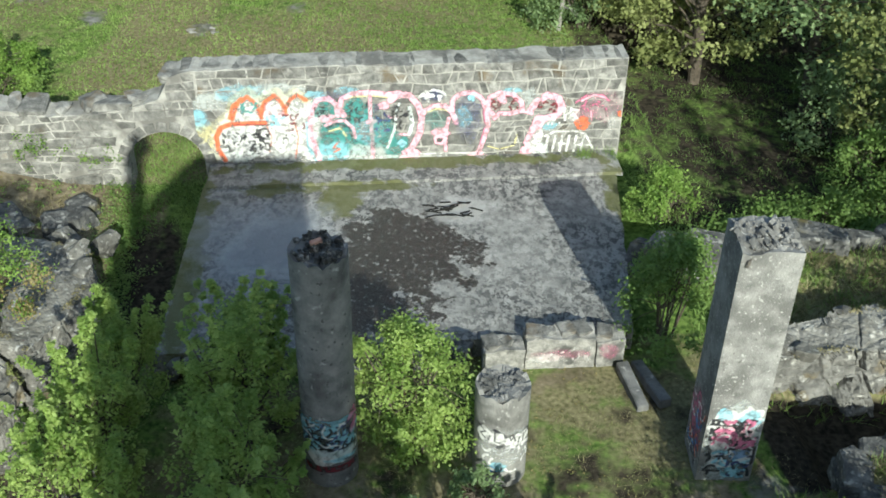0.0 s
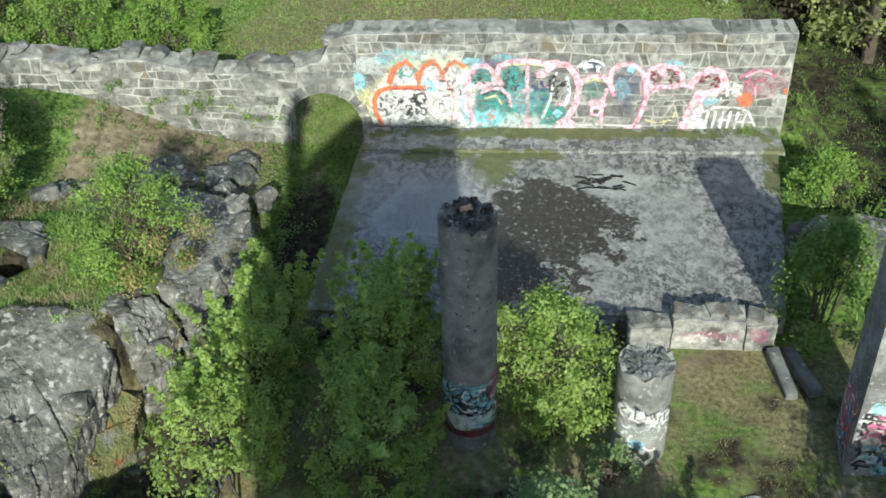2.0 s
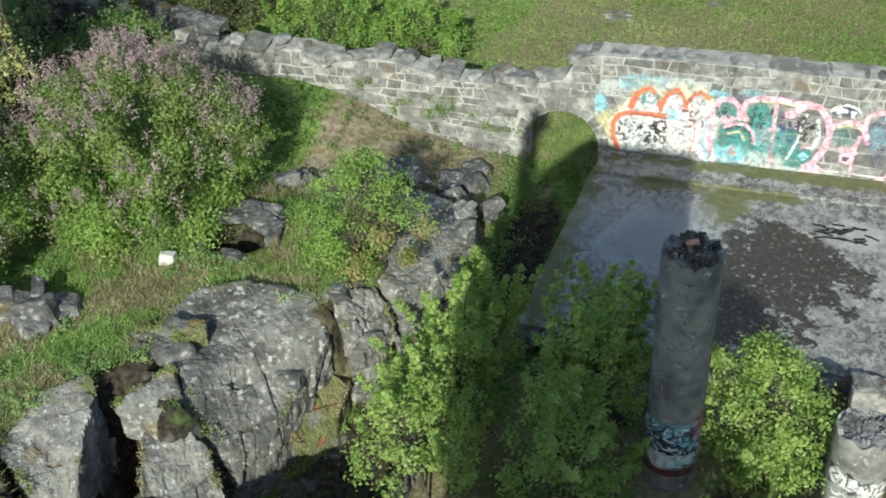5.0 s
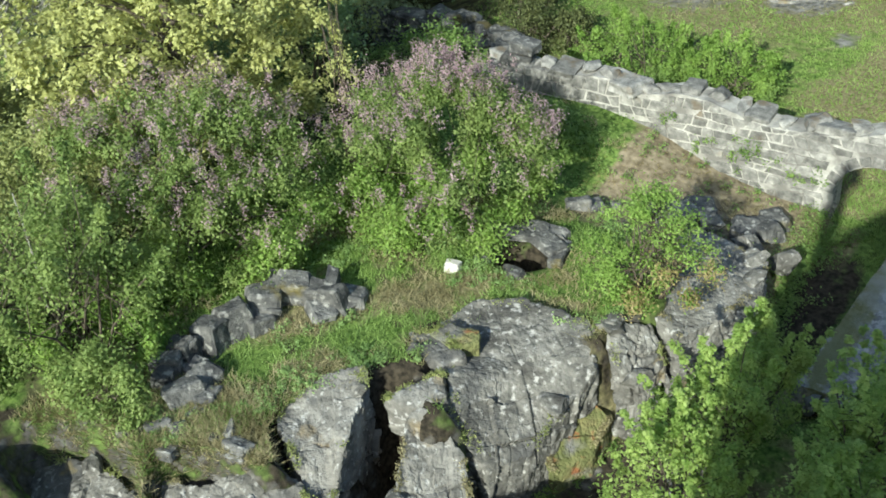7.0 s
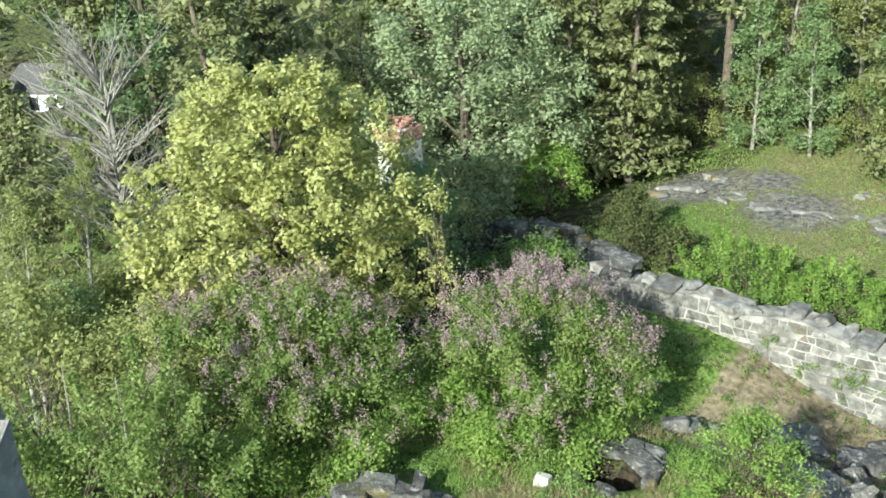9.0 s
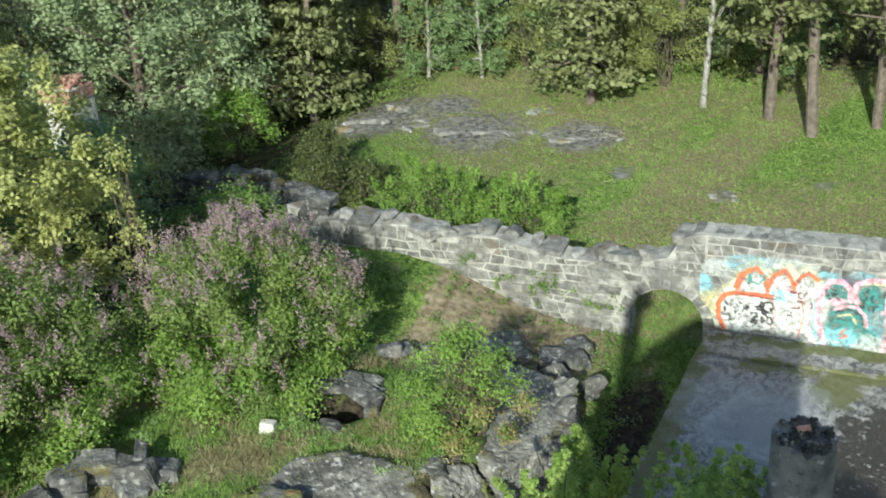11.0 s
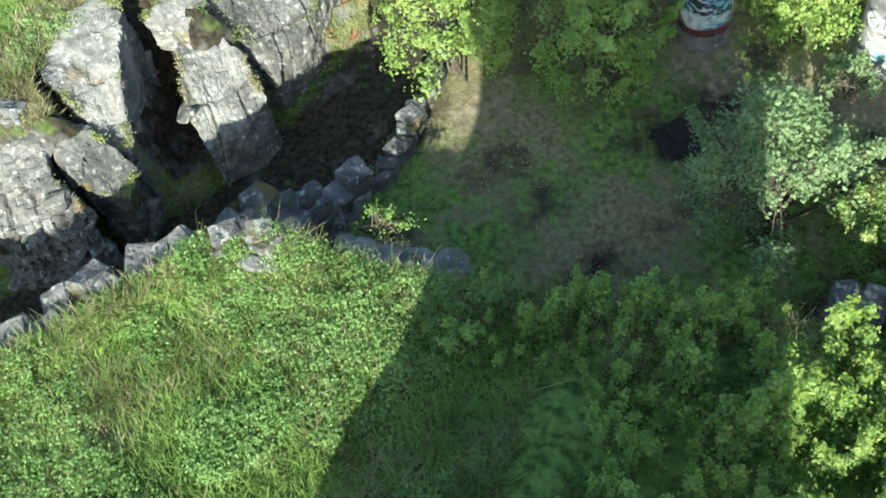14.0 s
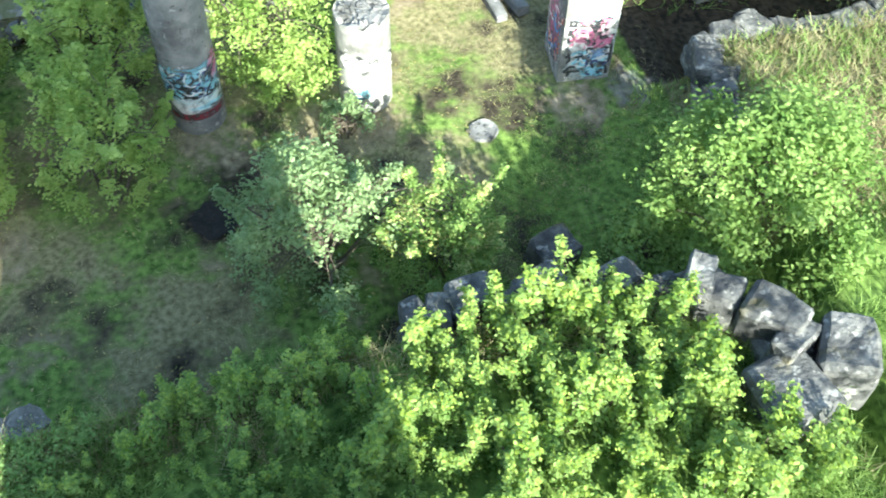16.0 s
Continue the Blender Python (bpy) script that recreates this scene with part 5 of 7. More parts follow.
sh.line("black", 0.025, (-0.42, 1.14), (-0.32, 1.08), (-0.42, 1.0), (-0.32, 0.94))
sh.line("black", 0.025, (-0.16, 1.12), (-0.16, 0.92), (-0.08, 0.9))
sh.line("black", 0.025, (0.07, 1.05), (0.1, 0.93), (0.14, 1.02), (0.18, 0.9))
sh.line("black", 0.025, (0.42, 0.99), (0.33, 0.97), (0.33, 0.82), (0.42, 0.83))
sh.patch("sky", -0.1, 0.35, 0.18, 0.12, 0.8, 4.0)
sh.patch("blue", -0.2, 0.28, 0.1, 0.09, 0.7, 5.0)
sh.scrawl("grey", 0.03, -0.2, 0.5, 0.5, 0.85, 12, 4)
sh.scrawl("white", 0.05, -0.4, 0.5, 0.2, 0.8, 9, 3)
sh.lay("graffiti", short, lambda u, v: cyl_place(0.44)(u, v + 0.14), "white bubble letters outlined in black")

PILLAR = (5.9, 12.36)
pillar = thing("square_pillar", "tall square pale concrete pillar with a chipped top and graffiti", "pillar", pose(*PILLAR, 0, 0, 0, -5))
b = bmesh.new()
bmesh.ops.create_cube(b, size=1)
for v in b.verts:
    v.co = Vector((v.co.x * 0.92, v.co.y * 0.95, 4.62 * (v.co.z + 0.5)))
bmesh.ops.subdivide_edges(b, edges=b.edges[:], cuts=9, use_grid_fill=True)
for v in b.verts:
    e = sum(abs(abs(c) - h) < 1e-4 for c, h in ((v.co.x, 0.46), (v.co.y, 0.475)))
    if e == 2:
        v.co.x *= 0.985 - 0.03 * max(0, noise.noise(Vector((v.co.x * 9, v.co.y * 9, v.co.z * 4))))
        v.co.y *= 0.985 - 0.02 * max(0, noise.noise(Vector((v.co.x * 9, v.co.y * 9, v.co.z * 5 + 3))))
    if v.co.z > 4.5:
        v.co.z += 0.09 * noise.noise(v.co * 3.1) + 0.04 * noise.noise(v.co * 9)
    v.co += 0.006 * noise.noise_vector(v.co * 3)
part("shaft", b, PALE_CONCRETE, pillar)
b = bmesh.new()
for i in range(150):
    s = 0.025 + 0.13 * rnd.random() ** 2.5
    bmesh.ops.create_cube(b, size=1.0, matrix=pose(rnd.uniform(-0.42, 0.42), rnd.uniform(-0.43, 0.43), 4.62 + rnd.uniform(-0.03, 0.03), rnd.uniform(0, 60), rnd.uniform(0, 60), rnd.uniform(0, 90)) @ Matrix.Diagonal((s * 1.3, s, s * 0.5, 1)))
roughen(b, 0.02, 13)
part("broken_top", b, PALE_CONCRETE, pillar, "rough chipped concrete top")
b = bmesh.new()
tube(b, [(-0.36, -0.44, 4.36), (-0.36, -0.50, 4.42), (-0.34, -0.50, 4.52), (-0.3, -0.46, 4.56)], [0.03, 0.03, 0.028, 0.02], 8)
part("iron_hook", b, IRON, pillar, "rusty iron stub")


def flat_place(y):
    return lambda u, v: np.stack([u, np.full(u.shape, y), v], 1)


sh = Sheet(-0.45, 0.45, 0.06, 1.9, 0.014)
sh.patch("pale", 0.0, 0.9, 0.5, 0.95, 0.6, 3.3)
sh.patch("white", 0.0, 0.75, 0.42, 0.6, 0.7, 0.5)
sh.patch("white", -0.12, 1.25, 0.32, 0.4, 0.95, 0.3)
sh.patch("white", 0.2, 1.45, 0.26, 0.26, 0.95, 0.7)
sh.patch("sky", 0.22, 1.42, 0.2, 0.2, 0.9, 0.9)
sh.patch("sky", -0.2, 1.5, 0.14, 0.16, 0.8, 1.9)
sh.patch("sky", 0.1, 0.35, 0.3, 0.26, 0.9, 2.9)
sh.patch("pink", 0.02, 1.05, 0.33, 0.28, 0.95, 1.4)
sh.patch("rose", -0.05, 1.0, 0.16, 0.14, 0.8, 1.6)
sh.patch("blue", 0.1, 0.62, 0.3, 0.12, 0.7, 2.4)
sh.scrawl("black", 0.055, -0.36, 0.4, 0.15, 1.4, 46, 21)
sh.scrawl("rose", 0.06, -0.3, 0.36, 0.75, 1.4, 16, 24)
sh.scrawl("sky", 0.06, -0.3, 0.38, 0.1, 0.7, 10, 25)
sh.scrawl("white", 0.03, -0.35, 0.36, 0.3, 1.3, 14, 22)
sh.scrawl("navy", 0.04, -0.1, 0.36, 0.15, 0.6, 10, 23)
sh.line("black", 0.035, (-0.4, 1.3), (-0.1, 1.27), (0.24, 1.3))
sh.lay("graffiti", pillar, flat_place(-0.49), "white, sky blue, pink and black spray paint")
sh = Sheet(-0.44, 0.44, 0.06, 1.7, 0.016)
sh.patch("rose", 0.0, 1.0, 0.4, 0.55, 0.65, 0.4)
sh.patch("navy", 0.1, 0.5, 0.35, 0.3, 0.7, 1.4)
sh.scrawl("white", 0.035, -0.35, 0.4, 0.2, 1.4, 16, 31)
sh.scrawl("orange", 0.04, -0.3, 0.4, 0.4, 1.4, 10, 32)
sh.scrawl("blue", 0.05, -0.3, 0.4, 0.2, 1.2, 8, 33)
sh.lay("graffiti", pillar, lambda u, v: np.stack([np.full(u.shape, -0.476), -u, v], 1), "red and blue spray paint")


# ---- low wall at the slab's edge ----
low = thing("low_wall", "low broken plastered stone wall with faded red graffiti", "wall", pose(0, 0, 0))
for x0, x1, zt_, cut in ((2.22, 2.98, 0.56, 0.25), (3.0, 4.30, 0.76, 0.08), (4.33, 4.86, 0.68, 0.12)):
    b = box_bm(x0, x1, 14.82, 15.24, -0.1, zt_)
    bmesh.ops.subdivide_edges(b, edges=b.edges[:], cuts=7, use_grid_fill=True)
    for v in b.verts:
        if v.co.z > zt_ - 0.05:
            v.co.z += 0.05 * noise.noise(v.co * 4) - cut * max(0, (x0 + 0.3 - v.co.x)) - 0.03
        v.co += 0.03 * noise.noise_vector(v.co * 2.7)
    part("block", b, PLASTER, low, m=Matrix.Identity(4))
    for k in range(int((x1 - x0) / 0.3)):
        stone_at("cap_stone", x0 + 0.17 + 0.3 * k, 15.08, zt_ - 0.02, 0.19, 0.24, 0.06, rnd.uniform(-20, 20), 0, 0, k, parent=low).data = CAPS[(5 * k + 1) % 12]
sh = Sheet(3.05, 4.8, 0.08, 0.66, 0.02)
sh.patch("rose", 3.6, 0.36, 0.6, 0.14, 0.26, 1.0)
sh.patch("rose", 4.55, 0.4, 0.2, 0.22, 0.3, 2.0)
sh.patch("white", 3.3, 0.3, 0.4, 0.12, 0.5, 3.0)
sh.scrawl("white", 0.03, 3.2, 4.2, 0.2, 0.55, 12, 5, 0.7)
sh.lay("graffiti", low, flat_place(14.795), "faded red and white spray paint")
# footing left of it, hidden among the shrubs
foot = thing("low_wall", "crumbled footing of a low rubble wall among shrubs", "wall")
for i in range(14):
    x = -3.4 + i * 0.4
    stone_at("stone", x, 15.1 + rnd.uniform(-0.1, 0.1), 0.22, 0.24, 0.26, 0.26, rnd.uniform(0, 90), 0, 0, i, parent=foot)

# two fallen beams beside it
for i, (x, y, rz, ln) in enumerate(((4.86, 14.15, 97, 1.15), (5.22, 14.2, 101, 1.25))):
    b = box_bm(-ln / 2, ln / 2, -0.11, 0.11, 0, 0.2, 0.015)
    roughen(b, 0.012, 6, i)
    tagged(part("concrete_beam", b, DARK_CONCRETE, m=pose(x, y, gz(x, y) - 0.02, 0, 6 if i else -3, rz)), "fallen weathered concrete beam lying on the grass", "beam", "fallen beams")

# footing, boulder and fire pit in the court
cover = thing("concrete_footing", "flat worn concrete footing level with the grass", "footing", pose(3.89, 11.19, gz(3.89, 11.19)))
b = bmesh.new()
bmesh.ops.create_cone(b, cap_ends=True, segments=40, radius1=0.26, radius2=0.23, depth=0.06)
bmesh.ops.subdivide_edges(b, edges=[e for e in b.edges if e.calc_length() > 0.2], cuts=2)
roughen(b, 0.03, 7)
part("pad", b, DARK_CONCRETE, cover, "", pose(0, 0, 0.008))
for k in range(9):
    a = rnd.uniform(0, 6.28)
    stone_at("chip", 0.22 * math.cos(a) * rnd.uniform(0.2, 1.2), 0.22 * math.sin(a) * rnd.uniform(0.2, 1.2), 0.03, 0.05, 0.04, 0.02, rnd.uniform(0, 180), 0, 0, k, parent=cover)
ob = stone_at("boulder", 4.15, 8.42, 0.22, 0.42, 0.36, 0.36, 15, 0, 0, 3)
tagged(ob, "dark grey boulder lying on the shaded grass", "boulder")
b = bmesh.new()
bmesh.ops.create_circle(b, cap_ends=True, segments=48, radius=1)
for v in b.verts:
    a = math.atan2(v.co.y, v.co.x)
    v.co *= 0.37 * (1 + 0.2 * noise.noise(Vector((2 * math.cos(a), 2 * math.sin(a), 0))) + 0.1 * noise.noise(Vector((6 * math.cos(a), 6 * math.sin(a), 3))))
    v.co.z = -0.05
bmesh.ops.inset_region(b, faces=b.faces[:], thickness=0.18, depth=0.07)
tagged(part("fire_pit", b, BURNT, m=pose(-0.62, 10.4, gz(-0.62, 10.4) + 0.07)), "black charred remains of a camp fire on the grass", "fire pit")


ash = thing("ash_heap", "small heap of charred wood and ash on the slab", "debris", pose(2.15, 19.6, SLAB_Z))
rnd = random.Random(61)
for i in range(26):
    a, r = rnd.uniform(0, 6.28), 0.45 * math.sqrt(rnd.random())
    b = box_bm(-0.13, 0.13, -0.014, 0.014, 0, 0.025, 0.004)
    roughen(b, 0.015, 9, i)
    part("charred_stick", b, BURNT, ash, "", pose(1.5 * r * math.cos(a), 0.7 * r * math.sin(a), 0.03 * (i % 3), rnd.uniform(-8, 8), rnd.uniform(-8, 8), rnd.uniform(-40, 40)))


# ---- rubble walls ----
def rubble_wall(label, pts, height, size, seed, rows=2, width=0.5, name="rubble_wall", base=None, jitter=0.08, tilt=9):
    """A dry wall of rough stones along a line of points (x, y), each course bedded on the one below."""
    rnd = random.Random(seed)
    ob = thing(name, label, "wall")
    for (x0, y0), (x1, y1) in zip(pts, pts[1:]):
        ln = math.hypot(x1 - x0, y1 - y0)
        rz = math.degrees(math.atan2(y1 - y0, x1 - x0))
        hh = height / rows
        for r in range(rows):
            s = -0.2 * size
            while s < ln:
                w = size * rnd.uniform(0.6, 1.5)
                t = min(1, (s + w / 2) / ln)
                x, y = x0 + t * (x1 - x0), y0 + t * (y1 - y0)
                z0 = (gz(x, y) if base is None else base)
                j = jitter * (1.5 if r == rows - 1 else 0.7)
                stone_at("stone", x + rnd.uniform(-j, j), y + rnd.uniform(-j, j), z0 + hh * (r + 0.38) + rnd.uniform(-0.06, 0.06), w * 0.66, width * rnd.uniform(0.75, 1.15), hh * rnd.uniform(0.7, 0.95),
                         rz + rnd.uniform(-25, 25), rnd.uniform(-tilt, tilt), rnd.uniform(-tilt, tilt), rnd.randrange(12), parent=ob)
                s += w * 0.92
    return ob


def heap(label, spots, low, high, seed, n, sizes=(0.16, 0.42)):
    """Loose stones tumbled on top of one another round a line of spots."""
    rnd = random.Random(seed)
    ob = thing("stone_heap", label, "stones")
    for k in range(n):
        t = rnd.random() * (len(spots) - 1)
        i = min(int(t), len(spots) - 2)
        x = spots[i][0] + (t - i) * (spots[i + 1][0] - spots[i][0]) + rnd.gauss(0, 0.22)
        y = spots[i][1] + (t - i) * (spots[i + 1][1] - spots[i][1]) + rnd.gauss(0, 0.22)
        r = rnd.uniform(*sizes)
        stone_at("stone", x, y, gz(x, y) + rnd.uniform(low, high) * r, r * 1.25, r, r * 0.8, rnd.uniform(0, 180), rnd.uniform(-18, 18), rnd.uniform(-18, 18), rnd.randrange(12), parent=ob)
    return ob


rubble_wall("low dry-stone retaining wall along a sunken path", [(-4.68, 13.2), (-4.66, 11.4), (-4.78, 10.2), (-4.88, 9.5), (-5.02, 8.9)], 1.3, 0.3, 3, 5, 0.2, base=-1.05, jitter=0.035, tilt=5)
for i, (a, c, top) in enumerate((((-5.25, 8.75), (-5.6, 8.15), 0.55), ((-5.6, 8.15), (-6.0, 7.65), 0.95), ((-6.0, 7.65), (-6.4, 7.1), 1.4), ((-5.5, 7.9), (-5.75, 7.2), 1.2))):
    rubble_wall("step of large tumbled stones at the end of a terrace wall", [a, c], top + 1.2, 0.42, 9 + i, 5, 0.36, base=-1.2)
heap("tumbled grey stones spilling off the end of a terrace", [(-5.1, 6.9), (-5.6, 6.75), (-6.1, 6.6), (-6.5, 6.35)], 0.0, 0.5, 10, 26, (0.1, 0.24))
rubble_wall("rough stone edging of a grassy terrace above a ditch", [(-6.6, 6.62), (-7.6, 5.66), (-8.8, 4.45), (-10.2, 3.05)], 3.22, 0.5, 12, 6, 0.34, base=-1.4, jitter=0.16, tilt=16)
rubble_wall("stone retaining wall of the terrace, half hidden by shrubs", [(1.6, 7.08), (2.4, 7.05), (4.2, 6.9), (5.6, 6.7)], 1.75, 0.48, 15, 4, 0.33, base=-0.1, jitter=0.14, tilt=7)
rubble_wall("broken wall of large grey stone blocks", [(5.2, 6.5), (5.9, 5.9), (6.15, 5.2)], 1.9, 0.5, 18, 4, 0.42, base=0.3)
big = thing("stone_block", "large pale split stone block topping a broken wall", "stone block", pose(5.75, 4.75, 1.2))
stone_at("block", 0.1, -0.05, 0.35, 0.62, 0.62, 0.72, 12, 0, 0, 4, parent=big)
stone_at("block", 0.95, 0.3, 0.45, 0.5, 0.5, 0.7, -25, 0, 0, 2, parent=big)
rubble_wall("rough pale rubble wall with a grassy top", [(7.6, 8.8), (7.62, 10.2), (7.7, 11.4), (8.5, 11.5), (9.5, 11.4), (11, 11.25), (12.5, 11.2)], 1.25, 0.42, 21, 4, 0.3, base=-0.25, jitter=0.06)
rubble_wall("low wall of squared grey blocks at the edge of the wood", [(5.75, 17.5), (7.3, 17.5), (9.2, 17.6), (11.5, 17.5), (14, 17.3)], 1.25, 0.9, 27, 3, 0.42, base=-0.3, jitter=0.04, tilt=4)
rubble_wall("curving row of dark tumbled stones in the grass", [(-11.7, 12.7), (-12.5, 12.5), (-13.1, 11.9), (-13.4, 10.9), (-13.45, 10.0), (-13.25, 9.3)], 0.5, 0.46, 30, 1, 0.36, jitter=0.12, tilt=14)
heap("broken dark stones along a row of rubble", [(-11.9, 12.7), (-13.0, 11.9), (-13.2, 10.2), (-12.6, 9.2)], 0.0, 0.4, 31, 16)
heap("scattered broken stones in dry grass", [(-11.2, 8.7), (-12.0, 8.2), (-13.0, 8.0)], -0.2, 0.1, 32, 10, (0.1, 0.25))
heap("loose stones on the bank before the old wall", [(-9.6, 18.6), (-8.6, 19.0), (-7.4, 19.6), (-6.4, 20.2), (-5.4, 20.6)], 0.0, 0.2, 34, 16)
rubble_wall("far ruined wall of mossy stones under trees", [(-14.2, 23.5), (-15.5, 25.2), (-18, 27.0), (-20.5, 27.4), (-23, 27.5)], 1.1, 0.8, 33, 3, 0.5)
# hollow of stones with a dark mouth, darkened in the ground colour
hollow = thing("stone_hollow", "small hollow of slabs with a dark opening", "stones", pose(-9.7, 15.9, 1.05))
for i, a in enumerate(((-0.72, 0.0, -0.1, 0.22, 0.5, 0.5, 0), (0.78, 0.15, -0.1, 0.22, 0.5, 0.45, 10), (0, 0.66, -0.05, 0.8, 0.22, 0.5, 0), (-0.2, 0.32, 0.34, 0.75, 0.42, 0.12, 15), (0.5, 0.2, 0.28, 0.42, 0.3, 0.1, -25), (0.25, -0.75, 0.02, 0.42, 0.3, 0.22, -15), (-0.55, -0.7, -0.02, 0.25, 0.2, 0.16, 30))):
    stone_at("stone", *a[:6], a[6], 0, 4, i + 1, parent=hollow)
ob = stone_at("stone", -10.6, 14.65, gz(-10.6, 14.65) + 0.09, 0.19, 0.14, 0.15, 10, 0, 0, 5)
ob.data = ob.data.copy()
ob.data.materials[0] = WHITEWASH
tagged(ob, "white stone lying in the grass", "stone")


# ---- bedrock beside the sunken path ----
def crag(label, top, foot, seed, batter=0.02, fine=6, bulge=0.1, blocks=4, group="bedrock beside the path", name="rock_outcrop", skin=None, broken=1.0, joints=(1.15, 0.62, 0.8)):
    """A crag: flat faces between a tilted top outline and its foot, split by three sets of joints into ledges and blocks."""
    ob = thing(name, label, "rock", group=group)
    b = bmesh.new()
    c = sum((Vector(p) for p in top), Vector()) / len(top)
    up = [b.verts.new(p) for p in top]
    low_ = [b.verts.new((p[0] + batter * (p[0] - c.x), p[1] + batter * (p[1] - c.y), foot)) for p in top]
    hub = b.verts.new(c + Vector((0, 0, bulge)))
    n = len(top)
    for i in range(n):
        j = (i + 1) % n
        b.faces.new((up[i], up[j], hub))
        b.faces.new((low_[i], low_[j], up[j], up[i]))
    b.faces.new(low_)
    bmesh.ops.recalc_face_normals(b, faces=b.faces[:])
    bmesh.ops.triangulate(b, faces=b.faces[:])
    hull = BVHTree.FromBMesh(b)
    b.free()
    mid = Vector((c.x, c.y, 0.6 * c.z + 0.4 * foot))
    b = bmesh.new()
    bmesh.ops.create_icosphere(b, subdivisions=fine, radius=1)
    for v in b.verts:
        d = Vector((v.co.x, v.co.y, 0.6 * v.co.z)).normalized()
        hit = hull.ray_cast(mid, d)[0]
        v.co = hit if hit else mid + 0.3 * d
    for _ in range(1):
        bmesh.ops.smooth_vert(b, verts=b.verts[:], factor=0.5, use_axis_x=True, use_axis_y=True, use_axis_z=True)
    b.normal_update()
    o = Vector((seed * 5.1, seed * 2.3, seed))
    spin = Matrix.Rotation(0.5 + 0.13 * seed, 3, "Z") @ Matrix.Rotation(0.35, 3, "X") @ Matrix.Rotation(0.2, 3, "Y")
    moved = []
    for v in b.verts:
        p = v.co + o
        side = min(1, max(0, (0.93 - v.normal.z) / 0.3))
        d = 0.05 * noise.fractal(p * 0.7, 1.0, 2.0, 3) + 0.03 * noise.fractal(p * 2.4, 0.9, 2.1, 3) + 0.014 * noise.fractal(p * 8.0, 0.8, 2.1, 3)
        calm = broken * (0.22 + 0.78 * side)
        for scale, amp, groove in ((1.0, 0.12, 0.10), (0.36, 0.04, 0.03)):
            q = spin @ (p + 0.16 * scale * noise.noise_vector(p * 1.1 / scale))
            u = [q[k] / (joints[k] * scale) + 7.31 * k for k in range(3)]
            u[0] += 0.5 * (math.floor(u[1]) % 2)
            cell = Vector([math.floor(x) for x in u])
            k = noise.noise_vector(cell * 3.713 + Vector((0.37, 0.11, 0.73)))
            f = [x - math.floor(x) - 0.5 for x in u]
            d += calm * amp * (1.3 * k.x + 0.55 * (f[0] * k.y + f[1] * k.z))
            edge = min((0.5 - abs(f[i])) * joints[i] * scale for i in range(3))
            if k.y > -0.1:
                d -= calm * groove * max(0, 1 - edge / 0.05)
        moved.append(v.co + v.normal * d)
    for v, co in zip(b.verts, moved):
        v.co = co
    part("bedrock", b, skin or ROCK, ob)
    rnd = random.Random(seed * 13)
    for k in range(blocks):
        i = rnd.randrange(n)
        t = rnd.uniform(0.75, 1.0)
        p = c.lerp(Vector(top[i]).lerp(Vector(top[(i + 1) % n]), rnd.random()), t)
        r = rnd.uniform(0.14, 0.34)
        stone_at("loose_block", p.x, p.y, p.z + 0.02, r * 1.4, r, r * 0.7, rnd.uniform(0, 180), rnd.uniform(-15, 15), rnd.uniform(-15, 15), k, True, parent=ob)
    rng = np.random.default_rng(seed + 300)
    m = 260
    kk = rng.integers(0, n, m)
    tp = np.array(top)
    ee = rng.random((m, 1))
    pt = np.array(c) + (tp[kk] * ee + tp[(kk + 1) % n] * (1 - ee) - np.array(c)) * rng.uniform(0.86, 1.0, (m, 1))
    keep = smooth_noise(pt[:, 0], pt[:, 1], 3.0, seed) > 0.15
    pt = pt[keep]
    pt[:, 2] += 0.03
    tagged(part("moss", poly_mesh("moss", leaves(rng, pt, np.full(len(pt), 0.1), len(pt) * 9, 0.045, 1.0, 0.4), 4), LEAF_OLIVE if seed % 2 else STRAW, ob, "tufts of grass and moss"), kind="stuff")
    return ob


crag("broad smooth grey dome of bedrock with lichen", [(-9.9, 13.05, 1.15), (-9.6, 13.85, 1.25), (-8.75, 14.3, 1.3), (-7.25, 14.3, 1.25), (-6.8, 13.5, 0.9), (-6.95, 12.6, 0.45), (-7.2, 11.7, 0.05), (-7.6, 11.0, 0.1), (-8.4, 11.05, 0.9), (-8.85, 11.8, 1.2)], -1.5, 1, 0.0, 7, 0.12, 2, broken=0.9, joints=(1.9, 0.8, 1.2))
crag("pale bedrock face beside a dark cleft", [(-9.0, 10.75, 1.05), (-8.7, 11.05, 1.15), (-7.95, 10.8, 0.5), (-7.5, 10.4, -0.1), (-7.7, 9.75, -0.3), (-8.2, 9.25, -0.15), (-8.6, 9.75, 0.55)], -1.4, 2, -0.04, 7, 0.03, 1, skin=PALE_ROCK, broken=0.6)
crag("pale wedge of split bedrock", [(-9.5, 10.75, 1.2), (-8.9, 11.75, 1.3), (-8.5, 11.3, 1.22), (-8.95, 10.85, 1.15)], 0.4, 15, 0.0, 5, 0.03, 0, skin=PALE_ROCK, broken=0.3)
crag("low slope of rock under yellow and rusty moss", [(-7.0, 13.6, 0.25), (-6.5, 13.5, -0.15), (-6.55, 12.8, -0.5), (-6.95, 12.1, -0.65), (-7.3, 12.3, -0.2)], -1.3, 14, 0.0, 6, 0.05, 0, skin=MOSSY, broken=0.3)
crag("cushion of brown moss on the bedrock dome", [(-9.75, 12.55, 1.3), (-9.45, 12.9, 1.36), (-8.9, 12.95, 1.4), (-8.7, 12.65, 1.38), (-9.1, 12.3, 1.34)], 0.9, 19, 0.0, 5, 0.03, 0, skin=MOSSY, broken=0.2)
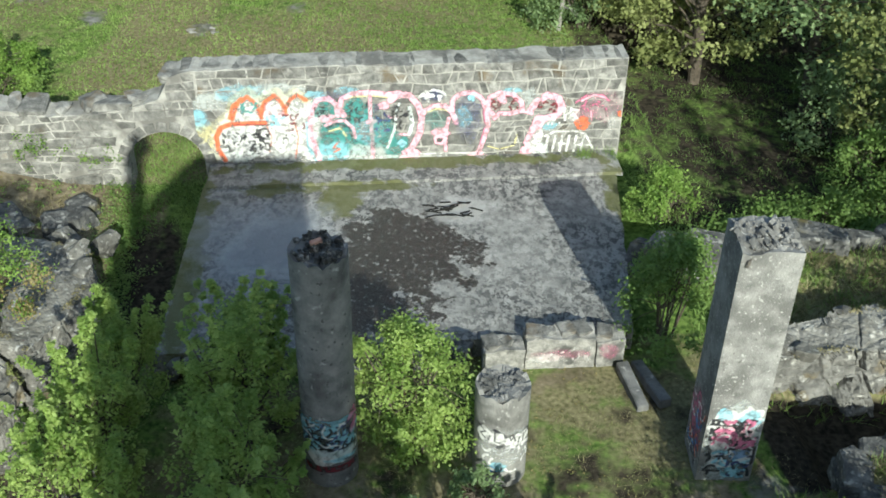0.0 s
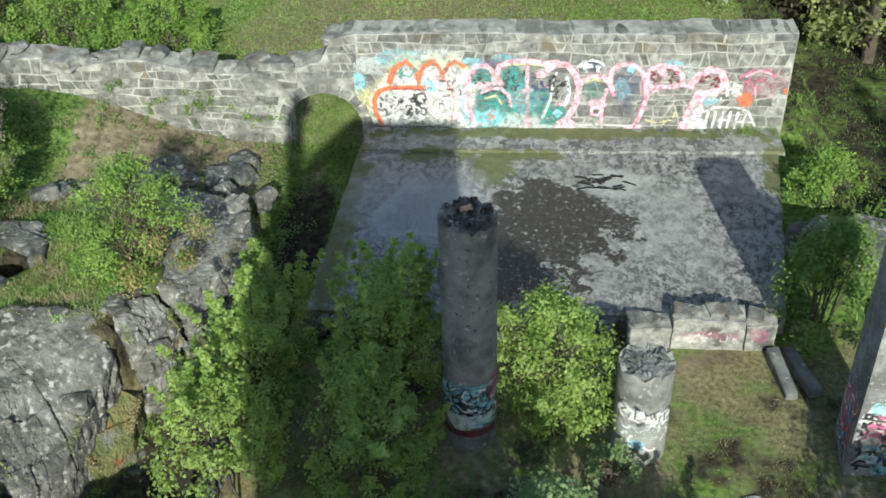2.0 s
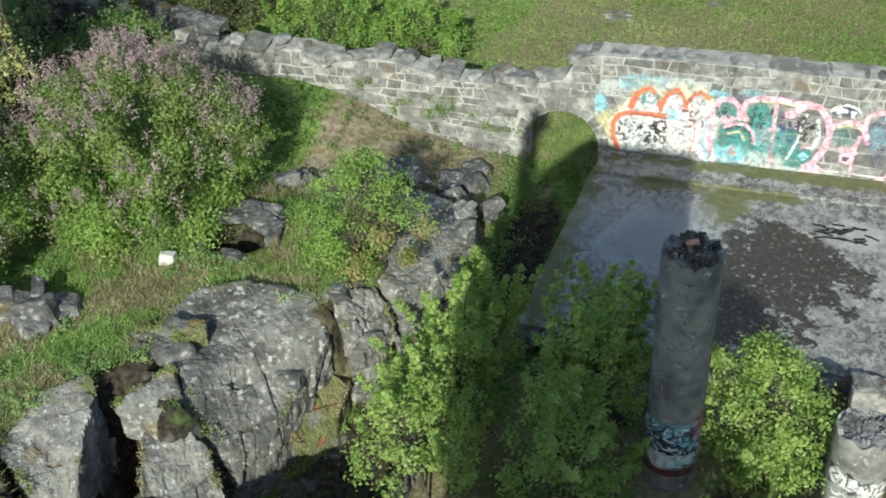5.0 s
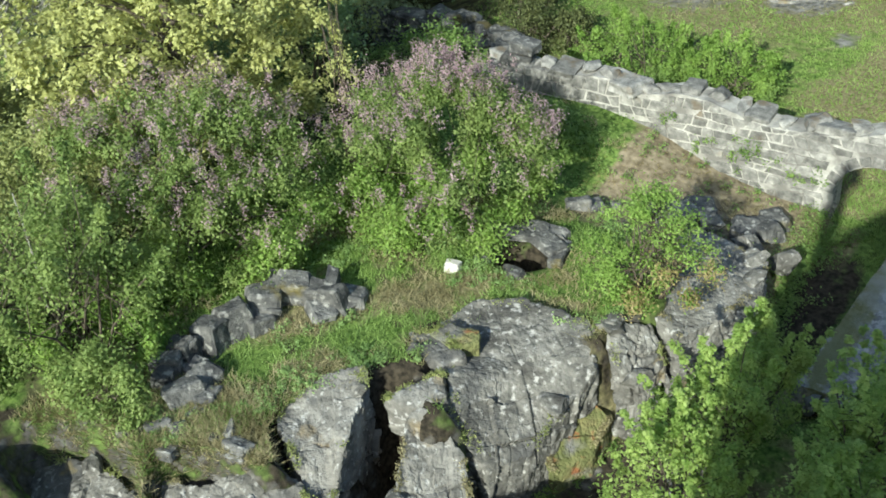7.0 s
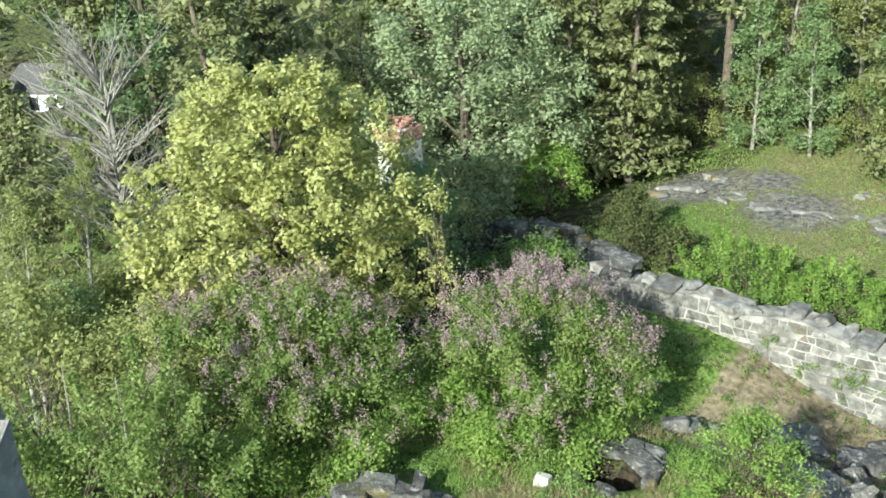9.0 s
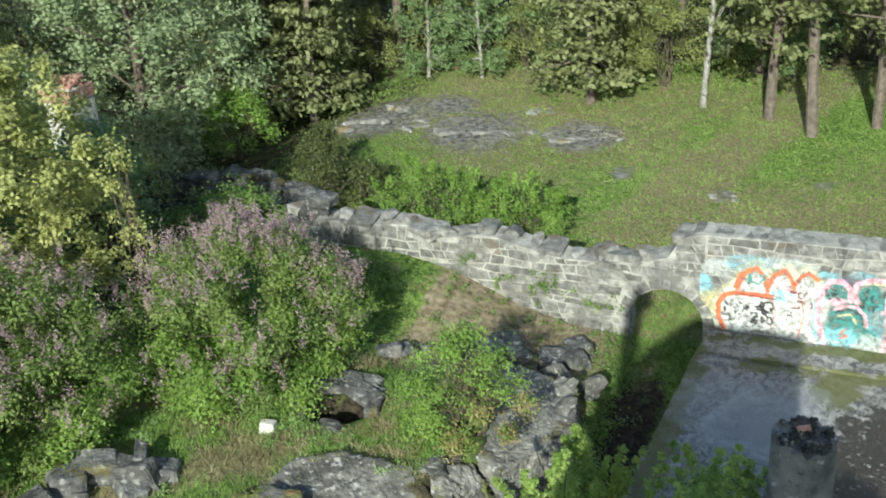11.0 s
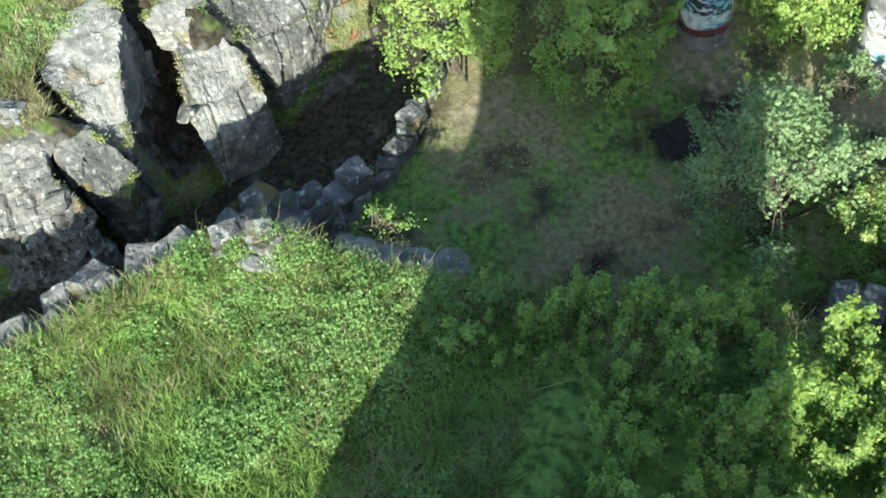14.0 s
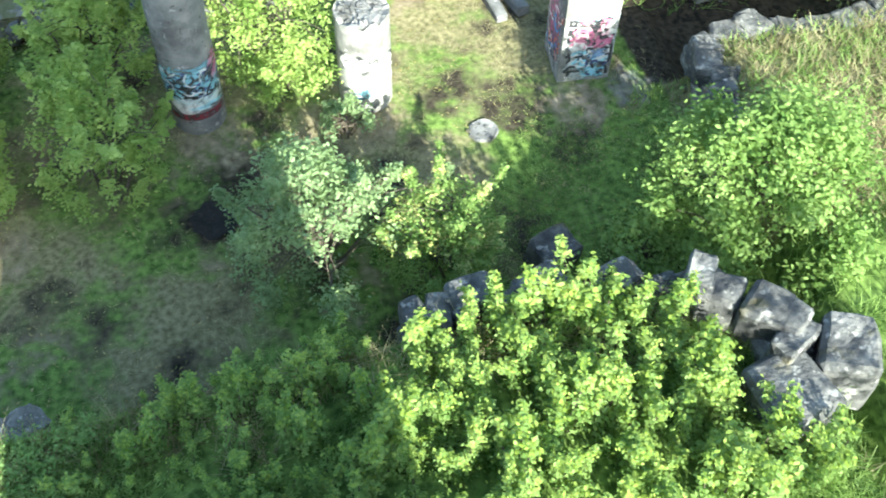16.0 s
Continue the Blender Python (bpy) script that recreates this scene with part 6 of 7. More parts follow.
crag("small slab of bedrock with moss", [(-10.2, 12.5, 1.2), (-9.5, 12.7, 1.3), (-8.75, 12.3, 1.35), (-9.0, 11.9, 1.25), (-9.8, 12.0, 1.2)], 0.4, 11, 0.0, 5, 0.05, 2, broken=0.5)
crag("pale split boulder of bedrock above a cleft", [(-11.1, 9.8, 1.15), (-10.6, 10.6, 1.4), (-10.15, 11.05, 1.45), (-9.85, 10.9, 1.38), (-9.62, 9.95, 1.15), (-9.38, 9.2, 0.6), (-9.2, 8.75, 0.1), (-9.5, 8.65, 0.3), (-10.2, 9.05, 0.95), (-10.75, 9.4, 1.08)], -1.3, 3, -0.04, 7, 0.05, 1, skin=PALE_ROCK, broken=0.7)
crag("pale grey bedrock wall above a ditch", [(-12.3, 7.75, 0.6), (-11.3, 7.95, 0.7), (-10.9, 8.35, 0.78), (-10.4, 8.35, 0.75), (-10.1, 7.9, 0.6), (-9.35, 7.4, 0.42), (-9.5, 7.15, 0.05), (-10.5, 6.95, 0.1), (-11.8, 6.95, 0.2)], -1.7, 4, 0.0, 7, 0.1, 4, broken=1.5, joints=(0.6, 0.45, 0.6))
crag("brown-stained bedrock face above a ditch", [(-10.2, 8.8, 0.75), (-9.5, 8.7, 0.55), (-9.0, 8.5, 0.15), (-9.05, 8.0, 0.0), (-9.6, 7.8, 0.35), (-10.2, 8.25, 0.7)], -1.4, 9, 0.0, 6, 0.05, 0, broken=0.7)
crag("broken grey bedrock under a thicket", [(-15.0, 6.9, 0.2), (-14.0, 7.5, 0.45), (-12.9, 7.6, 0.5), (-12.1, 7.3, 0.4), (-12.4, 6.4, -0.1), (-14.0, 5.9, -0.2)], -2.0, 5, 0.0, 6, 0.1, 5, broken=1.6, joints=(0.55, 0.4, 0.6))
crag("cracked ledge of grey bedrock along a path", [(-7.6, 18.7, 0.8), (-6.6, 18.5, 0.95), (-5.84, 18.2, 0.95), (-5.3, 18.1, 0.9), (-5.05, 17.2, 0.9), (-5.35, 15.9, 0.9), (-5.85, 14.9, 0.95), (-6.6, 15.2, 1.1), (-6.9, 17.0, 1.05)], -0.8, 6, 0.0, 7, skin=PALE_ROCK, broken=0.8, joints=(0.95, 0.6, 0.9))
for i, (x, y, z, sx, sy, sz, rz) in enumerate(((-5.25, 18.95, 0.3, 0.42, 0.3, 0.5, 12), (-6.1, 19.05, 0.55, 0.5, 0.34, 0.32, -8), (-7.0, 19.35, 0.6, 0.5, 0.3, 0.28, 15))):
    tagged(stone_at("boulder", x, y, z, sx, sy, sz, rz, 0, 0, i, True), "squared grey boulder by a rock ledge, a dark gap before it", "boulder", "boulders by the ledge")
crag("broken grey bedrock shoulder", [(-6.4, 15.0, 1.05), (-7.0, 14.4, 1.25), (-6.6, 13.8, 0.95), (-6.15, 13.9, 0.4), (-5.95, 14.6, 0.5)], -0.9, 7, 0.0, 6, skin=PALE_ROCK, joints=(0.7, 0.5, 0.7))

crag("flat pale stone ledge at the corner of a terrace", [(-4.9, 7.2, 1.2), (-3.9, 7.15, 1.28), (-3.0, 7.0, 1.15), (-3.0, 6.6, 1.3), (-4.0, 6.6, 1.48), (-4.9, 6.75, 1.45)], -0.2, 16, 0.0, 6, 0.04, 3, "", skin=RUIN, broken=0.6, joints=(0.6, 0.4, 0.4))
crag("massive pale grey remains of a thick stone wall", [(7.1, 13.75, 0.95), (8.2, 13.7, 1.1), (9.6, 13.6, 1.15), (11.6, 13.5, 1.15), (11.6, 14.6, 1.25), (9.5, 14.65, 1.27), (8.2, 14.55, 1.25), (7.15, 14.4, 1.1)], -0.4, 12, 0.02, 7, 0.05, 6, "", "wall_remains", skin=RUIN, broken=1.5, joints=(0.72, 0.55, 0.5))

# ---- the tower that the view is taken from ----
tower = tagged(thing("tower", "tall ruined square stone tower", "tower"), kind="structure")
b = bmesh.new()
TW = [(0.0, -4.4, 2.2), (3.4, -3.45, 2.0), (3.9, -3.2, 1.97), (4.55, -2.65, 1.95), (5.5, -2.2, 1.94), (8, -2.15, 1.9), (9.5, -2.1, 1.95), (10.4, -1.6, 2.05), (11.25, -1.29, 2.15), (11.92, -0.56, 2.25), (12.3, -0.1, 2.3)]
rows = []
for z, xl, xr in TW:
    rows.append([b.verts.new(p) for p in ((xl + 0.75, -4.0, z), (xr, -4.0, z), (xr, 0.12, z), (xl, 0.12, z))])
for r1, r2 in zip(rows, rows[1:]):
    for k in range(4):
        b.faces.new((r1[k], r1[(k + 1) % 4], r2[(k + 1) % 4], r2[k]))
b.faces.new(rows[-1])
part("wall", b, STONE, tower)
part("parapet", box_bm(-1.73, -1.4, -0.28, 0.3, 9.9, 12.12, 0.03), STONE, tower)
part("parapet_cap", box_bm(-1.74, -1.39, -0.29, 0.56, 12.1, 12.35, 0.03), STONE, tower)
for i, (x, y, z, s) in enumerate(((1.8, -1.6, 12.1, 0.4), (1.7, -2.6, 12.1, 0.45))):
    stone_at("parapet_stone", x, y, z, s, s * 1.1, s * 0.9, 20 * i, 0, 0, i, parent=tower)
b = box_bm(-1.667, -1.417, 0.25, 0.658, 12.3, 12.765, 0.03)
bmesh.ops.rotate(b, verts=b.verts[:], cent=(-1.417, 0.658, 12.5), matrix=Matrix.Rotation(radians(32), 3, "Z"))
bmesh.ops.subdivide_edges(b, edges=b.edges[:], cuts=3, use_grid_fill=True)
for v in b.verts:
    if v.co.z > 12.45:
        v.co.z -= 0.55 * max(0, (v.co.x + 1.417) * 0.53 - (v.co.y - 0.658) * 0.85)
    v.co += 0.025 * noise.noise_vector(v.co * 6) + 0.01 * noise.noise_vector(v.co * 24)
part("parapet_stone", b, STONE, tower)


# ---- shrubs ----
for i, (x, y, h, r) in enumerate(((-4.4, 11.3, 2.5, 0.95), (-4.2, 12.7, 2.8, 0.8), (-4.0, 14.1, 2.2, 0.62))):
    bush("sallow_bush", "leafy sallow bush beside a sunken path, half in sun", "shrub", x, y, 0.0, h, r, r, LEAF_SALLOW, 9500, 0.08, 11 + 100 * i, 74, 0.22, stems=8, low=0.02, shoots=26, group="sallows along the path", up=0.7)
for i, (x, y, h, r) in enumerate(((-2.15, 11.4, 2.6, 0.88), (-2.05, 12.8, 3.0, 0.9), (-1.95, 14.1, 2.6, 0.66))):
    bush("sallow_bush", "tall leafy sallow bush in the shade of a tower", "shrub", x, y, 0.0, h, r, r, LEAF_SALLOW, 8500, 0.086, 12 + 100 * i, 70, 0.23, stems=8, low=0.02, shoots=26, group="sallows in the court", up=1.2)
bush("shrub", "dense bright green shrub between two columns", "shrub", 0.78, 13.0, 0.0, 2.7, 1.0, 0.95, LEAF_SALLOW, 11500, 0.078, 35, 110, 0.24, stems=10, low=0.02, shoots=3, dome=True)
bush("shrub", "loose leafy shrub in the grassy court", "shrub", 0.78, 9.1, 0.0, 2.7, 1.15, 1.05, LEAF_GREY, 12000, 0.076, 14, 70, 0.26, low=0.04, stems=16, shoots=8)
bush("shrub", "rounded yellow-green shrub in the grassy court", "shrub", 2.45, 8.75, 0.0, 1.75, 0.9, 0.85, LEAF_SAPLING, 11000, 0.062, 15, 110, 0.2, low=0.03, mix=(LEAF_YELLOW, 0.3, True), stems=10, shoots=18, dome=True)
bush("young_tree", "wide bright green young tree against a rubble wall", "shrub", 7.0, 8.0, 0.2, 2.9, 1.6, 1.4, LEAF_SAPLING, 24000, 0.085, 16, 85, 0.38, stems=14, dome=3.4)
bush("shrub", "low shaded shrub below a broken stone wall", "shrub", 5.2, 7.9, 0.0, 1.3, 0.7, 0.6, LEAF_MID, 2500, 0.085, 17, 24, 0.25)
bush("shrub", "small bright shrub on the slope beside the slab", "shrub", 6.75, 19.5, 0.0, 1.35, 0.7, 0.75, LEAF_FRESH, 4200, 0.075, 18, 34, 0.24)
bush("shrub", "dark green shrub beside the pillar and slab", "shrub", 5.75, 15.4, 0.0, 2.5, 0.95, 1.0, LEAF_MID, 7500, 0.085, 19, 52, 0.32)
bush("shrub", "small shrub at the foot of the short column", "shrub", 1.7, 11.7, 0.0, 0.9, 0.35, 0.35, LEAF_GREY, 900, 0.08, 20, 12, 0.18)
bush("willow_shrub", "green willow shrub with tan shoots on a rock ledge", "shrub", -6.75, 15.6, 1.0, 2.5, 1.15, 1.0, LEAF_FRESH, 8500, 0.065, 21, 60, 0.28, mix=(LEAF_BROWN, 0.3, False), stems=18, dome=True)
bush("lilac_bush", "large flowering lilac bush with purple panicles", "lilac bush", -12.0, 16.75, 0.9, 3.3, 2.5, 2.3, LEAF_LILAC, 46000, 0.08, 22, 105, 0.42, flowers=(LILAC, 560), group="lilac bushes", low=0.03, mix=(LEAF_FRESH, 0.85, False), dome=4.5)
bush("lilac_bush", "large flowering lilac bush with purple panicles", "lilac bush", -15.9, 12.9, 0.6, 4.2, 2.7, 2.5, LEAF_LILAC, 42000, 0.08, 23, 100, 0.44, flowers=(LILAC, 460), group="lilac bushes", low=0.03, mix=(LEAF_FRESH, 0.85, False), dome=4)
bush("shrub", "tall green thicket with bare grey stems", "shrub", -15.5, 9.2, 0.2, 4.3, 2.0, 1.9, LEAF_LILAC, 24000, 0.08, 24, 80, 0.42, stems=16, shoots=16, low=0.02, mix=(LEAF_FRESH, 0.8, False), dome=True)
bush("shrub", "fresh green skirt of a thicket above low dark rocks", "shrub", -13.7, 8.25, 0.85, 1.5, 1.1, 0.75, LEAF_LILAC, 9000, 0.08, 38, 40, 0.28, stems=8, low=0.02, dome=True)
bush("shrub", "tall green thicket with bare grey stems", "shrub", -17.6, 7.2, -0.3, 4.2, 2.2, 2.0, LEAF_LILAC, 22000, 0.085, 25, 85, 0.46, stems=14, low=0.02, dome=True)
bush("shrub", "tall green thicket with bare grey stems", "shrub", -18.5, 11.5, -0.2, 4.6, 2.2, 2.2, LEAF_OLIVE, 13000, 0.09, 34, 90, 0.46, stems=14, low=0.02)
bush("shrub", "shaded shrub against the old stone wall", "shrub", -11.6, 20.4, 0.8, 1.2, 1.3, 0.9, LEAF_MID, 6500, 0.08, 26, 44, 0.3)
bush("shrub", "pale flowering sapling among lilacs", "shrub", -15.3, 17.4, 0.9, 4.9, 0.45, 0.45, LEAF_YELLOW, 1800, 0.08, 27, 20, 0.26)
bush("shrub", "wide shrub on the meadow behind the wall", "shrub", -12.1, 26.1, 0.1, 1.75, 2.0, 1.0, LEAF_FRESH, 11000, 0.085, 28, 70, 0.3, shoots=34, mix=(LEAF_MID, 0.5, False))
bush("shrub", "wide shrub on the meadow behind the wall", "shrub", -9.3, 26.2, 0.1, 1.65, 1.8, 1.0, LEAF_FRESH, 10000, 0.085, 29, 60, 0.3, shoots=30, mix=(LEAF_MID, 0.5, False))
bush("shrub", "shaded scrub beside a far ruined wall", "shrub", -16.2, 22.6, 0.2, 2.2, 2.2, 1.5, LEAF_MID, 9000, 0.09, 30, 60, 0.4)
bush("shrub", "green scrub under trees by a far ruined wall", "shrub", -20.6, 29.6, 0.3, 2.3, 1.4, 1.1, LEAF_FRESH, 6000, 0.11, 31, 40, 0.38, dome=True)
for i, (x, y, h) in enumerate(((-15.6, 26.6, 1.5), (-16.6, 28.4, 1.9), (-14.6, 27.4, 1.1))):
    bush("juniper", "low juniper scrub at the meadow's edge, darkened as if in shade", "shrub", x, y, gz(x, y), h, 1.0, 0.9, LEAF_JUNIPER_SHADED, 3600, 0.1, 140 + i, 36, 0.3, group="junipers")
bush("shrub", "grey-green shrub before a ruined chimney", "shrub", -21.9, 23.3, 0.0, 2.7, 1.4, 1.2, LEAF_GREY, 9000, 0.1, 36, 60, 0.38)
bush("shrub", "small tuft of leaves on the meadow", "shrub", 1.3, 25.2, 0.2, 0.6, 0.7, 0.5, LEAF_FRESH, 1400, 0.08, 32, 14, 0.2)
bush("shrub", "small tuft of leaves on the meadow", "shrub", -1.6, 24.6, 0.2, 0.5, 0.6, 0.4, LEAF_BROWN, 900, 0.08, 33, 12, 0.18)
for i, (x, y, s) in enumerate(((9.2, 18.9, 0.7), (10.6, 19.2, 0.9), (12.0, 19.4, 1.3), (8.2, 18.6, 0.5), (11.2, 18.5, 0.7), (12.4, 21.0, 1.8), (13.6, 20.2, 2.2))):
    bush("shrub", "shaded undergrowth at the edge of a wood", "shrub", x, y, gz(x, y), s, 0.95 * s ** 0.5, 0.9, LEAF_MID, 4200, 0.1, 60 + i, 34, 0.34, group="undergrowth")

bush("shrub", "small yellow-green shrub with bare twigs on a stone ledge", "shrub", -4.3, 7.35, 0.9, 0.8, 0.5, 0.3, LEAF_SAPLING, 420, 0.055, 37, 12, 0.13, stems=16, low=0.4)

# thin pale stems standing in the thicket
for i, (x, y, z, x2, y2, z2) in enumerate(((-16.19, 9.2, 2.19, -16.12, 9.2, 4.38), (-18.2, 9.2, 2.1, -17.98, 9.2, 4.1))):
    b = bmesh.new()
    foot_ = Vector((x, y, z)) + (Vector((x, y, z)) - Vector((x2, y2, z2))) * 1.0
    foot_.z = gz(foot_.x, foot_.y) - 0.2
    tube(b, [foot_, (x, y, z), (0.5 * (x + x2) + 0.03, 0.5 * (y + y2), 0.5 * (z + z2)), (x2, y2, z2)], [0.03, 0.027, 0.022, 0.01], 7)
    tagged(part("bare_sapling", b, BIRCH_BARK), "thin pale leafless stem standing in a thicket", "sapling", "bare stems")

# saplings and tall weeds on the terrace
sap = []
for k in range(6):
    rng = np.random.default_rng(90 + k)
    ob = thing("maple_sapling", "bright green maple sapling on the grassy terrace", "sapling", pose(0, 0, -40), "terrace saplings")
    cs, rs = [], []
    h = (0.75, 0.95, 1.15, 0.6, 0.85, 1.05)[k]
    for j in range(4 + k % 3):
        tx, ty = rng.normal() * 0.22, rng.normal() * 0.22
        hh = h * rng.uniform(0.45, 1.15)
        b = bmesh.new()
        tube(b, [(tx * 0.3, ty * 0.3, -0.1), (tx * 0.7, ty * 0.7, hh * 0.5), (tx, ty, hh)], [0.013, 0.01, 0.005], 5)
        part("stem", b, BARK, ob)
        for q in np.linspace(0.2, 1.0, 7):
            cs.append((tx * (0.4 + 0.6 * q), ty * (0.4 + 0.6 * q), hh * q))
            rs.append(0.15 * (1.2 - 0.7 * q))
    part("foliage", poly_mesh("foliage", leaves(rng, cs, np.array(rs) * 1.1, 19 * len(cs), 0.072, 0.9), 4), LEAF_SAPLING, ob)
    tips = [i for i in range(len(cs)) if i % 7 > 4]
    part("young_leaves", poly_mesh("young_leaves", leaves(rng, [cs[i] for i in tips], [0.11] * len(tips), 16 * len(tips), 0.07, 1.2), 4), LEAF_TIP, ob, "yellow-green young leaves")
    sap.append(ob)
rnd = random.Random(77)
spots = []
while len(spots) < 135:
    x, y = rnd.uniform(-2.9, 6.1), rnd.uniform(3.5, 6.75)
    if (x < -1.2 and y < 5.5) or (x > 5.0 and y > 4.3):
        continue
    if min([math.hypot(x - a, y - c) for a, c in spots] or [9]) > 0.26:
        spots.append((x, y))
for i, (x, y) in enumerate(spots):
    s = rnd.uniform(0.6, 1.3) * (0.75 + 0.14 * (x + 1) / 3)
    m_ = pose(x, y, gz(x, y), rnd.uniform(-6, 6), rnd.uniform(-6, 6), rnd.uniform(0, 360)) @ Matrix.Scale(s, 4)
    if i < 6:
        sap[i].matrix_basis = m_
    else:
        keep = sap[i % 6].scale.x
        copy_thing(sap[i % 6], m_ @ Matrix.Scale(1 / keep, 4))


# ---- trees ----
def limb_tree(name, label, category, h, crown_r, crown_low, bark, leaf, n, size, seed, clumps, clump, trunk_r, flat=0.8, lean=0.0, group="", limbs=12, shape="round"):
    """A trunk that tapers and bends, limbs to every clump group, and a crown of separate leaves with gaps."""
    rng = np.random.default_rng(seed)
    ob = thing(name, label, category, pose(0, 0, 0), group)
    b = bmesh.new()
    pts = [Vector((lean * h * (t ** 1.5) + 0.02 * h * math.sin(3 * t + seed), 0.015 * h * math.sin(4 * t + 2 * seed), h * t * 0.97 - 0.3 * (t == 0))) for t in np.linspace(0, 1, 8)]
    tube(b, pts, [trunk_r * (1 - 0.88 * t) for t in np.linspace(0, 1, 8)], 9)
    cs, rs = [], []
    for i in range(clumps):
        t = rng.uniform(crown_low, 1.0)
        u = (t - crown_low) / (1 - crown_low)
        if shape == "round":
            prof = math.sqrt(max(0.05, 1 - (2 * u - 0.85) ** 2 / 1.45))
        elif shape == "pine":
            prof = (1.05 - u) ** 0.6 * (0.55 + 0.45 * rng.random())
        else:
            prof = (1.1 - u) ** 0.8 * min(1, 2.5 * u + 0.35)
        a = rng.uniform(0, 6.283)
        r = crown_r * prof * (0.12 + 0.88 * rng.random() ** 0.5)
        ax = pts[0].lerp(pts[-1], t)
        k = min(6, int(t * 7))
        ax = pts[k].lerp(pts[k + 1], t * 7 - k)
        cs.append((ax.x + r * math.cos(a), ax.y + r * math.sin(a), h * t + (0.0 if shape == "pine" else rng.normal() * 0.15)))
        rs.append(clump * rng.uniform(0.7, 1.3) * (0.6 + 0.4 * prof))
    part("trunk", b, bark, ob)
    b = bmesh.new()
    for i in range(min(limbs, clumps)):
        c = Vector(cs[i])
        t = max(0.15, c.z / h - (0.03 if shape == "pine" else 0.13))
        k = min(6, int(t * 7))
        st = pts[k].lerp(pts[k + 1], t * 7 - k)
        tube(b, [st, st.lerp(c, 0.5) + Vector((0, 0, 0.02 * h * (1 if shape != "pine" else -0.2))), c], [trunk_r * 0.3 * (1.1 - t), trunk_r * 0.2 * (1.1 - t), 0.012], 5)
    tagged(part("branchwork", b, bark, ob), kind="stuff")
    part("crown", poly_mesh("crown", leaves(rng, cs, rs, n, size, 0.5, flat), 4), leaf, ob)
    return ob


def plant(protos, spots, scale=(0.85, 1.15), seed=1):
    rnd = random.Random(seed)
    for i, sp in enumerate(spots):
        x, y = sp[:2]
        z = gz(x, y) - 0.05 if len(sp) < 3 else sp[2]
        src = protos[i % len(protos)]
        s = rnd.uniform(*scale)
        m_ = pose(x, y, z, 0, 0, rnd.uniform(0, 360)) @ Matrix.Scale(s, 4)
        if not src.get("placed"):
            src["placed"] = 1
            src.matrix_basis = m_
        else:
            keep = src.scale.copy()
            c = copy_thing(src, m_ @ Matrix.Diagonal((1 / keep[0], 1 / keep[1], 1 / keep[2], 1)))


maple = limb_tree("maple_tree", "broad maple tree in yellow-green spring flower", "tree", 7.8, 3.75, 0.16, BARK, LEAF_YELLOW, 60000, 0.135, 5, 460, 0.37, 0.3, 0.85, limbs=40)
maple.matrix_basis = pose(-19.15, 16.0, gz(-19.15, 16.0) - 0.1)
grey_tree = limb_tree("willow_tree", "tall grey-green willow tree behind a ruin", "tree", 9.0, 4.6, 0.08, BARK, LEAF_WILLOW, 40000, 0.17, 6, 200, 0.7, 0.28, 0.9, limbs=40)
grey_tree.matrix_basis = pose(-24.5, 29.5, gz(-24.5, 29.5) - 0.1)

pines = [limb_tree("pine_tree", "tall dark pine tree with a grey-brown trunk at the wood's edge", "tree", 13 + k, 3.0, (0.06, 0.22, 0.3)[k], PINE_BARK, LEAF_PINE, 9500, 0.27, 20 + k, 120, 0.75, 0.2, 0.42, 0.02 * k - 0.02, "pines", 46, "pine") for k in range(3)]
birches = [limb_tree("birch_tree", "slender white-stemmed birch in fresh leaf", "tree", 10.5 + k, 2.0, 0.3, BIRCH_BARK, LEAF_OLIVE, 6500, 0.12, 30 + k, 80, 0.5, 0.12, 0.9, 0.05 - 0.08 * k, "birches", 26, "cone") for k in range(2)]
broad = [limb_tree("broadleaf_tree", "leafy broadleaf tree in a shaded wood", "tree", 10 + k, 3.0, 0.10, BARK, (LEAF_OLIVE, LEAF_GREY)[k], 8500, 0.175, 40 + k, 110, 0.6, 0.2, 0.8, 0.0, "woodland trees", 30) for k in range(2)]
young = [limb_tree("young_birch", "bushy young birch with pale stems", "tree", 6.0, 1.9, 0.06, BIRCH_BARK, LEAF_GREY, 8000, 0.13, 50, 90, 0.45, 0.08, 0.9, 0.0, "young birches", 26, "cone")]

plant(pines, [(-9.9, 36.9), (-3.45, 36.2), (-2.2, 35.1), (-13.0, 43.0), (-0.5, 36.0), (1.8, 38.5), (-10.5, 41.5), (-5.0, 41.0), (-8.2, 43.5), (-21.5, 36.5), (-23.8, 38.0), (-19.5, 40.5), (-27, 36), (-4.8, 44.0), (-30, 33), (-29, 40), (-16.5, 44.5), (4.2, 37.0), (-24, 43), (-34, 38), (-12, 48), (-6, 48), (0, 46), (-20, 48)], seed=3)
plant(pines, [(-27.0, 20.5), (-31, 24), (-36, 17.5), (-38, 24), (-34, 29), (-42, 20), (-44, 30), (-34, 21), (-40, 26)], (0.8, 1.05), 4)
plant(pines, [(-25.6, 12.6), (-28.5, 14.6), (-32, 16.4)], (0.5, 0.56), 14)
plant([pines[0]], [(-20.2, 34.6), (-22.6, 33.8)], (0.8, 0.95), 16)
plant(birches, [(-14.9, 43.6), (-6.0, 37.3), (-17.2, 42.0), (2.6, 33.5)], (0.8, 1.05), 5)
plant(birches, [(-21.6, 10.6), (-23.2, 11.0), (-24, 13.6)], (0.52, 0.62), 15)
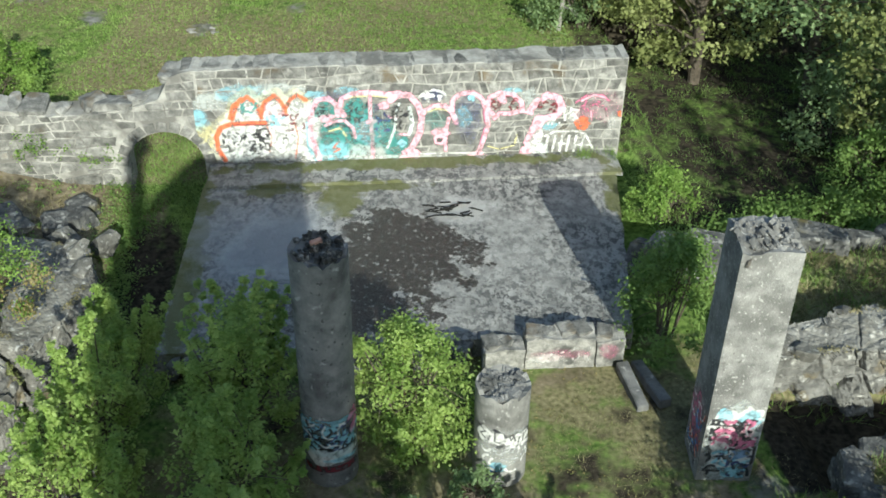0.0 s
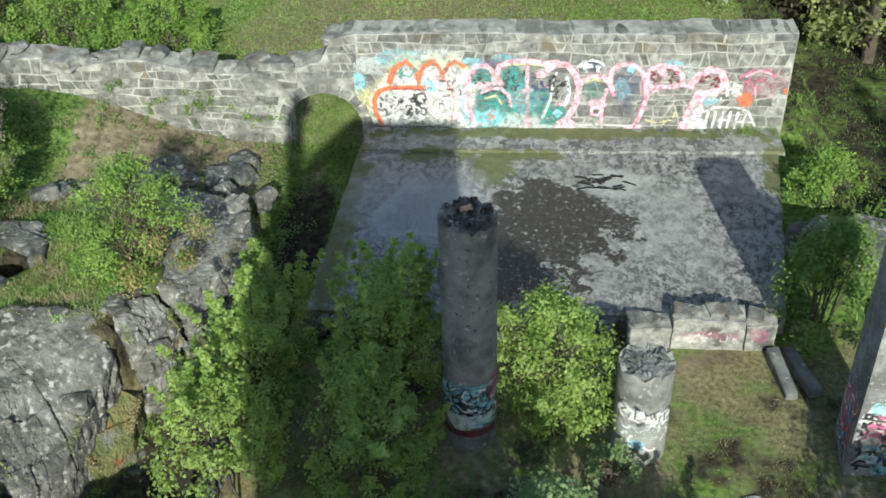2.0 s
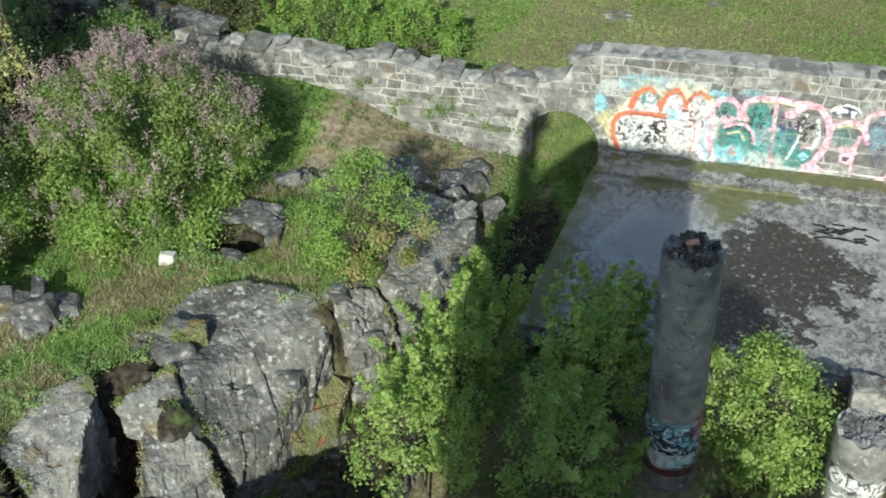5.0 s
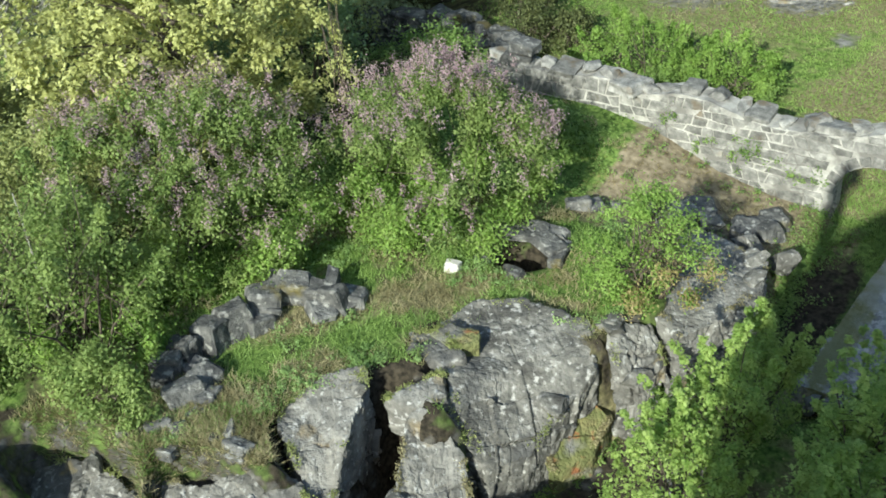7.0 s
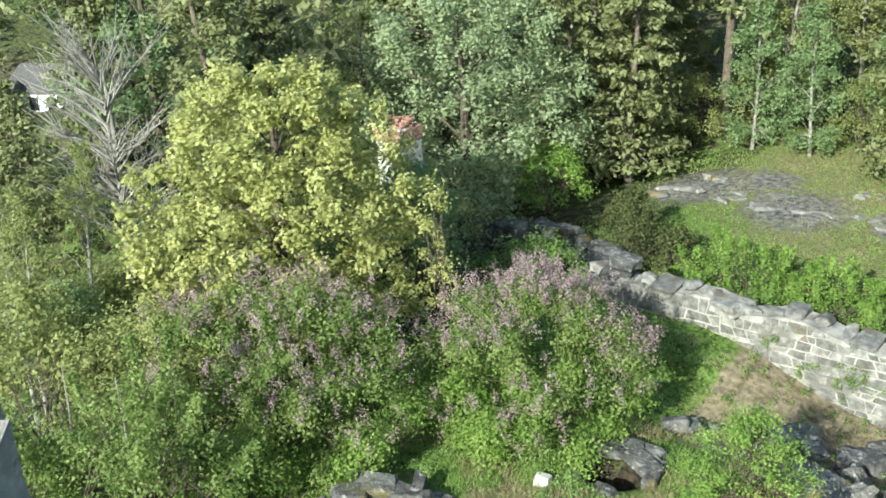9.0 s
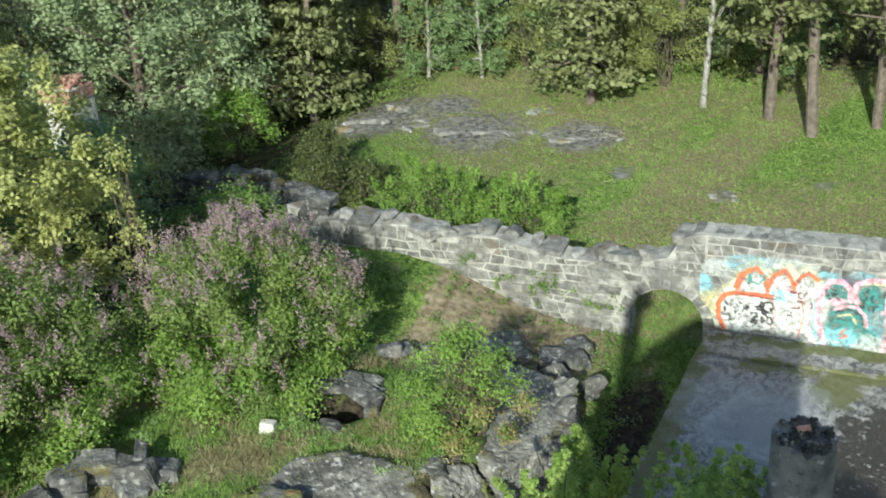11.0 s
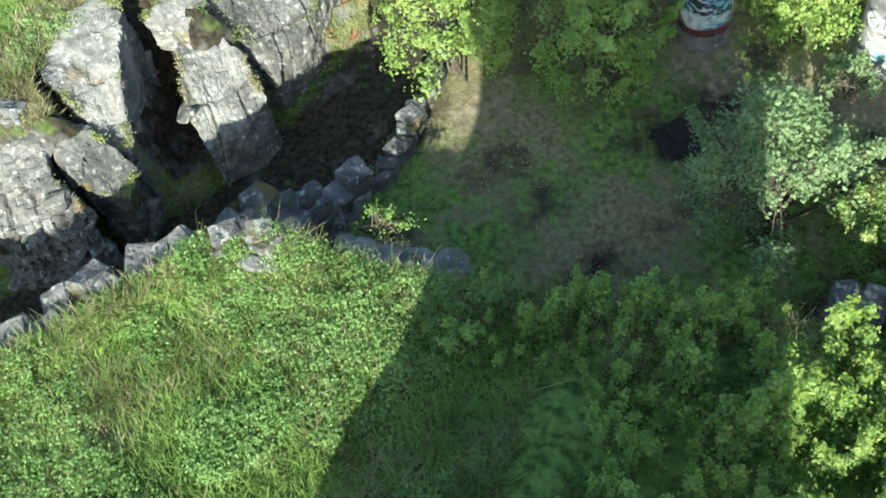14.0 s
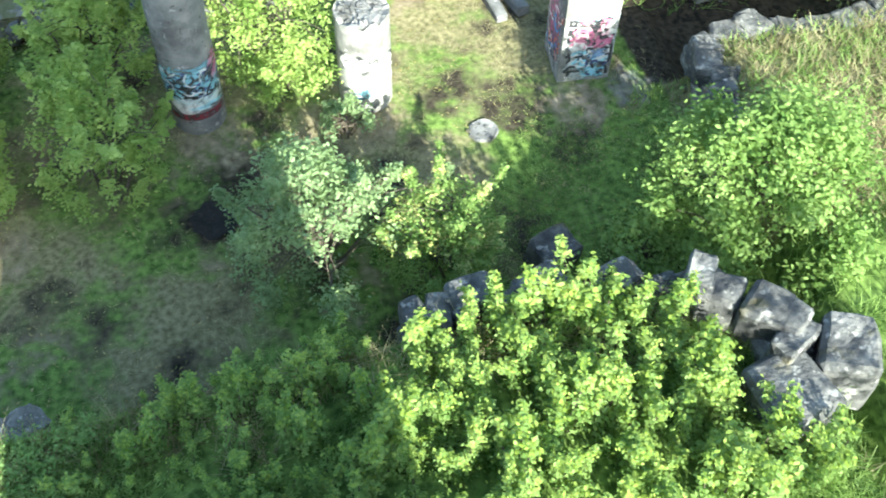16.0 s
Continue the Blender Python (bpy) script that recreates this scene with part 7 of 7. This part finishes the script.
plant(young, [(-17.6, 39.4), (-15.0, 38.6), (-6.0, 42.0), (-12.4, 40.2), (7.5, 31.5), (6.2, 29.2)], (0.8, 1.1), 6)
plant(broad, [(9.6, 27.2), (12.6, 25.6), (11.0, 30.0), (15, 23.5), (13.6, 22.4), (8.2, 31.5), (16, 27), (15.5, 19.5), (6.0, 33.5), (11.5, 35), (17, 31), (-31, 21.5), (-29.5, 30)], (0.8, 1.1), 7)
# unseen trees beside and behind the tower, added to shade court and wood
plant(broad, [(8.6, -3.6, -1.2), (17.5, -2.0, 0.5), (18.0, 9.5, 0.3), (15.2, 14.2, 0.0), (16.2, 17.2, 0.0)], (0.88, 0.92), 8)

# one more unseen tree, added and sized to shade the wood floor
plant([broad[0]], [(11.6, 12.8, 0.0)], (0.62, 0.64), 18)

scrub = [bush("shrub", "leafy undergrowth along the edge of the wood", "shrub", 0, 0, -50, 2.2 + k, 1.5, 1.4, (LEAF_OLIVE, LEAF_GREY, LEAF_OLIVE)[k], 5000, 0.12, 80 + k, 40, 0.45, group="undergrowth of the wood") for k in range(3)]
rnd = random.Random(31)
plant(scrub, [(-24 + 2.1 * i + rnd.uniform(-0.8, 0.8), 40.5 + rnd.uniform(-1.5, 3) - (4 if i < 2 else 0)) for i in range(16)] + [(12.4, 23), (7.0, 29.5), (9.5, 29), (14, 26), (-20, 14), (-24, 14.5), (-22.5, 11.8), (-21.0, 10.0), (-21.8, 12.6), (-26, 17.5), (-23.5, 12.2), (-22.8, 13.8), (-22, 18.5), (-26.5, 25), (-20.5, 22.5), (-19, 20.5)], (0.8, 1.3), 9)

# bare grey tree among the pines
bare_tree = thing("bare_tree", "leafless grey tree among pines", "tree", pose(-27.6, 16.9, gz(-27.6, 16.9)))
b = bmesh.new()
rnd = random.Random(12)
tube(b, [(0, 0, -0.3), (0.2, 0.1, 3), (0.1, 0.3, 5.5), (0.3, 0.2, 8)], [0.17, 0.13, 0.08, 0.03], 8)
part("trunk", b, GREY_WOOD, bare_tree)
b = bmesh.new()
for i in range(90):
    t = rnd.uniform(1.8, 7.6)
    a = rnd.uniform(0, 6.28)
    r = rnd.uniform(1.0, 2.9) * (1.15 - 0.08 * t)
    st, en = Vector((0.15, 0.15, t)), Vector((r * math.cos(a), r * math.sin(a), t + rnd.uniform(0.6, 1.9)))
    tube(b, [st, st.lerp(en, 0.5) + Vector((0, 0, 0.15)), en], [0.042, 0.026, 0.01], 4)
    for _ in range(6):
        q = st.lerp(en, rnd.uniform(0.4, 0.95))
        e2 = q + (en - st) * 0.3 + Vector((rnd.uniform(-0.6, 0.6), rnd.uniform(-0.6, 0.6), rnd.uniform(0, 0.6)))
        tube(b, [q, e2], [0.014, 0.006], 4)
tagged(part("twig_mass", b, GREY_WOOD, bare_tree), kind="stuff")

# ruined chimney behind the maple
chim = thing("ruined_chimney", "ruined whitewashed chimney stack topped with broken red brick", "chimney", pose(-23.0, 24.6, gz(-23.0, 24.6)))
CHIM_H = 4.3 - gz(-23.0, 24.6)
b = box_bm(-0.55, 0.55, -0.5, 0.5, -0.2, CHIM_H, 0.03)
bmesh.ops.subdivide_edges(b, edges=b.edges[:], cuts=3, use_grid_fill=True)
roughen(b, 0.05, 2)
part("masonry", b, WHITEWASH, chim)
rnd = random.Random(3)
shared = mesh_of("brick", *[(lambda o: ([tuple(v.co) for v in o.verts], [tuple(v.index for v in f.verts) for f in o.faces]))(box_bm(-0.13, 0.13, -0.065, 0.065, -0.045, 0.045))][0])
shared.materials.append(BRICK)
for i in range(110):
    o = new("brick", shared)
    o.parent = chim
    if i < 60:
        r, k = divmod(i, 15)
        a = k / 15 * 4
        u = (a % 1 - 0.5) * 1.1
        x, y, turn = ((u, -0.5, 0), (0.53, u, 90), (-u, 0.5, 0), (-0.53, -u, 90))[int(a)]
        o.matrix_basis = pose(x * 0.97, y * 0.97, CHIM_H - 0.36 + 0.1 * r, rnd.uniform(-3, 3), rnd.uniform(-3, 3), turn + rnd.uniform(-6, 6))
    else:
        o.matrix_basis = pose(rnd.uniform(-0.42, 0.42), rnd.uniform(-0.38, 0.38), CHIM_H + 0.04 + 0.22 * rnd.random() ** 2, rnd.uniform(-15, 15), rnd.uniform(-15, 15), rnd.choice((0, 90)) + rnd.uniform(-15, 15))

# houses far below the wood
def house(x, y, rz, w, d, h, label):
    ob = thing("house", label, "house", pose(x, y, gz(x, y) - 1.2, 0, 0, rz))
    part("wall", box_bm(-w / 2, w / 2, -d / 2, d / 2, -1, h), PAINTED, ob)
    vs = [(-w / 2 - 0.3, -d / 2 - 0.4, h), (w / 2 + 0.3, -d / 2 - 0.4, h), (w / 2 + 0.3, d / 2 + 0.4, h), (-w / 2 - 0.3, d / 2 + 0.4, h), (-w / 2 - 0.3, 0, h + 2), (w / 2 + 0.3, 0, h + 2)]
    part("roof", mesh_of("roof", vs, [(0, 1, 5, 4), (2, 3, 4, 5), (0, 4, 3), (1, 2, 5), (0, 3, 2, 1)]), ROOF, ob)
    for k in range(3):
        win = part("window", box_bm(-0.5, 0.5, -0.04, 0.04, 0, 1.2), GLASS, ob, "", pose(-w / 3 + k * w / 3, -d / 2 - 0.02, 1.6))
        part("sill", box_bm(-0.6, 0.6, -0.12, 0.02, -0.1, -0.01), PAINTED, win)
        part("frame", box_bm(-0.6, 0.6, -0.07, 0.02, 1.21, 1.32), PAINTED, win)


house(-94.3, 46.2, 35, 7, 6, 3.2, "white wooden house below the wood")
house(-91.5, 52.0, 20, 6, 6, 3.2, "white wooden house with a dark roof")

# far woods: one mass of leaf clumps over the slopes
rng = np.random.default_rng(9)
fc, fr = [], []
for _ in range(2600):
    a = rng.uniform(math.radians(85), math.radians(185)) if rng.random() > 0.25 else rng.uniform(math.radians(20), math.radians(100))
    r = 48 + 190 * rng.random() ** 1.3
    x, y = r * math.cos(a), r * math.sin(a)
    if y < -20 or (math.hypot(x + 93, y - 49) < 12) or (r < 102 and abs(math.degrees(math.atan2(-x, y)) - 62) < 4.5):
        continue
    z = gz(x, y)
    hgt = rng.uniform(7, 12)
    for q in range(3):
        fc.append((x + rng.normal() * 0.8, y + rng.normal() * 0.8, z + hgt * (0.4 + 0.28 * q)))
        fr.append(2.4 - 0.6 * q)
me = poly_mesh("woods", leaves(rng, fc, fr, 60000, 0.92, 0.5, 1.3), 4)
tagged(part("far_woods", me, LEAF_PINE), "dense dark wood on the slopes beyond", "woods", kind="stuff")


# flat bedrock in the meadow
FLAT = [me.copy() for me in BIG]
for me in FLAT:
    me.materials[0] = RUIN
rnd = random.Random(15)
for i, (x, y, s_) in enumerate(((-18.0, 34.0, 2.0), (-15.8, 33.6, 1.8), (-13.4, 33.4, 1.6), (-16.6, 35.4, 0.9), (-10.2, 33.6, 1.3), (-8.6, 34.0, 1.0), (-12.0, 35.6, 0.7), (-4.2, 29.6, 0.4))):
    ob = thing("rock_outcrop", "flat grey bedrock showing through the meadow", "rock", pose(x, y, gz(x, y)), "bedrock in the meadow")
    for k in range(6):
        stone_at("slab", rnd.gauss(0, 0.5) * s_, rnd.gauss(0, 0.28) * s_, -0.1, s_ * rnd.uniform(0.3, 0.65), s_ * rnd.uniform(0.15, 0.35), rnd.uniform(0.16, 0.3), rnd.uniform(-30, 30), rnd.uniform(-4, 4), rnd.uniform(-4, 4), k, True, parent=ob).data = FLAT[k % len(FLAT)]


# ---- grass ----
def blades(rng, x, y, h, w, lean=0.5):
    n = len(x)
    z = ground_height(x, y) - 0.02
    a = rng.uniform(0, 6.283, n)
    d = np.stack([np.cos(a), np.sin(a), np.zeros(n)], 1)
    base = np.stack([x, y, z], 1)
    l = rng.normal(size=(n, 2)) * lean * h[:, None]
    tip = base + np.stack([l[:, 0], l[:, 1], h], 1)
    v = np.empty((n, 3, 3))
    v[:, 0], v[:, 1], v[:, 2] = base - d * w[:, None], base + d * w[:, None], tip
    return v


def tufted(rng, n, x0, x1, y0, y1, keep, spread=0.12, per=14):
    k = n // per
    cx, cy = rng.uniform(x0, x1, k), rng.uniform(y0, y1, k)
    x = np.repeat(cx, per) + rng.normal(size=k * per) * spread
    y = np.repeat(cy, per) + rng.normal(size=k * per) * spread
    sel = keep(x, y)
    return x[sel], y[sel]


def grass(label, n, x0, x1, y0, y1, keep, h0, h1, w, material, seed, lean=0.5, spread=0.12):
    rng = np.random.default_rng(seed)
    x, y = tufted(rng, n, x0, x1, y0, y1, keep, spread)
    h = rng.uniform(h0, h1, len(x))
    me = poly_mesh("grass", blades(rng, x, y, h, np.full(len(x), w), lean), 3)
    return tagged(part("grass", me, material), label, "grass", kind="stuff")


def on_terrace(x, y):
    return y < np.interp(x, TERRACE_X, TERRACE_Y) - 0.1


def in_court(x, y):
    d, zf, hw, left = ditch_at(x, y)
    return ~left & (d > hw + 0.15) & (y > np.interp(x, TERRACE_X, TERRACE_Y) + 0.2)


def on_left(x, y):
    d, zf, hw, left = ditch_at(x, y)
    return left & (d > hw + 0.5) & ~on_terrace(x, y) & (np.hypot(x + 9.7, y - 15.85) > 0.85) & (on_rock(x, y) > 1.0) & (from_cleft(x, y) > 0.75)


def in_ditch(x, y):
    d, zf, hw, left = ditch_at(x, y)
    return (d > hw * 0.72) & (d < hw + 0.1) & (smooth_noise(x, y, 1.4, 2) > -0.2)


grass("long green grass on the terrace", 130000, -11, 6.5, 1.0, 7.0, lambda x, y: on_terrace(x, y) & ((x < -1.8) | (x > 4.6) | (smooth_noise(x, y, 2.1, 7) > 0.6)), 0.08, 0.26, 0.011, GRASS, 1, 0.55)
grass("dry straw among the terrace grass", 62000, -11, 6.5, 1.0, 7.0, lambda x, y: on_terrace(x, y) & ((smooth_noise(x, y, 1.3, 2) > np.where(x > -1.8, 0.6, -0.1)) | (y > np.interp(x, TERRACE_X, TERRACE_Y) - 0.9)), 0.10, 0.30, 0.008, STRAW, 2, 0.7)
grass("short green grass in the court", 22000, -5, 7.0, 6.8, 15.6, lambda x, y: in_court(x, y) & (smooth_noise(x, y, 1.1, 3) > 0.15), 0.02, 0.08, 0.008, LEAF_OLIVE, 3, 0.8, 0.35)
grass("dry straw in the court", 40000, -5, 7.0, 6.8, 15.6, lambda x, y: in_court(x, y) & (smooth_noise(x, y, 1.4, 5) > 0.0), 0.03, 0.08, 0.007, STRAW, 4, 1.1, 0.4)
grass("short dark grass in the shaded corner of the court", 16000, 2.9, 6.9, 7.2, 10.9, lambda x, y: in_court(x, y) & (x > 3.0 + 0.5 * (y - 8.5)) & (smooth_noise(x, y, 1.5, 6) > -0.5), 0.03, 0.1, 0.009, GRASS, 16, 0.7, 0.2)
grass("green grass on the plateau", 54000, -16, -5, 7.2, 21.5, lambda x, y: on_left(x, y) & (smooth_noise(x, y, 1.6, 6) < 0.1) & (y < 17.8) & ((y > 9.6) | (x > -10.8)), 0.04, 0.2, 0.012, GRASS, 5, 0.6, 0.2)
grass("dry grass on the plateau", 85000, -15, -5, 7.5, 21.6, lambda x, y: on_left(x, y) & ((smooth_noise(x, y, 1.6, 6) > 0.0) | (y < 10)) & ((y < 18.2) | (smooth_noise(x, y, 2.0, 3) > 0.35)), 0.05, 0.18, 0.012, STRAW, 6, 0.8)
grass("dry grass in the joints of the bedrock", 26000, -15, -10.2, 7.3, 9.6, lambda x, y: (from_cleft(x, y) > 0.75) & (smooth_noise(x, y, 1.9, 5) > -0.5), 0.06, 0.2, 0.012, STRAW, 17, 0.8)
grass("green grass in the joints of the bedrock", 14000, -15, -10.2, 7.3, 9.6, lambda x, y: (from_cleft(x, y) > 0.75) & (smooth_noise(x, y, 1.5, 8) > -0.1), 0.05, 0.18, 0.012, GRASS, 18, 0.7)
grass("green grass along the sunken path", 30000, -11, -3.5, 6, 22, in_ditch, 0.06, 0.25, 0.012, GRASS, 7, 0.6)
grass("meadow grass behind the wall", 100000, -20, 10, 22.6, 42, lambda x, y: (y > 22.6) & (ground_cover(x, y)[2] < 0.4) & ((x < 6.3 + 0.8 * smooth_noise(x, y, 0.6, 2)) | (y > 30)), 0.04, 0.11, 0.026, LEAF_MEADOW, 8, 0.8, 0.3)
grass("dry meadow grass behind the wall", 20000, -20, 10, 22.6, 42, lambda x, y: (smooth_noise(x, y, 0.28, 5) > 0.0) & ((x < 6.0) | (y > 30)), 0.05, 0.14, 0.02, STRAW, 9, 0.8, 0.3)
grass("grass on the rubble banks", 26000, 6.4, 14, 4, 24, lambda x, y: (x > 6.4) & ((y < 11.4) | (y > 13.4)) & ((y < 17.5) | (x < 7.4 + 0.5 * smooth_noise(x, y, 1.3, 2))), 0.08, 0.3, 0.014, GRASS, 10, 0.6)
grass("dry grass on the rubble banks", 25000, 7.2, 14, 7, 17.5, lambda x, y: (x > 7.5) & ((y < 11.4) | (y > 14.6)), 0.08, 0.25, 0.012, STRAW, 11, 0.8)
grass("moss and weeds along the foot of the wall", 9000, -3.1, 6.1, 21.35, 21.8, lambda x, y: smooth_noise(x, y, 2.3, 2) > -0.2, 0.62, 0.74, 0.014, GRASS, 12, 0.12, 0.06)

grass("sparse undergrowth on the shaded wood floor", 14000, 6.4, 14, 18, 31, lambda x, y: (x > 6.4) & (smooth_noise(x, y, 1.3, 4) > -0.3), 0.04, 0.13, 0.013, LEAF_MID, 14, 0.8, 0.2)
grass("green grass in the archway", 6000, -5.3, -3.3, 20.6, 25.5, lambda x, y: smooth_noise(x, y, 1.9, 4) > -0.5, 0.05, 0.16, 0.014, GRASS, 15, 0.6, 0.15)
grass("dry tufts along the terrace rim", 22000, -10.5, -4.4, 2.0, 7.0, lambda x, y: on_terrace(x, y) & (y > np.interp(x, TERRACE_X, TERRACE_Y) - 0.75), 0.07, 0.2, 0.009, STRAW, 13, 1.0)

# low leafy weeds on the terrace
rng = np.random.default_rng(44)
wx, wy = rng.uniform(-9.5, 6.4, 4200), rng.uniform(1.0, 6.9, 4200)
sel = on_terrace(wx, wy) & (smooth_noise(wx, wy, 1.0, 3) > np.where(wx > -2.4, 0.75, 0.0))
wx, wy = wx[sel], wy[sel]
wc = np.stack([wx, wy, ground_height(wx, wy) + 0.12], 1)
tagged(part("weeds", poly_mesh("weeds", leaves(rng, wc, rng.uniform(0.1, 0.24, len(wx)), 62000, 0.05, 0.6, 0.7), 4), LEAF_HERB), "low leafy green weeds among the terrace grass", "weeds", kind="stuff")

# leafy weeds beside the path, on the bank and in the joints of the old wall
rng = np.random.default_rng(45)
wc, wr = [], []
for k in range(260):
    y = rng.uniform(17.0, 21.7)
    x = -5.2 + 0.22 * rng.normal() + 0.04 * (y - 16)
    wc.append((x, y, gz(x, y) + 0.15)), wr.append(rng.uniform(0.1, 0.26))
for k in range(110):
    x, y = rng.uniform(-10.5, -5.5), rng.uniform(18.6, 21.7)
    wc.append((x, y, gz(x, y) + 0.12)), wr.append(rng.uniform(0.08, 0.22))
for k in range(130):
    y = rng.uniform(9.2, 13.6)
    c = np.interp(y, [8.4, 10.4, 12.6, 15.0], [-7.75, -6.65, -6.0, -5.2])
    x = c + rng.choice((-1, 1)) * np.interp(y, [8.4, 10.4, 12.6, 15.0], [1.2, 1.3, 0.85, 0.7]) + 0.12 * rng.normal()
    wc.append((x, y, gz(x, y) + 0.1)), wr.append(rng.uniform(0.08, 0.2))
for x, z in ((-9.15, 1.6), (-7.2, 1.25), (-7.1, 1.0), (-7.25, 0.9), (-6.2, 0.9), (-5.6, 0.8), (-8.3, 1.2)):
    for k in range(5):
        wc.append((x + 0.15 * rng.normal(), WALL_Y - 0.1, z + 0.12 * rng.normal())), wr.append(rng.uniform(0.08, 0.2))
tagged(part("weeds", poly_mesh("weeds", leaves(rng, wc, wr, 16000, 0.06, 0.8), 4), LEAF_SAPLING), "green weeds beside the path and on the old wall", "weeds", kind="stuff")
wx, wy = rng.uniform(-14.5, -5.5, 1500), rng.uniform(8.0, 18.0, 1500)
sel = on_left(wx, wy) & (smooth_noise(wx, wy, 1.1, 7) > 0.1)
wx, wy = wx[sel], wy[sel]
wc = np.stack([wx, wy, ground_height(wx, wy) + 0.08], 1)
tagged(part("weeds", poly_mesh("weeds", leaves(rng, wc, rng.uniform(0.08, 0.2, len(wx)), 16000, 0.055, 0.9, 0.6), 4), LEAF_WEED), "low leafy weeds on the rocky plateau", "weeds", kind="stuff")

# dead leaves lying about
rng = np.random.default_rng(46)
fx = np.concatenate([rng.uniform(-4.6, 6.4, 5000), rng.uniform(-10.5, -5.6, 5000)])
fy = np.concatenate([rng.uniform(7.2, 14.8, 5000), rng.uniform(18.2, 21.7, 5000)])
sel = (smooth_noise(fx, fy, 1.2, 11) + 0.35 * rng.normal(size=len(fx)) > 0.25) & (in_court(fx, fy) | (fx < -5.6))
fx, fy = fx[sel], fy[sel]
fc = np.stack([fx, fy, ground_height(fx, fy) + 0.012], 1)
v = leaves(rng, fc, np.full(len(fx), 0.02), len(fx), 0.045, 4.0, 0.2)
tagged(part("dead_leaves", poly_mesh("dead_leaves", v, 4), LEAF_BROWN), "dead brown leaves lying on the ground", "leaves", kind="stuff")
